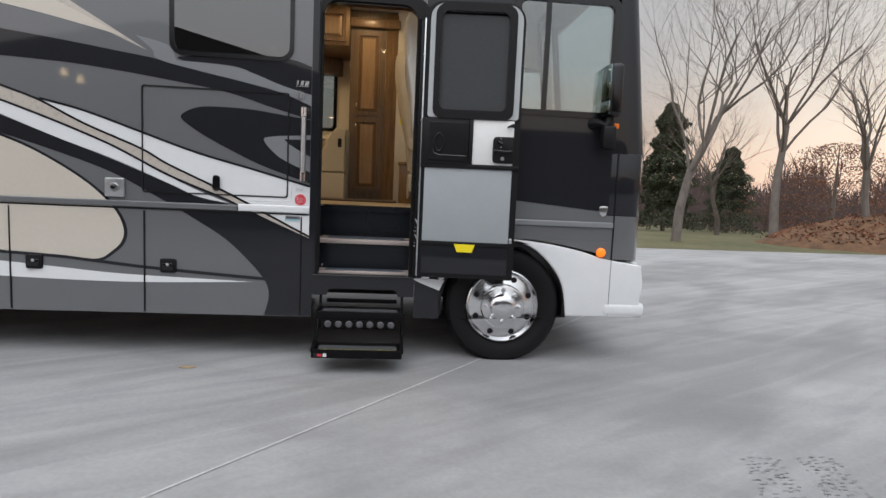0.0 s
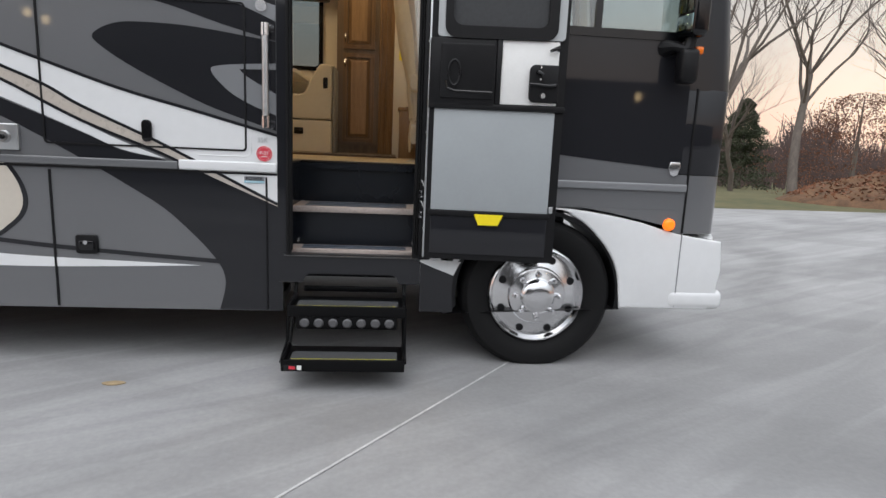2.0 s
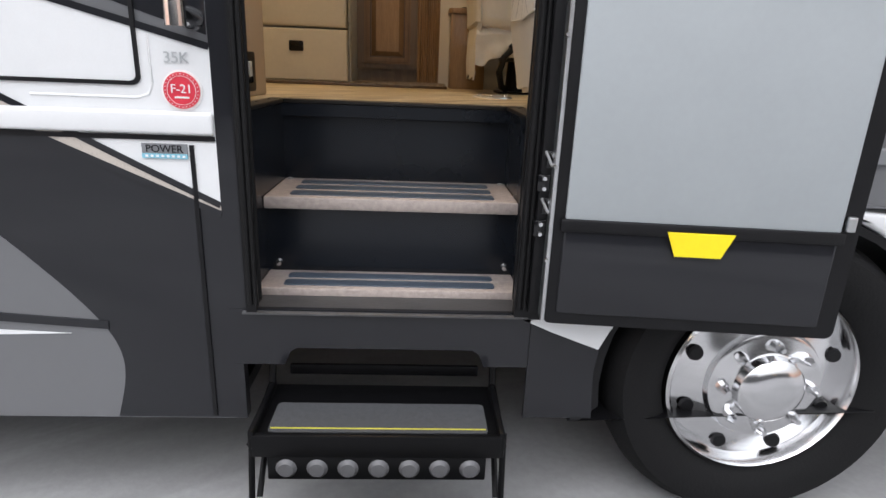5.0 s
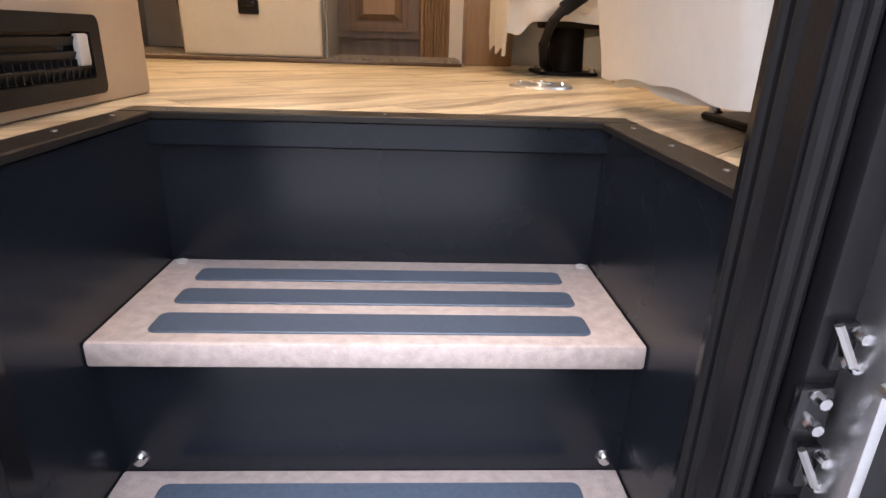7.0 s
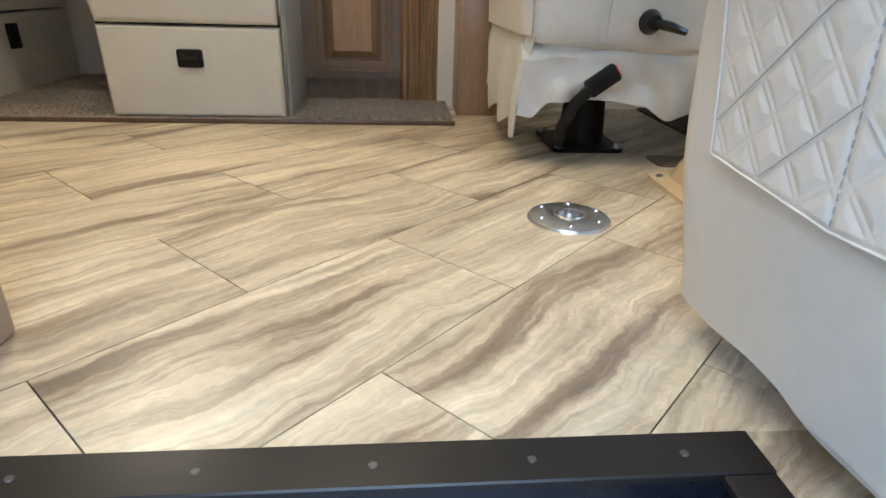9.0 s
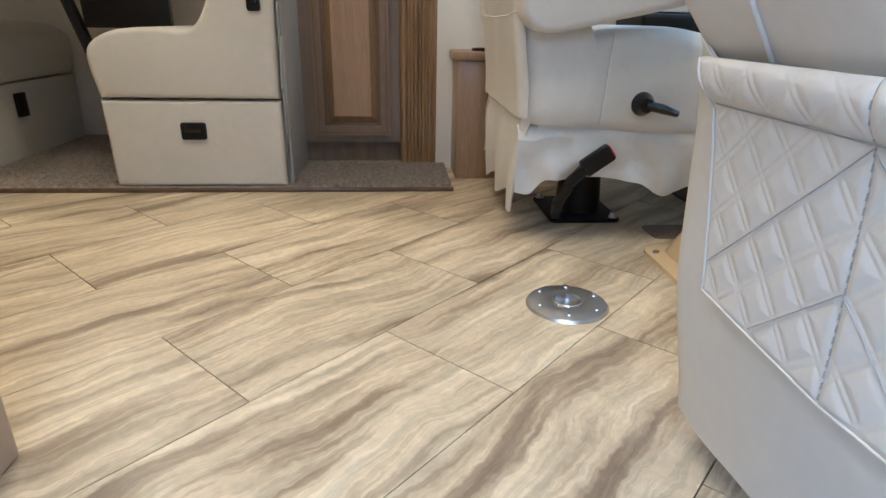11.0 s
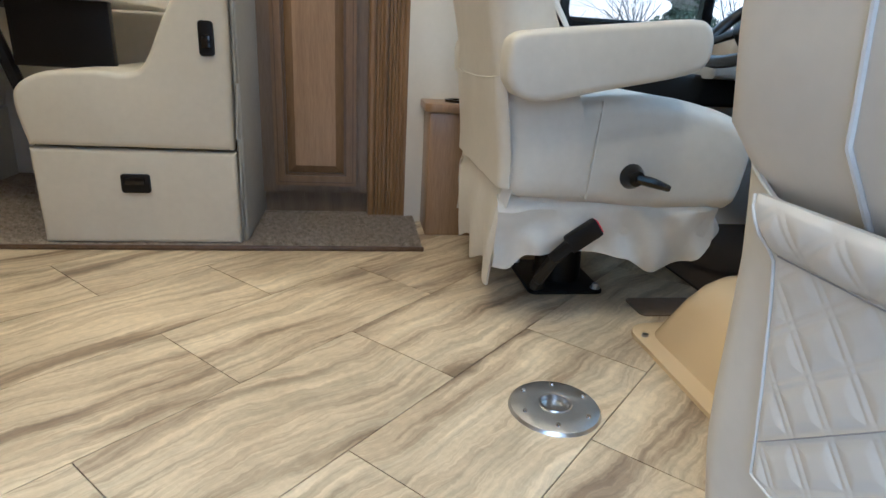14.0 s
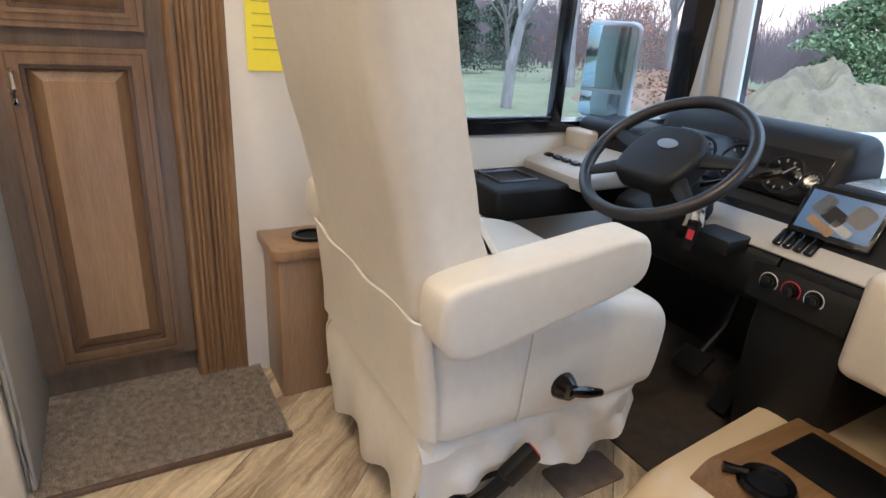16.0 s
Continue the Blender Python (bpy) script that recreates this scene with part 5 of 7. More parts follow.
# ---- tall cabinet, pilaster, upper cabinets ----
tc_ = thing("tall_cabinet", "tall oak cabinet with raised-panel doors and fluted pilaster", "cabinet")
part("cabinet_body", box(-0.535, -0.005, 6.64, 7.2, DECK + 0.10, TOP - 0.02), "wood_gray", tc_)
part("plinth", box(-0.53, -0.15, 6.68, 7.1, DECK + 0.015, DECK + 0.10), "wood_gray", tc_)
part("pilaster_backing", box(-0.15, -0.005, 6.63, 6.66, DECK + 0.016, TOP - 0.02, 0.003), "wood_gray", tc_)


def panel_door(x0, x1, z0, z1, y, parent, handle):
    d = part("door", ring(rounded(x0, x1, z0, z1, 0.004, 2), rounded(x0 + 0.034, x1 - 0.034, z0 + 0.036, z1 - 0.036, 0.001, 2), y - 0.020, y), "wood", parent, "raised-panel oak door")
    part("outer_bead", ring(rounded(x0 + 0.010, x1 - 0.010, z0 + 0.010, z1 - 0.010, 0.001, 2), rounded(x0 + 0.0135, x1 - 0.0135, z0 + 0.0135, z1 - 0.0135, 0.001, 2), y - 0.0212, y - 0.018), "wood_dark", d)
    part("inner_bead", ring(rounded(x0 + 0.026, x1 - 0.026, z0 + 0.028, z1 - 0.028, 0.001, 2), rounded(x0 + 0.0345, x1 - 0.0345, z0 + 0.0365, z1 - 0.0365, 0.001, 2), y - 0.024, y - 0.016, ), "wood", d)
    part("glaze_bead", ring(rounded(x0 + 0.030, x1 - 0.030, z0 + 0.032, z1 - 0.032, 0.001, 2), rounded(x0 + 0.044, x1 - 0.044, z0 + 0.046, z1 - 0.046, 0.001, 2), y - 0.017, y - 0.002), "wood_dark", d)
    g = bmesh.new()
    rows = []
    for i, yy in ((0.040, -0.003), (0.046, -0.005), (0.072, -0.017)):
        rows.append([g.verts.new((a, y + yy, b)) for a, b in ((x0 + i, z0 + i), (x1 - i, z0 + i), (x1 - i, z1 - i), (x0 + i, z1 - i))])
    for a, b in zip(rows, rows[1:]):
        for i in range(4):
            g.faces.new((a[i], a[(i + 1) % 4], b[(i + 1) % 4], b[i]))
    part("panel_bevel", g, "wood", d, "darker glazed bevel", False)
    part("raised_panel", box(x0 + 0.0715, x1 - 0.0715, y - 0.0172, y - 0.006, z0 + 0.0715, z1 - 0.0715, 0.001, 1), "wood_lite", d)
    part("handle", tube([(handle[0], y - 0.02, handle[1] - 0.035), (handle[0], y - 0.045, handle[1] - 0.03), (handle[0], y - 0.05, handle[1]), (handle[0], y - 0.045, handle[1] + 0.03), (handle[0], y - 0.02, handle[1] + 0.035)], [0.008, 0.006, 0.009, 0.006, 0.008], 8), "chrome", d, "bright curved handle")


panel_door(-0.475, -0.19, 1.24, 2.036, 6.64, tc_, (-0.455, 1.95))
panel_door(-0.475, -0.19, 2.075, 2.98, 6.64, tc_, (-0.455, 2.17))
for x, r in ((-0.136, 0.0125), (-0.116, 0.006), (-0.104, 0.006), (-0.090, 0.0095), (-0.073, 0.006), (-0.061, 0.006), (-0.049, 0.006), (-0.035, 0.0095), (-0.018, 0.0125)):
    part("flute", tube([(x, 6.630, DECK + 0.018), (x, 6.630, TOP - 0.04)], r, 10), "wood_flute", tc_, "fluted moulding")
part("cornice", box(-0.56, 0.01, 6.58, 6.66, 3.02, 3.12, 0.015, 3), "wood", tc_, "moulded oak cornice")
oc = thing("overhead_cabinet", "oak overhead cabinets above the dinette window", "cabinet")
part("cabinet_body", box(-2.9, -0.54, 6.45, 7.2, 2.78, TOP - 0.02, 0.004), "wood", oc)
for x in (-2.1, -1.58, -1.06):
    panel_door(x, x + 0.49, 2.82, 3.14, 6.45, oc, (x + 0.25, 2.87))
va = thing("window_valance", "dark padded valance over the dinette window", "valance")
part("box", box(-2.05, -0.66, 7.05, 7.2, 2.58, 2.78, 0.02), "wood_dark", va)

# ---- cup holder cabinet behind the driver's seat ----
cu = thing("cupholder_cabinet", "slim light-oak cabinet with a black cup holder on top", "cabinet")
part("cabinet_body", box(0.05, 0.26, 6.45, FAR_IN, DECK, 1.535, 0.006), "wood_lite", cu)
part("top", slab(rounded(0.035, 0.275, 6.435, FAR_IN, (0.03, 0.03, 0, 0)), 1.535, 1.565, 0.006, 2, "xy"), "wood_lite", cu)
part("cup_holder", moved(ring([(0.052 * math.cos(i * math.pi / 16), 0.045 * math.sin(i * math.pi / 16)) for i in range(32)], [(0.042 * math.cos(i * math.pi / 16), 0.036 * math.sin(i * math.pi / 16)) for i in range(32)], 1.55, 1.574, "xy"), pose(0.16, 6.525, 0)), "black_gloss", cu, "black cup holder ring")
part("cup_floor", moved(rod((0, 0, 1.560), (0, 0, 1.567), 0.042, None, 24), pose(0.16, 6.525, 0)), "black", cu)
nt_ = thing("notice", "yellow printed notice taped to the wall", "notice", bm=box(0.035, 0.25, FAR_IN - 0.004, FAR_IN - 0.001, 1.995, 2.30), material="paper")
for i in range(9):
    part("text_line", box(0.05, 0.235 - 0.03 * (i % 3), FAR_IN - 0.0055, FAR_IN - 0.004, 2.27 - i * 0.028, 2.2725 - i * 0.028), "yellow_dim", nt_)

# ---- table pedestal socket in the floor ----
fl = thing("floor_socket", "round aluminium table-leg socket screwed to the floor", "floor socket")
part("flange", moved(spun([(0.026, 0.009), (0.032, 0.011), (0.07, 0.010), (0.083, 0.006), (0.087, 0.0), (0.026, 0.0)], 48, "Z"), pose(0.186, 5.412, DECK)), "alu", fl)
part("socket_hole", moved(spun([(0, 0.0015), (0.0245, 0.002), (0.0262, 0.0125), (0.030, 0.0135), (0.032, 0.011), (0.030, 0.0)], 40, "Z"), pose(0.186, 5.412, DECK)), "steel", fl)
for i in range(6):
    a = i * math.pi / 3 + 0.3
    part("screw", rod((0.186 + 0.066 * math.cos(a), 5.412 + 0.066 * math.sin(a), DECK + 0.006), (0.186 + 0.066 * math.cos(a), 5.412 + 0.066 * math.sin(a), DECK + 0.013), 0.007, 0.004, 10), "chrome", fl)


# ---- captain's seats ----
def shell(bm, thick):
    """Gives a sheet its thickness, with its seams welded."""
    bmesh.ops.recalc_face_normals(bm, faces=bm.faces)
    bmesh.ops.solidify(bm, geom=bm.faces[:], thickness=thick)
    return bm


def pocket_x(z):
    """How far behind the seat the slung pocket hangs at a height."""
    for (z0, a), (z1, b) in zip(POCKET, POCKET[1:]):
        if z <= z1:
            return a + (b - a) * (z - z0) / (z1 - z0)
    return POCKET[-1][1]


POCKET = ((0.0, -0.251), (0.08, -0.258), (0.20, -0.282), (0.27, -0.293), (0.34, -0.296), (0.45, -0.304), (0.56, -0.320), (0.7, -0.335))


def captain_seat(name, label, where, low):
    """Upholstered captain's seat facing +x: pedestal, cushion, reclined back in a loose cover, armrests, skirt in folds; low: the hem of the cover's rear flap."""
    s = thing(name, label, "seat", "captain's seats in the cab")
    hw = 0.265

    def sp(n_, bm, material, lab="", parent=None):
        return part(n_, moved(bm, where), material, parent or s, lab)
    sp("base_plate", slab(rounded(-0.115, 0.10, -0.125, 0.125, 0.02), 0.0, 0.012, 0.003, 1, "xy"), "black", "black pedestal plate bolted to the floor")
    for x in (-0.095, 0.08):
        for y in (-0.105, 0.105):
            sp("bolt", join(rod((x, y, 0.010), (x, y, 0.015), 0.014, None, 12), rod((x, y, 0.014), (x, y, 0.026), 0.010, 0.009, 6)), "steel")
    sp("pedestal", join(rod((0, 0, 0.01), (0, 0, 0.24), 0.07, 0.055, 20), box(-0.10, 0.12, -0.09, 0.09, 0.16, 0.26, 0.01)), "black")
    cushion = smooth_line([(-0.225, 0.31), (-0.225, 0.31), (-0.232, 0.44), (-0.12, 0.53), (0.06, 0.552), (0.20, 0.535), (0.30, 0.505), (0.345, 0.46), (0.348, 0.39), (0.335, 0.315), (0.31, 0.29), (0.31, 0.29), (0.1, 0.285)], True, 4)
    sp("seat_pan", box(-0.215, 0.29, -0.262, 0.262, 0.20, 0.33, 0.02), "cloth")
    sp("cushion", slab(cushion, -hw - 0.02, hw + 0.02, 0.042, 5), "cloth", "cream vinyl seat cushion")
    back = smooth_line([(-0.12, 0.33), (-0.205, 0.36), (-0.235, 0.44), (-0.265, 0.56), (-0.292, 0.72), (-0.328, 0.87), (-0.354, 0.98), (-0.380, 1.10), (-0.410, 1.33), (-0.402, 1.46), (-0.365, 1.51), (-0.315, 1.48), (-0.285, 1.32), (-0.275, 1.08), (-0.250, 0.99), (-0.232, 0.91), (-0.245, 0.84), (-0.205, 0.80), (-0.135, 0.68), (-0.09, 0.56), (-0.06, 0.44)], True, 4)
    sp("backrest", slab(back, -hw, hw, 0.055, 6), "cloth", "tall reclined cream backrest")
    sp("wing", slab(smooth_line([(-0.255, 0.86), (-0.20, 0.78), (-0.13, 0.67), (-0.10, 0.60), (-0.16, 0.62), (-0.25, 0.74)], True, 4), -hw - 0.012, -hw + 0.06, 0.02, 4), "cloth", "padded side wing")
    # loose cover over the back: it wraps the sides, and the driver's ends above a separate flap
    split = name == "driver_seat"
    table = [(1.49, -0.40, 0.262), (1.45, -0.420, 0.268), (1.40, -0.430, 0.270), (1.30, -0.426, 0.272), (1.20, -0.412, 0.273), (1.12, -0.400, 0.274), (1.05, -0.386, 0.274), (0.98, -0.374, 0.275), (0.87, -0.350, 0.277), (0.80, -0.330, 0.279), (0.72, -0.312, 0.282), (0.65, -0.298, 0.284), (0.58, -0.287, 0.287), (0.52, -0.278, 0.290), (0.46, -0.270, 0.292), (0.40, -0.266, 0.294), (0.36, -0.264, 0.293)]
    if not split:
        table = [(z, *next((x, h) for z0, x, h in ((1.2, xr, hh), (0.85, xr - 0.022, 0.292), (0.75, -0.362, 0.299), (0.68, -0.354, 0.302), (0.60, -0.348, 0.303), (0.55, -0.340, 0.302), (0.50, -0.300, 0.294), (0.0, xr, hh)) if z >= z0)) for z, xr, hh in table]
    table += [(0.335, -0.262, 0.290), (0.318, -0.252, 0.280), (0.312, -0.235, 0.262)] if split else [(0.32, -0.258, 0.292), (0.24, -0.253, 0.288), (0.16, -0.250, 0.280), (low + 0.05, -0.248, 0.272), (low, -0.244, 0.266)]
    g = bmesh.new()
    rows = []
    for z, xr, h in table:
        xf = xr + 0.13 if z > 0.7 else xr + 0.13 + min(1, (0.7 - z) / 0.17) * 0.05
        if z < 0.33 and not split:
            xf = xr + 0.07
        r = 0.055 if split or z < 0.5 else 0.036
        run = [(xf + (xr + r - xf) * k / 6, -h) for k in range(7)]
        run += [(xr + r - r * math.sin(k * math.pi / 16), -h + r - r * math.cos(k * math.pi / 16)) for k in range(1, 9)]
        run += [(xr, (-h + r) * (1 - 2 * k / 18)) for k in range(1, 18)]
        run += [(x, -y) for x, y in reversed(run[:15])]
        rows.append([])
        for i, (x, y) in enumerate(run):
            v = Vector((x + 0.18, y, 0)).normalized() * (0.010 * noise.noise(Vector((x * 7 + 3, y * 6, z * 4))) + (0.010 * math.sin(y * 24 + 1) * max(0, (0.3 - z) / 0.25) if not split else 0))
            rows[-1].append(g.verts.new((x + v.x, y + v.y, z + (0.006 * math.sin(y * 21) if z < 0.2 else 0))))
    for a, b in zip(rows, rows[1:]):
        for i in range(len(a) - 1):
            g.faces.new((a[i], a[i + 1], b[i + 1], b[i]))
    sp("back_cover", shell(g, 0.006), "cloth_fold" if split else "cloth", "loose vinyl cover over the back")
    if split:
        g = bmesh.new()
        rows = []
        for k in range(9):
            q = k / 8
            near = -0.282 + 0.075 * q ** 1.5
            rows.append([g.verts.new((-0.252 - 0.012 * math.sin(q * 3) - 0.010 * q * math.sin(i * 0.55 + 0.6) + (0.02 * (1 - q) if i == 0 else 0), near + (0.275 - near) * i / 30, 0.345 - (0.265 + 0.018 * math.sin(i * 0.5 + 1)) * q)) for i in range(31)])
        for a, b in zip(rows, rows[1:]):
            for i in range(30):
                g.faces.new((a[i], a[i + 1], b[i + 1], b[i]))
        sp("rear_flap", shell(g, 0.005), "cloth_fold", "loose flap hanging behind the pedestal")
    # slung map pocket whose mouth stands off the back
    g = bmesh.new()
    rows = []
    for k in range(11):
        q = k / 10
        rows.append([])
        for i in range(41):
            f = i / 20 - 1
            ay = abs(f) * (0.300 if split else 0.318)
            top = (0.522 + 0.035 * max(0, (ay - 0.235) / 0.055) ** 1.2 if ay < 0.29 else 0.557 + 0.02 * (ay - 0.29) / 0.055) if not split else 0.578 - 0.012 * (1 - f * f)
            foot = 0.335 if split else low + 0.012
            z = foot + (top - foot) * q + (0.006 * math.sin(ay * 21) * (1 - q) ** 4 if not split else 0)
            x = (-0.268 - 0.10 * max(0, z - 0.40) - 0.006 * q if split else pocket_x(z)) + 0.004 * math.sin(f * 9 + z * 12) * q
            y = ay
            if ay > 0.262:
                a = min(1.0, (ay - 0.262) / 0.045) * math.pi / 2
                x, y = x + 0.028 * (1 - math.cos(a)) + max(0, ay - 0.307) * 1.6, 0.262 + 0.030 * math.sin(a)
            rows[-1].append(g.verts.new((x, math.copysign(y, f), z)))
    for a, b in zip(rows, rows[1:]):
        for i in range(40):
            g.faces.new((a[i], a[i + 1], b[i + 1], b[i]))
    edge = [v.co.copy() for v in rows[-1]]
    pk = sp("back_pocket", shell(g, 0.005), "cloth", "map pocket slung across the back")
    part("pocket_piping", moved(tube(edge, 0.0018, 8), where), "cloth", pk, "rolled pocket edge")
    # wavy skirt round the foot, pulled up in folds
    g = bmesh.new()
    m_ = 150
    hems = [(-0.30, 0.140), (-0.265, 0.138), (-0.225, 0.131), (-0.18, 0.174), (-0.06, 0.178), (0.055, 0.170), (0.14, 0.128), (0.18, 0.136), (0.24, 0.155), (0.31, 0.195), (0.40, 0.195)]
    path = [(-0.262, -0.276), (0.26, -0.276), (0.30, -0.262), (0.315, -0.23), (0.315, 0.23), (0.30, 0.262), (0.26, 0.276), (-0.262, 0.276)]
    seglen = [math.dist(path[i], path[i + 1]) for i in range(len(path) - 1)]
    total = sum(seglen)
    rows = [[] for _ in range(11)]
    for i in range(m_ + 1):
        d = total * i / m_
        for (a, b), ln in zip(zip(path, path[1:]), seglen):
            if d <= ln + 1e-9:
                px, py = a[0] + (b[0] - a[0]) * d / ln, a[1] + (b[1] - a[1]) * d / ln
                break
            d -= ln
        for (x0, h0), (x1, h1) in zip(hems, hems[1:]):
            if x0 <= px <= x1:
                q = (px - x0) / (x1 - x0)
                hem = h0 + (h1 - h0) * q * q * (3 - 2 * q)
                break
        out = Vector((max(0, px - 0.24) * 3, py, 0)).normalized()
        arc = total * i / m_
        for r_ in range(11):
            q = r_ / 10
            gap = 0.006 if px < -0.07 else 0.0
            z = 0.318 - gap + (hem - 0.318 + gap) * q
            fold = 0.013 * math.sin(arc * 27 + 4.5 * q + 0.5) + 0.007 * math.sin(arc * 61 - 5 * q) + 0.005 * math.sin(arc * 14 + 9 * q)
            o = -0.030 * max(0, 1 - q * 7) + fold * min(1, q * 1.6) * (0.55 + 0.45 * q) - 0.006 * q
            rows[r_].append(g.verts.new((px + out.x * o, py + out.y * o, z)))
    for a, b in zip(rows, rows[1:]):
        for i in range(m_):
            g.faces.new((a[i], a[i + 1], b[i + 1], b[i]))
    sp("skirt", shell(g, 0.004), "cloth_fold", "loose cream skirt in folds")
    for sd in (-1, 1):
        arm = smooth_line([(-0.287, 0.585), (-0.286, 0.640), (-0.268, 0.664), (-0.22, 0.674), (-0.05, 0.694), (0.085, 0.709), (0.128, 0.702), (0.146, 0.668), (0.138, 0.622), (0.09, 0.597), (-0.08, 0.560), (-0.20, 0.534), (-0.255, 0.540), (-0.278, 0.560)], True, 4)
        sp("armrest", slab(arm, sd * 0.312 - 0.044, sd * 0.312 + 0.044, 0.016, 5), "cloth", "padded cream armrest")
        sp("arm_hub", rod((-0.20, sd * 0.24, 0.60), (-0.20, sd * 0.28, 0.60), 0.04, None, 16), "cloth")
    sp("cushion_seam", tube([(-0.06, -hw - 0.021, 0.315), (-0.055, -hw - 0.022, 0.42), (-0.05, -hw - 0.020, 0.50), (-0.045, -hw - 0.010, 0.535)], 0.003, 6), "cloth", "corded seam of the cushion side")
    sp("lever", join(moved(spun([(0, -0.03), (0.018, -0.028), (0.026, -0.012), (0.030, 0.0), (0, 0)], 20), pose(0.045, -hw - 0.02, 0.37)), tube([(0.045, -hw - 0.042, 0.37), (0.085, -hw - 0.05, 0.362), (0.125, -hw - 0.05, 0.35)], [0.012, 0.012, 0.008], 8)), "black_gloss", "black recline lever")
    at = where @ pose(-0.065, -0.315, 0.235, 0, -36, 0)
    bk = part("seat_belt_buckle", moved(box(-0.042, 0.042, -0.014, 0.014, -0.023, 0.023, 0.007), at), "black", s, "black belt buckle with red button")
    part("buckle_button", moved(box(0.038, 0.0435, -0.010, 0.010, -0.016, 0.016, 0.001), at), "red", bk)
    part("buckle_strap", moved(tube([(-0.092, -0.315, 0.215), (-0.125, -0.305, 0.175), (-0.14, -0.26, 0.105), (-0.11, -0.15, 0.04), (-0.08, -0.10, 0.02)], 0.016, 8), where), "black", bk)
    return s, sp


driver, sp = captain_seat("driver_seat", "cream vinyl driver's seat on a black pedestal", pose(0.40, 6.055, DECK), 0.06)
passenger, sp = captain_seat("passenger_seat", "cream vinyl passenger seat with quilted pocket on its back", pose(0.475, 4.72, DECK), 0.048)


def quilt_edge(z):
    """Half-width of the quilted panel at a height: slanting at the mouth, drawn in at the foot."""
    if z > 0.476:
        return 0.215 + 0.025 * (z - 0.476) / 0.046
    return 0.190 + 0.025 * max(0, z - 0.25) / 0.226 - 0.17 * max(0.0, (0.25 - z) / 0.10) ** 1.1


def quilt_x(y, z):
    """Surface of the quilt: the pocket's hang, with a rolled fold along its mouth."""
    roll = 0.009 * math.sin(math.pi * min(1, (z - 0.483) / 0.044)) ** 0.6 if 0.483 < z < 0.527 else 0
    return pocket_x(z) - 0.007 - roll


def quilt(sg):
    """Double-stitched diamond padding on one half of the pocket, tapering to its foot."""
    g = bmesh.new()
    nu, nv = 120, 210
    vv = {}
    for i in range(nu + 1):
        for j in range(nv + 1):
            a, b = i / nu, j / nv
            z = 0.264 + 0.012 * (1 - b) * a + b * (0.262 - 0.012 * a * (1 - b))
            y = sg * (0.0006 + a * (quilt_edge(z) - 0.0006))
            puff = 1.0
            for p in ((sg * y * 0.55 + z * 0.64) / 0.036, (-sg * y * 0.62 + z * 0.56) / 0.036):
                d = abs((p % 1) - 0.5) * 0.036
                puff = min(puff, min(1.0, abs(d - 0.0030) / 0.0075) ** 0.6 if d > 0.0012 else 0.45)
            edge = min(a * quilt_edge(z), (1 - a) * quilt_edge(z), (1 - b) * 0.262, b * 0.262)
            puff *= min(1, edge / 0.006)
            vv[i, j] = g.verts.new((quilt_x(y, z) - 0.0021 * puff, y, z))
    for i in range(nu):
        for j in range(nv):
            g.faces.new((vv[i, j], vv[i + 1, j], vv[i + 1, j + 1], vv[i, j + 1]))
    rim = [e for e in g.edges if e.is_boundary]
    ext = bmesh.ops.extrude_edge_only(g, edges=rim)
    bmesh.ops.translate(g, verts=[v for v in ext["geom"] if isinstance(v, bmesh.types.BMVert)], vec=(0.006, 0, 0))
    return g


SEAT = pose(0.475, 4.72, DECK)
for sg in (1, -1):
    qp = sp("quilted_panel", quilt(sg), "cloth", "diamond-quilted pocket front")
    for k in range(23 if sg > 0 else 0):
        z = 0.268 + k * 0.0108
        x = quilt_x(0, z)
        part("stitch", moved(box(x - 0.0012, x + 0.001, -0.0006, 0.0006, z, z + 0.006), SEAT), "seam", qp)
    # gray thread along every other rising line, and along the crease of the fold
    for k in range(4, 10, 2):
        run = []
        for j in range(40):
            y = 0.235 * j / 39
            z = ((k + 0.5) * 0.036 - y * 0.55) / 0.64
            if 0.276 < z < 0.515 and y < quilt_edge(z) - 0.004:
                run.append((quilt_x(y, z) - 0.0022, sg * y, z))
        if len(run) > 3:
            part("stitch_line", moved(tube(run, 0.0006, 5), SEAT), "seam", qp, "gray thread line")
    part("stitch_line", moved(tube([(quilt_x(0, 0.4815) - 0.0025, sg * 0.21 * k / 12, 0.4815) for k in range(13)], 0.0007, 5), SEAT), "seam", qp, "gray thread line")
    part("quilt_piping", moved(tube([(quilt_x(0, z) - 0.0005, sg * (quilt_edge(z) + 0.002), z) for z in (0.525, 0.515, 0.505, 0.495, 0.485, 0.475, 0.44, 0.40, 0.36, 0.32, 0.29, 0.277)] + [(quilt_x(0, 0.264 + 0.012 * k / 8) - 0.0005, sg * 0.19 * k / 8, 0.263 + 0.012 * k / 8) for k in range(8, -1, -1)], 0.0016, 8), SEAT), "cloth", qp, "corded piping")
sp("back_seam", tube([(x - 0.0004, 0.15, z) for z, x in ((0.522, -0.303), (0.540, -0.314), (0.560, -0.326), (0.579, -0.338), (0.608, -0.341), (0.647, -0.346), (0.715, -0.354), (0.793, -0.363), (0.861, -0.374), (0.967, -0.397), (1.103, -0.418))], 0.0028, 8), "cloth", "corded seam down the back")

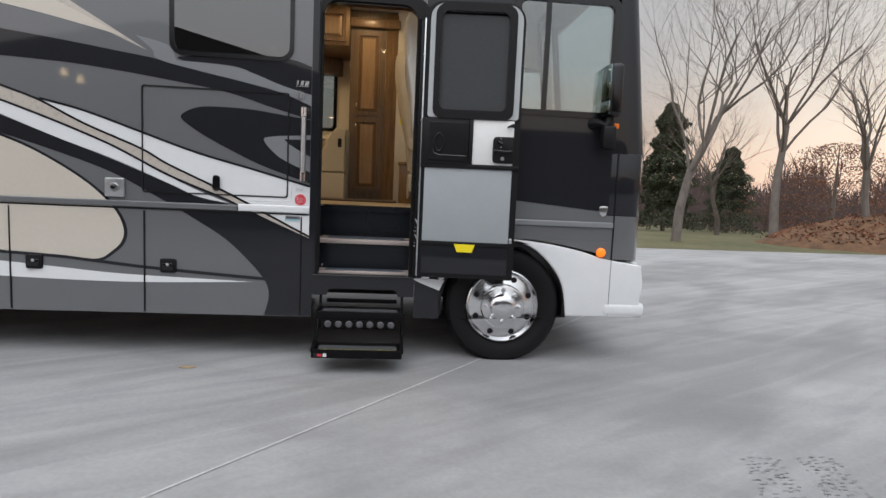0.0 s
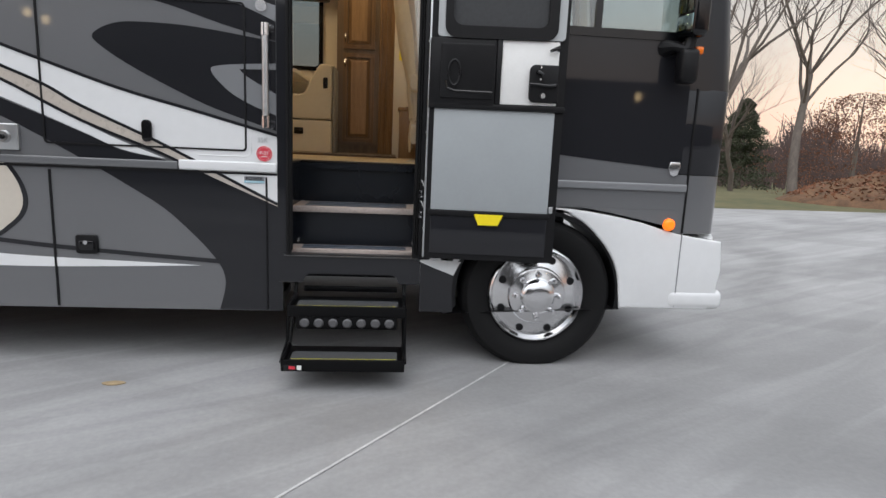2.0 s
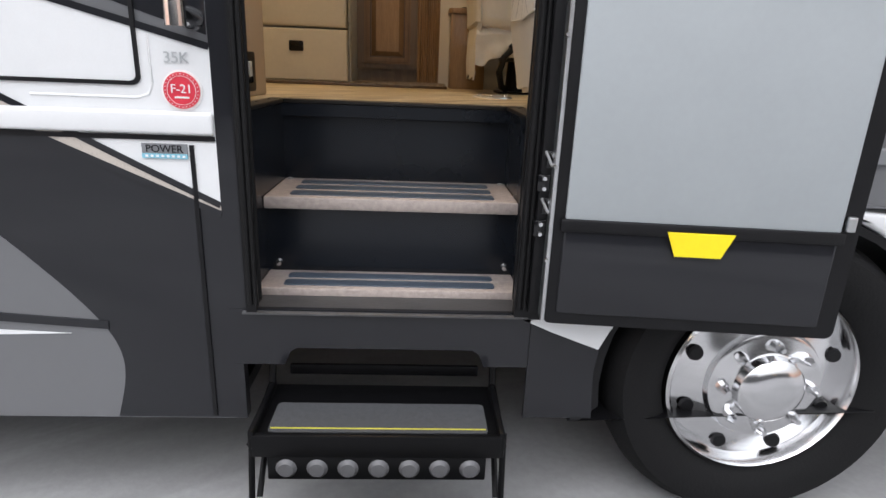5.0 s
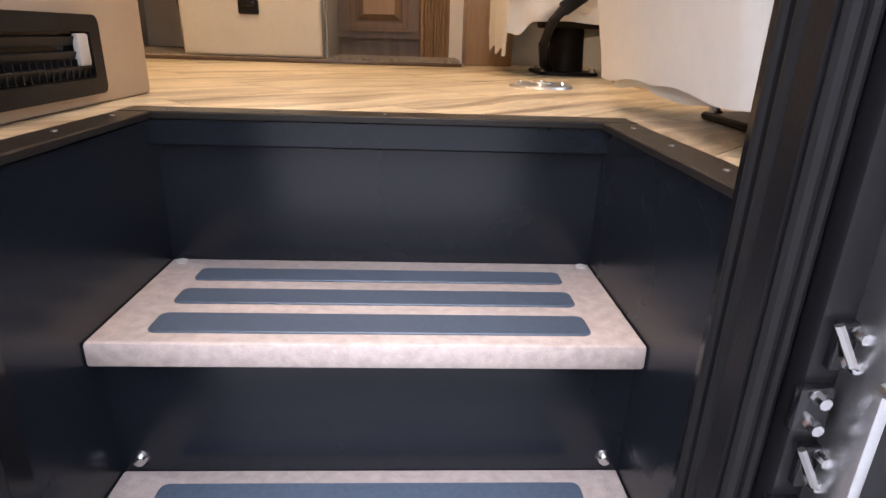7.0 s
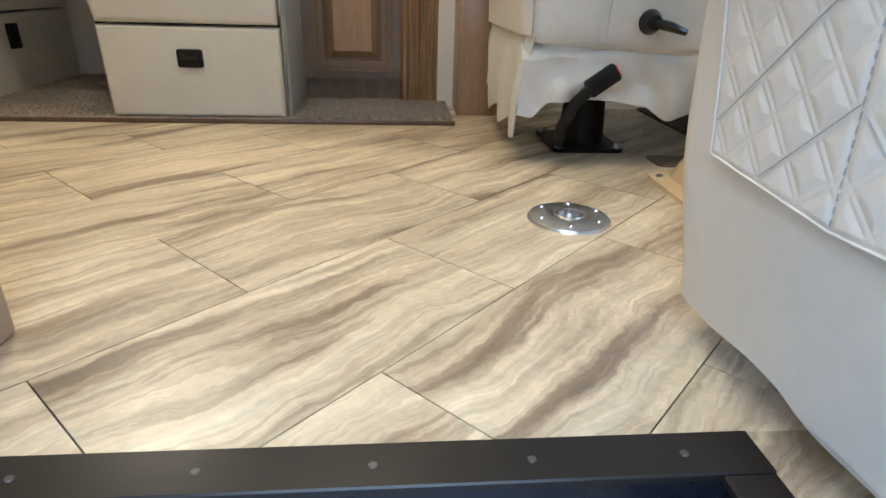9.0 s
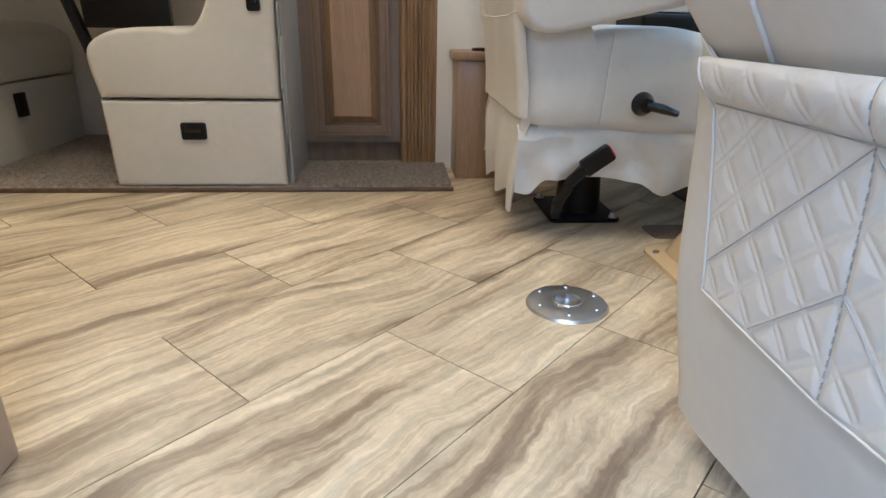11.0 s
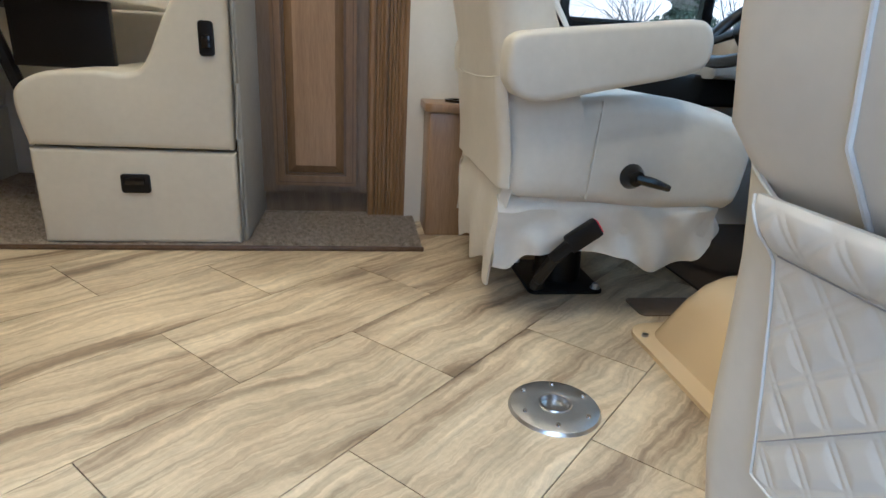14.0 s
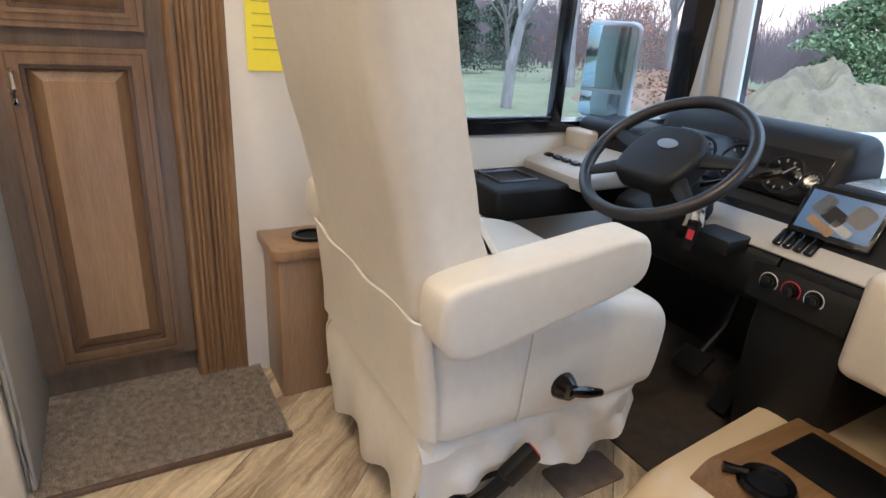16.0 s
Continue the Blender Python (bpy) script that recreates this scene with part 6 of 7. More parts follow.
# ---- engine cover between the seats ----
dg = thing("engine_cover", "beige moulded engine cover with an oak console on top", "engine cover")
g = bmesh.new()
rows = []
for z, back, left, r in ((0.0, 0.470, 5.735, 0.06), (0.010, 0.470, 5.735, 0.06), (0.014, 0.482, 5.722, 0.06), (0.018, 0.505, 5.700, 0.07), (0.06, 0.520, 5.690, 0.08), (0.11, 0.545, 5.680, 0.09), (0.140, 0.565, 5.672, 0.10), (0.158, 0.595, 5.662, 0.10), (0.166, 0.635, 5.640, 0.10), (0.168, 0.69, 5.61, 0.09)):
    o = rounded(back, 1.42, 5.36 - (left - 5.36), left, (r, 0.02, 0.02, r), 6)
    lift = 0.02 if z > 0.1 else 0
    rows.append([g.verts.new((a, b + (0.085 * max(0, a - 0.55) if b > 5.36 else 0), DECK + z + lift * 0.5 * min(1, max(0, (a - 0.5) / 0.5)))) for a, b in o])
for a, b in zip(rows, rows[1:]):
    for i in range(len(a)):
        j = (i + 1) % len(a)
        g.faces.new((a[i], a[j], b[j], b[i]))
g.faces.new(rows[-1])
part("cover_shell", g, "doghouse", dg)
for x, y in ((0.488, 5.66), (0.486, 5.36), (0.62, 5.716)):
    part("cover_screw", rod((x, y, DECK + 0.012), (x, y, DECK + 0.020), 0.009, 0.007, 10), "steel", dg)
cn = part("console", slab([(0.60, DECK + 0.06), (1.08, DECK + 0.10), (1.08, DECK + 0.205), (0.755, DECK + 0.205), (0.732, DECK + 0.198), (0.625, DECK + 0.125)], 5.18, 5.613, 0.008, 2), "wood_x", dg, "oak console tray")
part("tray_recess", box(0.885, 1.045, 5.36, 5.56, DECK + 0.2055, DECK + 0.209, 0.001), "black", cn, "dark tray liner")
part("cup_ring", moved(spun([(0.036, 0.0), (0.040, 0.008), (0.052, 0.010), (0.058, 0.0)], 32, "Z"), pose(0.787, 5.505, DECK + 0.206)), "black_gloss", cn, "black cup holder")
part("cup_floor", moved(rod((0, 0, 0), (0, 0, 0.003), 0.038, None, 24), pose(0.787, 5.505, DECK + 0.205)), "black", cn)
part("cup_arm", tube([(0.772, 5.540, DECK + 0.212), (0.756, 5.560, DECK + 0.212), (0.742, 5.576, DECK + 0.212)], [0.013, 0.010, 0.012], 10), "black_gloss", cn)
sw = part("switch_plate", moved(box(-0.04, 0.04, -0.018, 0.018, 0, 0.004, 0.002), pose(0.708, 5.475, DECK + 0.150, 0, -60, 0) @ pose(0, 0, 0, 0, 0, 90)), "black_gloss", cn, "small black switch plate")
for i in range(5):
    part("switch_dot", moved(rod((-0.03 + 0.015 * i, 0.004, 0.004), (-0.03 + 0.015 * i, 0.004, 0.008), 0.004, None, 8), pose(0.708, 5.475, DECK + 0.150, 0, -60, 0) @ pose(0, 0, 0, 0, 0, 90)), "chrome", sw)
thing("floor_patch", "brown floor hatch beside the driver's seat", "floor hatch", bm=slab(rounded(0.545, 0.74, 5.79, 5.90, 0.02), DECK, DECK + 0.004, 0.001, 1, "xy"), material="wood_gray")

# ---- driver's footwell, dash, wheel ----
fw = thing("footwell_carpet", "dark brown carpet in the driver's footwell", "carpet", kind="structure", bm=slab(rounded(0.80, 1.70, 5.76, FAR_IN, 0.03), DECK, DECK + 0.006, 0, 1, "xy"), material="foot")
thing("wall_firewall", "dark firewall under the dash", "wall", kind="structure", bm=box(1.52, 1.56, INNER, FAR_IN, DECK, 1.62), material="dash")
ds = thing("dashboard", "black moulded dashboard with gray lower trim, gauges and screen", "dashboard")
part("dash_body", slab(smooth_line([(1.16, 1.50), (1.16, 1.50), (1.06, 1.56), (1.045, 1.66), (1.07, 1.69), (1.07, 1.69), (1.165, 1.838), (1.20, 1.848), (1.20, 1.848), (1.45, 1.842), (1.70, 1.80), (1.70, 1.80), (1.72, 1.50), (1.72, 1.50)], True, 4), INNER + 0.01, 5.745, 0.01, 2), "dash", ds)
part("dash_body", slab(smooth_line([(1.16, 1.50), (1.16, 1.50), (1.06, 1.56), (1.045, 1.66), (1.07, 1.69), (1.07, 1.69), (1.20, 1.755), (1.20, 1.755), (1.70, 1.79), (1.70, 1.79), (1.72, 1.50), (1.72, 1.50)], True, 4), 5.747, 6.28, 0.01, 2), "dash", ds)
part("gauge_hood", slab(smooth_line([(1.16, 1.70), (1.16, 1.70), (1.225, 1.83), (1.26, 1.92), (1.33, 1.952), (1.39, 1.935), (1.425, 1.86), (1.43, 1.70), (1.43, 1.70)], True, 4), 5.75, 6.34, 0.035, 4), "dash", ds, "hooded black gauge binnacle")
part("dash_top", slab(smooth_line([(1.205, 1.846), (1.205, 1.846), (1.22, 1.856), (1.45, 1.850), (1.69, 1.808), (1.69, 1.808), (1.69, 1.79), (1.69, 1.79), (1.45, 1.83), (1.205, 1.838), (1.205, 1.838)], True, 3), INNER + 0.03, 5.735, 0.003, 2), "dash_sky_sheen", ds, "smooth dash top, sky sheen painted in as pale gray")
gp = part("gauge_panel", moved(box(-0.006, 0.0, -0.23, 0.23, -0.065, 0.065, 0.003), pose(1.222, 6.02, 1.835, 0, 28, 0)), "black_gloss", ds, "instrument panel")
for dy, r in ((-0.13, 0.05), (0.0, 0.055), (0.13, 0.05), (-0.205, 0.022)):
    part("gauge", moved(tube([(0, r * math.cos(k * math.pi / 12), r * math.sin(k * math.pi / 12)) for k in range(24)], 0.004, 6, True), pose(1.215, 6.02 + dy, 1.835, 0, 28, 0)), "dash", gp, "round gauge bezel")
    for k in range(9):
        a = radians(-40 + k * 32)
        part("gauge_tick", moved(box(-0.004, 0.0, -0.0015, 0.0015, r * 0.68, r * 0.82), pose(1.214, 6.02 + dy, 1.835, 0, 28, 0) @ pose(0, 0, 0, math.degrees(a))), "dash_gray", gp)
    part("needle", moved(box(-0.005, -0.001, -0.0015, 0.0015, 0.0, r * 0.7), pose(1.213, 6.02 + dy, 1.835, 0, 28, 0) @ pose(0, 0, 0, 40)), "dash_gray", gp)
part("gray_trim", moved(box(-0.005, 0.004, 5.55, 6.12, -0.045, 0.045, 0.004), pose(1.085, 0, 1.712, 0, 52, 0)), "dash_gray", ds, "pale gray trim strip")
for i in range(4):
    part("rocker_switch", moved(box(-0.013, 0.0, -0.0105, 0.0105, -0.026, 0.026, 0.006, 3), pose(1.083, 5.774 - i * 0.025, 1.715, 0, 52, 0)), "black_gloss", ds, "black rocker switch")
sc = part("screen_bezel", moved(box(-0.012, 0.004, -0.105, 0.105, -0.075, 0.075, 0.006), pose(1.120, 5.683, 1.792, 0, 33, 4) @ Matrix.Scale(0.84, 4)), "black_gloss", ds, "backup camera screen")
part("screen_glass", moved(box(-0.0145, -0.011, -0.092, 0.092, -0.058, 0.058, 0.001), pose(1.120, 5.683, 1.792, 0, 33, 4) @ Matrix.Scale(0.84, 4)), "display", sc, "lit screen, pale blue with dark bands")
for i, (y, z, w, h, m_) in enumerate(((-0.05, 0.01, 0.028, 0.03, "lens_dim"), (0.01, -0.005, 0.03, 0.022, "black"), (0.045, 0.02, 0.02, 0.03, "grip"), (0.03, -0.04, 0.04, 0.012, "wood_x"), (-0.02, -0.035, 0.03, 0.012, "paint_light"))):
    part("screen_shape", moved(slab(rounded(-w, w, -h, h, min(w, h) * 0.5, 4), 0, 0.0006, 0, 1, "yz"), pose(1.120, 5.683, 1.792, 0, 33, 4) @ Matrix.Scale(0.84, 4) @ pose(-0.0152, y, z, 25, 0, 0)), m_, sc)
part("heater_panel", moved(box(-0.012, 0.0, 5.56, 5.80, -0.045, 0.045, 0.006), pose(1.046, 0, 1.612, 0, 8, 0)), "dash", ds, "heater control panel")
for i, y in enumerate((5.749, 5.695, 5.642)):
    kb = part("knob", moved(spun([(0, -0.020), (0.013, -0.018), (0.016, 0.0), (0, 0)], 20), pose(1.036, y, 1.621, 0, 0, -90)), "black_gloss", ds, "heater knob with pale ring")
    part("knob_ring", moved(tube([(-0.001, 0.022 * math.cos(k * math.pi / 10), 0.022 * math.sin(k * math.pi / 10)) for k in range(-2, 13)], 0.0012, 5), pose(1.034, y, 1.621)), "white_plastic" if i != 1 else "red", kb)
part("knee_panel", box(0.99, 1.22, 4.60, 5.55, 1.50, 1.74, 0.03, 4), "doghouse_pale", ds, "pale beige knee panel")
part("lower_panel", slab(smooth_line([(1.10, 1.18), (1.10, 1.18), (1.06, 1.40), (1.06, 1.56), (1.06, 1.56), (1.5, 1.56), (1.5, 1.56), (1.5, 1.18), (1.5, 1.18)], True, 3), 5.56, 5.78, 0.01, 2), "dash", ds, "dark lower panel")
# side console along the driver's wall
sc2 = part("side_console", box(0.66, 1.30, 6.36, FAR_IN, 1.60, 1.70, 0.015, 3), "dash", ds, "black side console")
part("switch_pod", slab(smooth_line([(0.93, 1.69), (0.93, 1.69), (0.94, 1.735), (1.05, 1.75), (1.22, 1.80), (1.22, 1.69), (1.22, 1.69)], True, 4), 6.30, FAR_IN - 0.01, 0.015, 3), "dash_gray", ds, "pale switch pod")
for i in range(5):
    part("rocker_switch", moved(box(-0.012, 0.012, -0.016, 0.016, 0.0, 0.012, 0.005, 2), pose(1.0 + 0.0 * i, 6.56 - i * 0.045, 1.742, 0, -10, 0)), "black_gloss", ds, "black rocker switch")
part("tray_rim", tube([(0.72, 6.44, 1.702), (0.86, 6.44, 1.702), (0.86, 6.56, 1.702), (0.72, 6.56, 1.702)], 0.006, 6, True), "black_gloss", ds)
part("corner_vent", box(1.15, 1.36, 6.33, FAR_IN - 0.005, 1.76, 1.87, 0.03, 4), "dash", ds, "black corner air outlet")
part("beige_block", box(1.10, 1.20, 6.50, FAR_IN - 0.006, 1.76, 1.83, 0.012, 3), "doghouse_pale", ds)

stw = thing("steering_wheel", "black four-spoke steering wheel on its column", "steering wheel")
WM = pose(0.918, 6.025, 1.868, 0, 0, 0) @ pose(0, 0, 0, 0, -38, 0)
part("wheel_rim", moved(tube([(0.206 * math.cos(k * math.pi / 36), 0.206 * math.sin(k * math.pi / 36), 0) for k in range(72)], 0.0165, 12, True), WM), "grip_rim", stw, "thick black rim")
part("airbag_hub", moved(slab(smooth_line([(-0.09, -0.085), (-0.10, 0.0), (-0.09, 0.085), (0.0, 0.105), (0.075, 0.07), (0.09, 0.0), (0.075, -0.07), (0.0, -0.105)], True, 5), -0.045, 0.022, 0.018, 4, "xy"), WM), "dash", stw, "moulded hub")
for a in (80, -80, 125, -125):
    c_, s_ = math.cos(radians(a)), math.sin(radians(a))
    part("spoke", moved(join(rod((0.07 * c_, 0.07 * s_, -0.012), (0.20 * c_, 0.20 * s_, -0.004), 0.026, 0.017, 10), bmesh.new()), WM @ Matrix.Diagonal((1, 1, 0.5, 1))), "dash", stw)
part("hub_emblem", moved(slab([(0.016 * math.cos(k * math.pi / 12), 0.03 * math.sin(k * math.pi / 12)) for k in range(24)], 0.021, 0.0245, 0, 1, "xy"), WM @ pose(0.02, 0, 0)), "steel", stw, "oval emblem")
part("column", moved(join(rod((0, 0, -0.04), (0, 0, -0.20), 0.06, 0.075, 16), rod((0, 0, -0.18), (0, 0, -0.45), 0.05, 0.04, 12)), WM), "dash", stw, "column shroud")
part("stalk", tube([(1.0, 5.97, 1.80), (1.05, 5.88, 1.84), (1.085, 5.82, 1.866)], [0.007, 0.008, 0.012], 8), "black_gloss", stw, "black lever on the column")
ky = thing("key_bunch", "bunch of keys with a red fob in the ignition", "keys")
part("ring", tube([(0.955, 5.915 + 0.014 * math.cos(k * math.pi / 8), 1.775 + 0.014 * math.sin(k * math.pi / 8)) for k in range(16)], 0.0025, 6, True), "chrome", ky)
for k, dz in enumerate((0.0, 0.012, -0.006)):
    part("key", moved(box(-0.002, 0.002, -0.008, 0.008, -0.05, 0.0, 0.001), pose(0.953 - 0.006 * k, 5.91 + 0.01 * k, 1.765 + dz, 8 * k - 8, 0, 30 * k)), "chrome", ky)
part("fob", moved(box(-0.006, 0.006, -0.012, 0.012, -0.075, 0.0, 0.004), pose(0.945, 5.915, 1.725, 6, 0, 20)), "black", ky, "black and red fob")
part("fob_badge", moved(box(-0.0075, -0.005, -0.008, 0.008, -0.045, -0.02), pose(0.945, 5.915, 1.725, 6, 0, 20)), "red", ky)
ig = part("ignition_tray", box(0.97, 1.16, 5.83, 5.95, 1.66, 1.70, 0.01), "dash", ds, "black tray beside the column")
pd = thing("brake_pedal", "black rubber brake pedal", "pedal")
part("pad", moved(box(-0.04, 0.04, -0.05, 0.05, -0.006, 0.006, 0.003), pose(1.18, 5.98, 1.23, 0, -40, 0)), "rubber", pd)
part("pedal_arm", tube([(1.19, 5.98, 1.225), (1.30, 5.98, 1.32), (1.36, 5.98, 1.50)], 0.012, 8), "black", pd)
pd2 = thing("accelerator_pedal", "black rubber accelerator pedal hung from the firewall", "pedal")
part("pad", moved(box(-0.08, 0.08, -0.03, 0.03, -0.006, 0.006, 0.003), pose(1.22, 5.86, 1.19, 0, -45, 0)), "rubber", pd2)
part("pedal_arm", tube([(1.25, 5.86, 1.21), (1.34, 5.86, 1.30), (1.38, 5.86, 1.50)], 0.010, 8), "black", pd2)

# ---- driver's sliding window and front corner trim ----
dw = thing("window_driver", "sliding driver's window in a black frame", "window", kind="structure", bm=ring(rounded(0.505, 1.70, 1.812, 2.70, 0.06), rounded(0.537, 1.672, 1.848, 2.668, 0.04), FAR_IN - 0.012, FAR_OUT + 0.004), material="black_gloss")
part("window_post", box(1.038, 1.080, FAR_IN - 0.006, FAR_IN + 0.03, 1.84, 2.67, 0.004), "black_gloss", dw)
part("sash_rail", box(0.535, 1.05, FAR_IN - 0.002, FAR_IN + 0.02, 1.842, 1.866, 0.003), "black_gloss", dw)
pn = part("pane", box(0.53, 1.68, FAR_IN + 0.022, FAR_IN + 0.026, 1.835, 2.68), "glass_far", dw)
pn.visible_shadow = False
g = bmesh.new()
rows = []
for z in (1.60, 2.0, 2.4, 2.8, TOP):
    back = 0.11 * (z - 1.2)
    rows.append([g.verts.new((x - back * f, FAR_OUT - o, z)) for x, o, f in ((1.702, 0.075, 0.0), (1.712, 0.125, 0.2), (1.745, 0.155, 0.7), (1.80, 0.215, 1), (1.85, 0.245, 1), (1.88, 0.235, 1), (1.84, 0.08, 1))])
for a, b in zip(rows, rows[1:]):
    for i in range(len(a)):
        j = (i + 1) % len(a)
        g.faces.new((a[i], a[j], b[j], b[i]))
tr = thing("trim_front_pillar", "cream padded trim of the front corner pillar", "trim", kind="structure", bm=g, material="wall")
for x, o, f in ((1.738, 0.158, 0.7), (1.79, 0.219, 1)):
    part("trim_bead", tube([(x - 0.11 * (z - 1.2) * f, FAR_OUT - o, z) for z in (1.62, 2.2, TOP - 0.02)], 0.009, 8), "dash_gray", tr)

# ---- surroundings: trees, mound, far woods, building ----
def tree(name, label, base, height, spread, seed, lean=0.0, depth=5, r0=0.16):
    """Bare tree: tapered trunk, limbs and fine twigs grown by forking."""
    rnd = random.Random(seed)
    t = thing(name, label, "tree", "bare trees by the yard")
    limbs, twigs = bmesh.new(), bmesh.new()

    def grow(p, d, ln, r, level):
        pts, rs = [p], [r]
        q = p.copy()
        v = d.copy()
        k = 4 if level < 3 else (3 if level < 5 else 2)
        for i in range(k):
            v = (v + Vector((rnd.gauss(0, 0.13), rnd.gauss(0, 0.13), rnd.gauss(0.05, 0.08)))).normalized()
            q = q + v * ln / k
            pts.append(q.copy())
            rs.append(r * (1 - 0.38 * (i + 1) / k))
        g = limbs if level < 3 else twigs
        n_ = (9, 7, 6, 4, 3, 3, 3, 3)[level]
        rings = []
        for i, c in enumerate(pts):
            e = (pts[min(i + 1, k)] - pts[max(i - 1, 0)]).to_track_quat("Z", "Y")
            rings.append([g.verts.new(c + e @ Vector((rs[i] * math.cos(2 * math.pi * j / n_), rs[i] * math.sin(2 * math.pi * j / n_), 0))) for j in range(n_)])
        for a, b in zip(rings, rings[1:]):
            for j in range(n_):
                g.faces.new((a[j], a[(j + 1) % n_], b[(j + 1) % n_], b[j]))
        if level >= depth:
            return
        kids = (7, 5, 4, 4, 4, 4, 3)[level] - (rnd.random() < 0.4) if level else 7
        for c in range(kids):
            f = rnd.uniform(0.35 if level else 0.6, 1.0) if c else 1.0
            i = min(k, max(1, round(f * k)))
            ax = Vector((rnd.gauss(0, 1), rnd.gauss(0, 1), rnd.gauss(0, 0.4)))
            ax = (ax - v * ax.dot(v)).normalized()
            nd = (v * 1.0 + ax * rnd.uniform(0.40, 1.05) * spread).normalized()
            nd = (nd + Vector((0, 0, 0.18))).normalized()
            grow(pts[i], nd, ln * rnd.uniform(0.56, 0.80), rs[i] * rnd.uniform(0.40, 0.54), level + 1)
    grow(Vector(base), Vector((lean, 0, 1)).normalized(), height * 0.36, r0, 0)
    part("trunk", limbs, "bark", t)
    part("crown", twigs, "twig", t, "fine bare twigs", False)
    return t


def conifer(name, label, base, height, width, seed, material="pine", count=9000, taper=0.62):
    rnd = random.Random(seed)
    t = thing(name, label, "tree", "evergreens by the yard")
    part("trunk", rod(base, (base[0], base[1], base[2] + height * 0.95), 0.16, 0.02, 8), "bark", t)
    verts, faces = [], []
    for i in range(count * (3 if material == "leaf" else 4)):
        f = rnd.random() ** 0.75
        z = height * (0.06 + 0.94 * f)
        lobe = 1 + 0.22 * math.sin(f * 41 + seed * 2) + 0.14 * math.sin(f * 13 + seed)
        rad = width * (1 - f) ** taper * lobe * math.sqrt(rnd.uniform(0.15, 1.0))
        a = rnd.uniform(0, 2 * math.pi)
        rad *= 1 + 0.22 * math.sin(3 * a + seed + f * 9) + 0.16 * math.sin(7 * a - f * 31)
        c = Vector((base[0] + rad * math.cos(a), base[1] + rad * math.sin(a), base[2] + z - 0.18 * rad))
        s = rnd.uniform(0.05, 0.115) * height / 7 * (0.9 if material == "leaf" else 1)
        u = Vector((rnd.gauss(0, 1), rnd.gauss(0, 1), rnd.gauss(0.3, 0.8))).normalized() * s * (0.7 if material == "leaf" else 1)
        w = u.cross(Vector((rnd.gauss(0, 1), rnd.gauss(0, 1), rnd.gauss(0, 1)))).normalized() * s * 0.55
        k = len(verts)
        verts += [c - u, c + w, c + u, c - w]
        faces.append((k, k + 1, k + 2, k + 3))
    me = bpy.data.meshes.new("crown")
    me.from_pydata(verts, [], faces)
    me.transform(Matrix.Scale(UNIT, 4))
    me.materials.append(M[material])
    o = new("crown", me)
    o.parent = t
    return t


def lawn(x, y):
    return -0.10 - 0.030 * min(90, max(0, math.hypot(max(0, x - 4), max(0, y)) - 21))


def on(az, d):
    x, y = d * math.sin(radians(az)), d * math.cos(radians(az))
    return (x, y, lawn(x, y))


tree("bare_tree", "tall bare deciduous tree with gray leaning trunk on the lawn", on(27.1, 21.5), 13.5, 0.95, 3, 0.13, 6, 0.17)
tree("bare_tree", "tall bare deciduous tree with gray trunk beside the leaf mound", on(35.0, 32.0), 17, 0.95, 8, 0.07, 6, 0.23)
tree("bare_tree", "bare deciduous tree at the edge of the yard", on(41.5, 27.0), 11, 1.05, 21, -0.05, 6, 0.17)
tree("bare_tree", "slim bare tree behind the lawn", on(30.5, 36.0), 10.5, 0.9, 5, 0.03, 5, 0.14)
tree("bare_tree", "slim bare tree behind the lawn", on(46.0, 40.0), 12, 1.0, 14, 0.0, 5, 0.18)
tree("bare_tree", "bare tree at the wood's edge", on(23.0, 50.0), 12, 1.0, 33, 0.0, 5, 0.2)
conifer("evergreen", "dark green cedar behind the bare trees", on(25.9, 40.0), 8.2, 1.9, 2, "pine", 5200, 0.50)
conifer("evergreen", "small dark cedar on the lawn", on(31.2, 48.0), 6.4, 2.1, 6, "pine", 4200, 0.52)
conifer("evergreen", "dense pine beyond the spoil heap", on(57.5, 36.0), 8.5, 3.4, 9, "pine_lit")
conifer("evergreen", "dense pine beyond the spoil heap", on(64.5, 40.0), 9.0, 4.2, 11, "pine_lit")
conifer("evergreen", "dense pine beyond the spoil heap", on(61.0, 46.0), 9.5, 4.0, 12, "pine_lit")
conifer("russet_oak", "low oak still holding russet leaves", on(39.0, 36.0), 5.2, 4.2, 15, "leaf", 3200, 0.35)


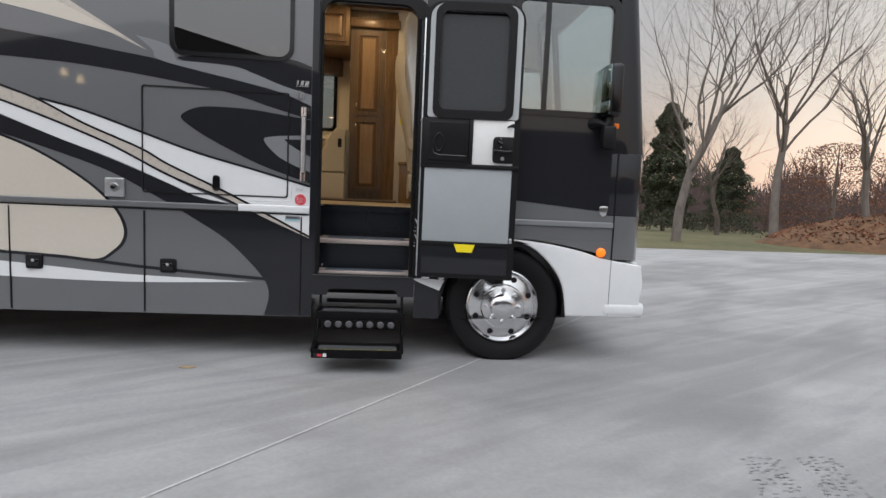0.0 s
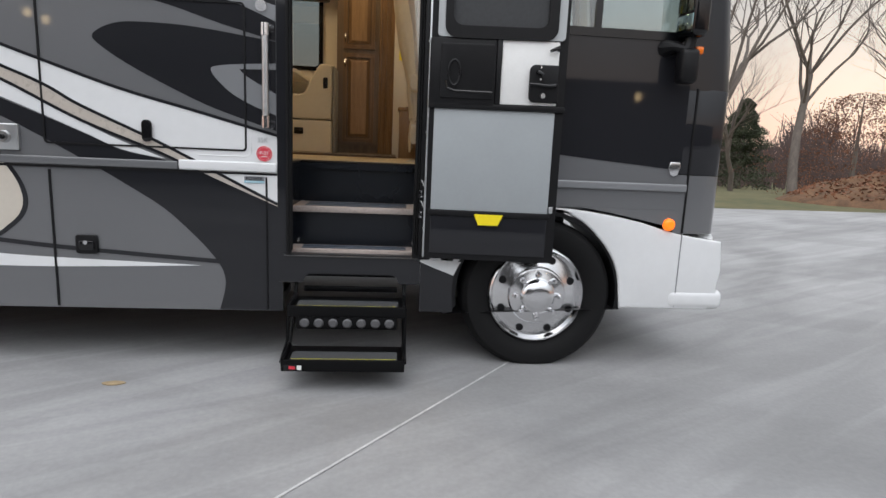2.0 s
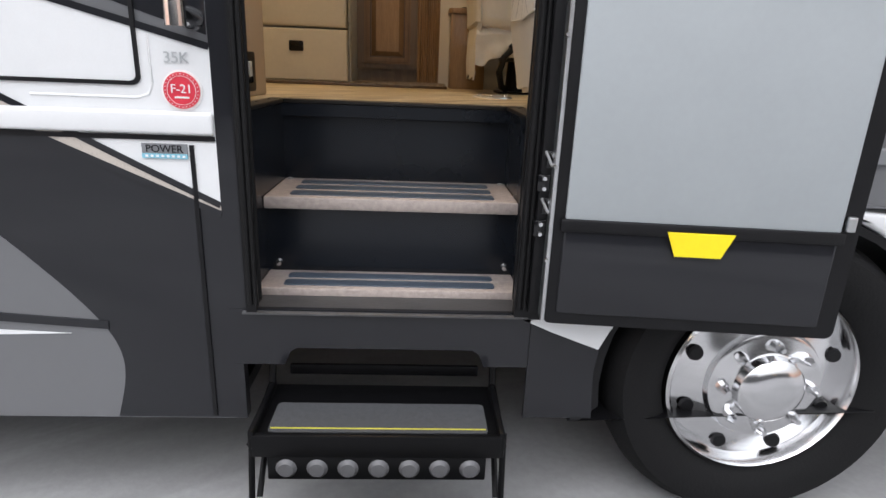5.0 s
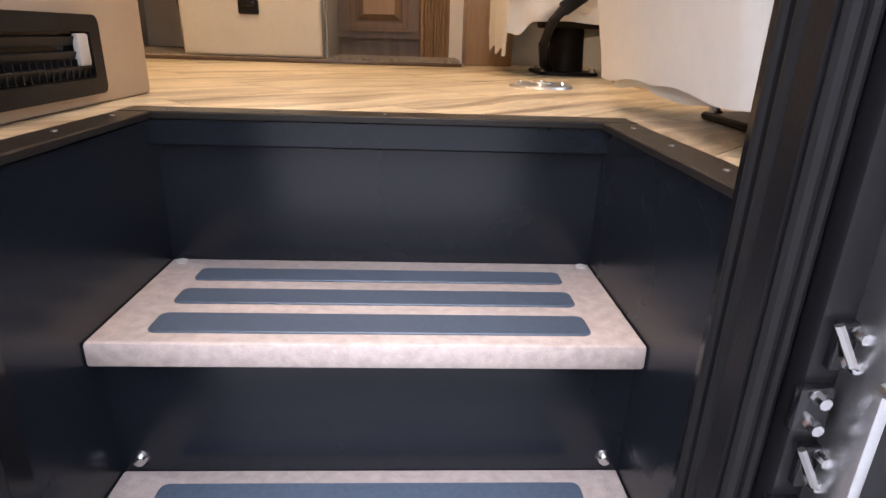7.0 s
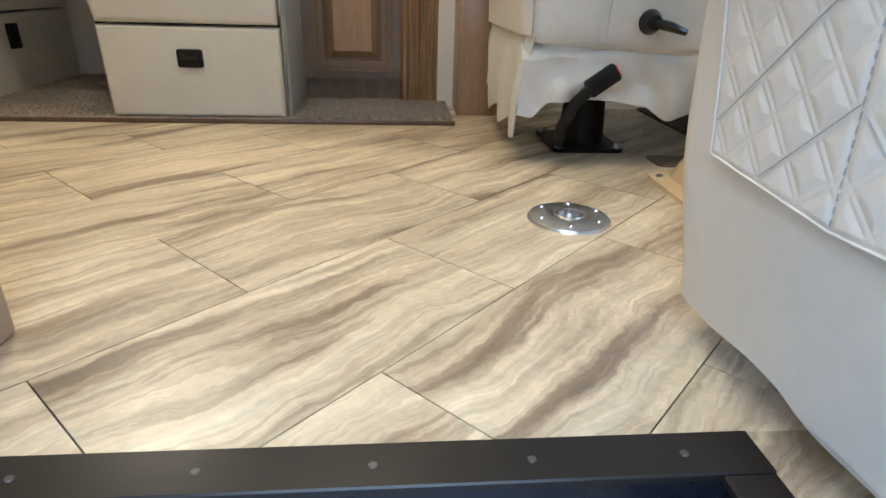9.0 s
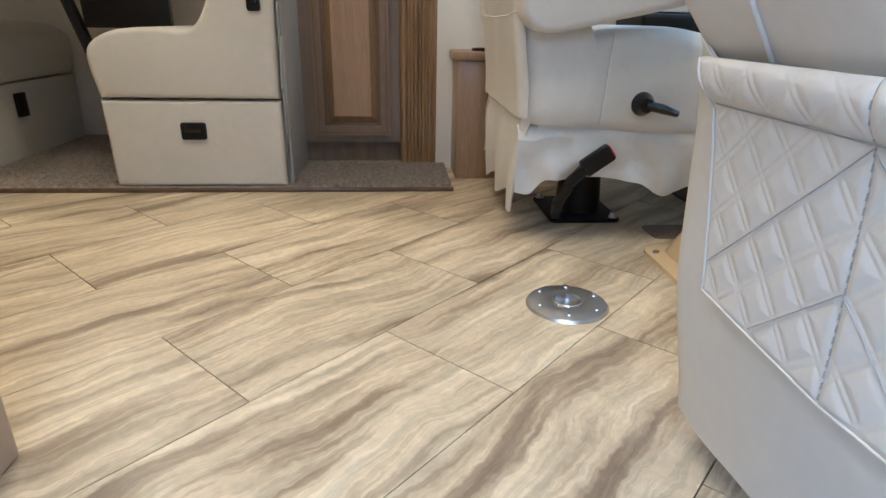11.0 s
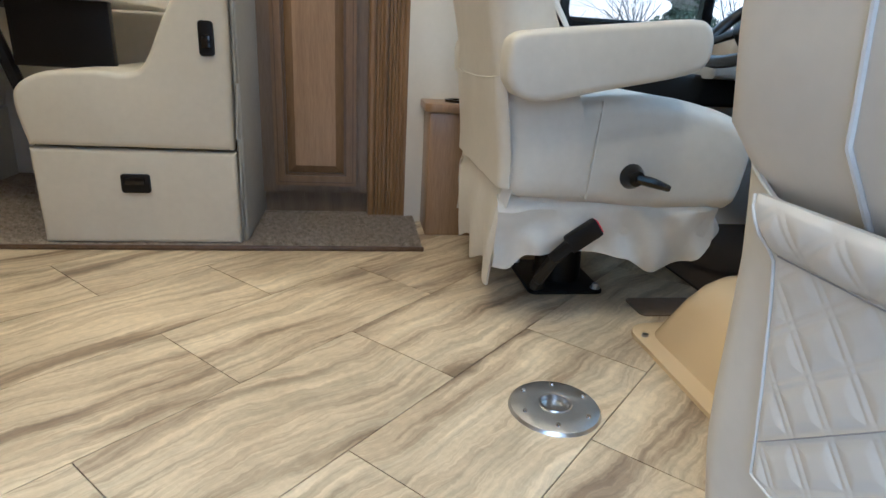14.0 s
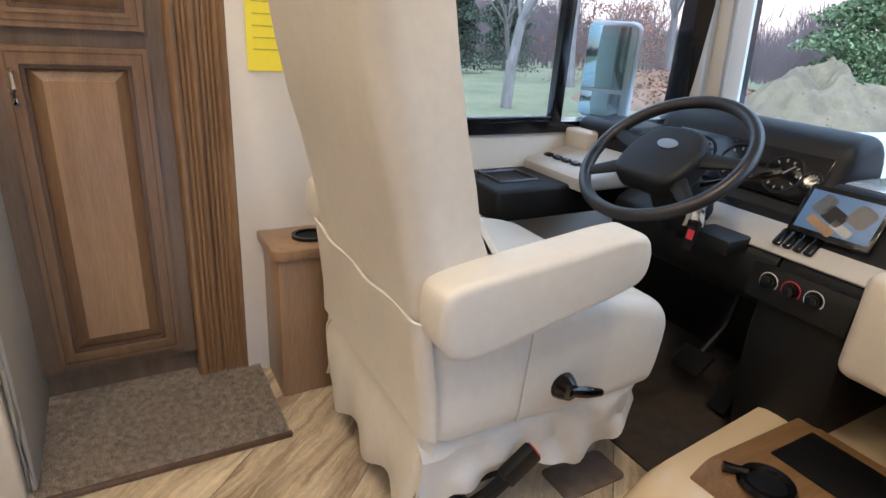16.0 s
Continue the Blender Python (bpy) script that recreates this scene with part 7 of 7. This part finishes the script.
def heap(name, label, cat, cx, cy, rx, ry, h, material, seed):
    g = bmesh.new()
    bmesh.ops.create_grid(g, x_segments=60, y_segments=60, size=1)
    for v in g.verts:
        d = math.hypot(v.co.x, v.co.y)
        k = max(0, 1 - d) ** 0.8
        nz = noise.fractal(Vector((v.co.x * 3 + seed, v.co.y * 3, 0.3)), 0.9, 2.1, 5)
        v.co = Vector((cx + v.co.x * rx, cy + v.co.y * ry, -0.10 + h * k * (1 + 0.35 * nz) + (0.05 * nz if k else -0.1)))
    o = thing(name, label, cat, kind="stuff", bm=g, material=material)
    rnd = random.Random(seed)
    bits = bmesh.new()
    for k in range(2600 if material == "litter" else 500):
        a, r = rnd.uniform(0, 2 * math.pi), math.sqrt(rnd.random()) * 0.92
        x, y = r * math.cos(a), r * math.sin(a)
        nz = noise.fractal(Vector((x * 3 + seed, y * 3, 0.3)), 0.9, 2.1, 5)
        z = -0.10 + h * (1 - r) ** 0.8 * (1 + 0.35 * nz) + 0.05 * nz
        c, sz = Vector((cx + x * rx, cy + y * ry, z + 0.02)), rnd.uniform(0.03, 0.10) * (1.0 if material == "litter" else 0.4)
        u = Vector((rnd.gauss(0, 1), rnd.gauss(0, 1), rnd.gauss(0, 0.7))).normalized() * sz
        w = u.cross(Vector((rnd.gauss(0, 1), rnd.gauss(0, 1), rnd.gauss(0, 1)))).normalized() * sz * 0.6
        bits.faces.new([bits.verts.new(p) for p in (c - u, c + w, c + u, c - w)])
    part("loose_bits", bits, "leaf" if material == "litter" else material, o, "loose leaves and clods", False)


heap("leaf_mound", "low mound of russet leaf litter beyond the concrete", "mound", 18.2, 19.8, 4.6, 3.2, 1.25, "litter", 1)
heap("spoil_heap", "heap of pale clay and rubble beside the yard", "dirt heap", 19.6, 15.6, 4.0, 2.2, 2.0, "dirt", 7)
def far_woods():
    """A ragged belt of bare trees on the horizon: thin stems and a haze of twigs."""
    rnd = random.Random(77)
    verts, faces = [], []
    for i in range(5600):
        a = rnd.uniform(-75, 85)
        d = rnd.uniform(58, 125)
        x, y, z = on(a, d)
        h = rnd.uniform(0.55, 1.0) * (2.4 + d * 0.066) * (1 + 0.25 * math.sin(a * 0.9) + 0.15 * math.sin(a * 2.7))
        w = rnd.uniform(0.04, 0.12)
        ca, sa = math.cos(radians(a)), -math.sin(radians(a))
        for j in range(26):
            k = len(verts)
            if j:
                c = Vector((rnd.gauss(0, 0.9), 0, h * rnd.uniform(0.12, 0.8)))
                u = Vector((rnd.gauss(0, 0.5), 0, abs(rnd.gauss(0.5, 0.4)))) * h * 0.22
                t_ = w * 0.55
            else:
                c, u, t_ = Vector((0, 0, -0.3)), Vector((rnd.gauss(0, 0.1), 0, h * 0.85)), w
            for px, pz in ((c.x - t_, c.z), (c.x + t_, c.z), (c.x + u.x + t_ * 0.3, c.z + u.z), (c.x + u.x - t_ * 0.3, c.z + u.z)):
                verts.append((x + px * ca, y + px * sa, z + pz))
            faces.append((k, k + 1, k + 2, k + 3))
    me = bpy.data.meshes.new("far_woods")
    me.from_pydata(verts, [], faces)
    me.transform(Matrix.Scale(UNIT, 4))
    me.materials.append(M["farwood"])
    tagged(new("far_woods", me), "band of bare brown woods along the horizon", "woods", kind="stuff")


far_woods()
bk = thing("workshop_building", "low dark building with lit wall lamps across the yard", "building")
part("wall", box(-14, 15, -9.5, -8, -0.1, 3.0, 0.02), "stucco", bk)
part("wall", slab([(-11.5, 2.9), (-1.5, 2.9), (-1.5, 4.2), (-6.6, 5.5), (-11.5, 4.4)], -9.5, -8.01), "stucco", bk, "raised gable")
for x, z in ((-8.75, 3.95), (-8.35, 3.8), (6.4, 2.75)):
    wl2 = part("wall_lamp", box(x - 0.09, x + 0.09, -8.01, -7.86, z - 0.11, z + 0.11, 0.02), "black", bk, "lit wall lamp")
    part("lamp_lens", box(x - 0.07, x + 0.07, -7.87, -7.85, z - 0.09, z + 0.09, 0.004), "lampglow", wl2)
part("roof", box(-14.3, 15.3, -9.8, -7.7, 3.0, 3.12, 0.02), "black", bk)

# ---- lamps in the coach ceiling ----
for x, y, z in ((-0.9, 5.5, TOP), (-2.2, 5.5, TOP), (-0.35, 6.2, TOP), (-1.4, 6.75, 2.779), (0.5, 5.45, TOP), (-0.2, 4.9, TOP)):
    cl = thing("ceiling_light", "small round warm ceiling lamp", "lamp", "ceiling lamps")
    part("trim_ring", moved(spun([(0.045, 0.0), (0.06, 0.006), (0.066, 0.0)], 24, "Z"), pose(x, y, z - 0.012)), "alu", cl)
    part("lens", moved(rod((0, 0, 0), (0, 0, 0.006), 0.045, None, 20), pose(x, y, z - 0.014)), "lampglow", cl)
    la = new("ceiling_lamp", bpy.data.lights.new("ceiling_lamp", "AREA"))
    la.data.shape, la.data.size, la.data.energy, la.data.color = "DISK", 0.12, 4.8 if z == TOP else 7.5, (1.0, 0.70, 0.38)
    la.matrix_world = pose(x * UNIT, y * UNIT, (z - 0.03) * UNIT)

# ---- vinyl floor tiles, laid diagonally in half-bond ----
def clip(poly, lo, hi):
    """A flat polygon cut to a right-angled patch."""
    for ax, lim, sg in ((0, lo[0], 1), (0, hi[0], -1), (1, lo[1], 1), (1, hi[1], -1)):
        out = []
        for i, p in enumerate(poly):
            q = poly[(i + 1) % len(poly)]
            a, b = (p[ax] - lim) * sg, (q[ax] - lim) * sg
            if a >= 0:
                out.append(p)
            if a * b < 0:
                t = a / (a - b)
                out.append((p[0] + (q[0] - p[0]) * t, p[1] + (q[1] - p[1]) * t))
        poly = out
        if len(poly) < 3:
            return []
    return poly


PATCHES = (((-3.6, 4.777), (1.70, 6.62)), ((-3.6, INNER), (DX0 - 0.035, 4.777)), ((DX1 + 0.033, INNER), (1.70, 4.777)))
TW, TL, GAP = 0.294, 0.589, 0.0011
for row in range(-8, 14):
    v0 = -4.78 + row * TW
    for col in range(-6, 6):
        u0 = 3.328 + col * TL + (TL / 2 if row % 2 == 1 else 0)
        quad = [((u + v) / math.sqrt(2), (u - v) / math.sqrt(2)) for u, v in ((u0 + GAP, v0 + GAP), (u0 + TL - GAP, v0 + GAP), (u0 + TL - GAP, v0 + TW - GAP), (u0 + GAP, v0 + TW - GAP))]
        for lo, hi in PATCHES:
            poly = clip(quad, lo, hi)
            if poly:
                part("tile", slab(poly, DECK - 0.006, DECK, 0.0, 1, "xy"), "tile", floor, "", False)

# ---- each gathered thing stands on its own base ----
for ob in list(scene.objects):
    if ob.type == "EMPTY" and not ob.parent:
        pts = [c.matrix_basis @ Vector(k) for c in ob.children if c.type == "MESH" for k in c.bound_box]
        if pts:
            base = Vector(((min(p.x for p in pts) + max(p.x for p in pts)) / 2, (min(p.y for p in pts) + max(p.y for p in pts)) / 2, min(p.z for p in pts)))
            ob.location = base
            for c in ob.children:
                c.matrix_parent_inverse = Matrix.Translation(-base)
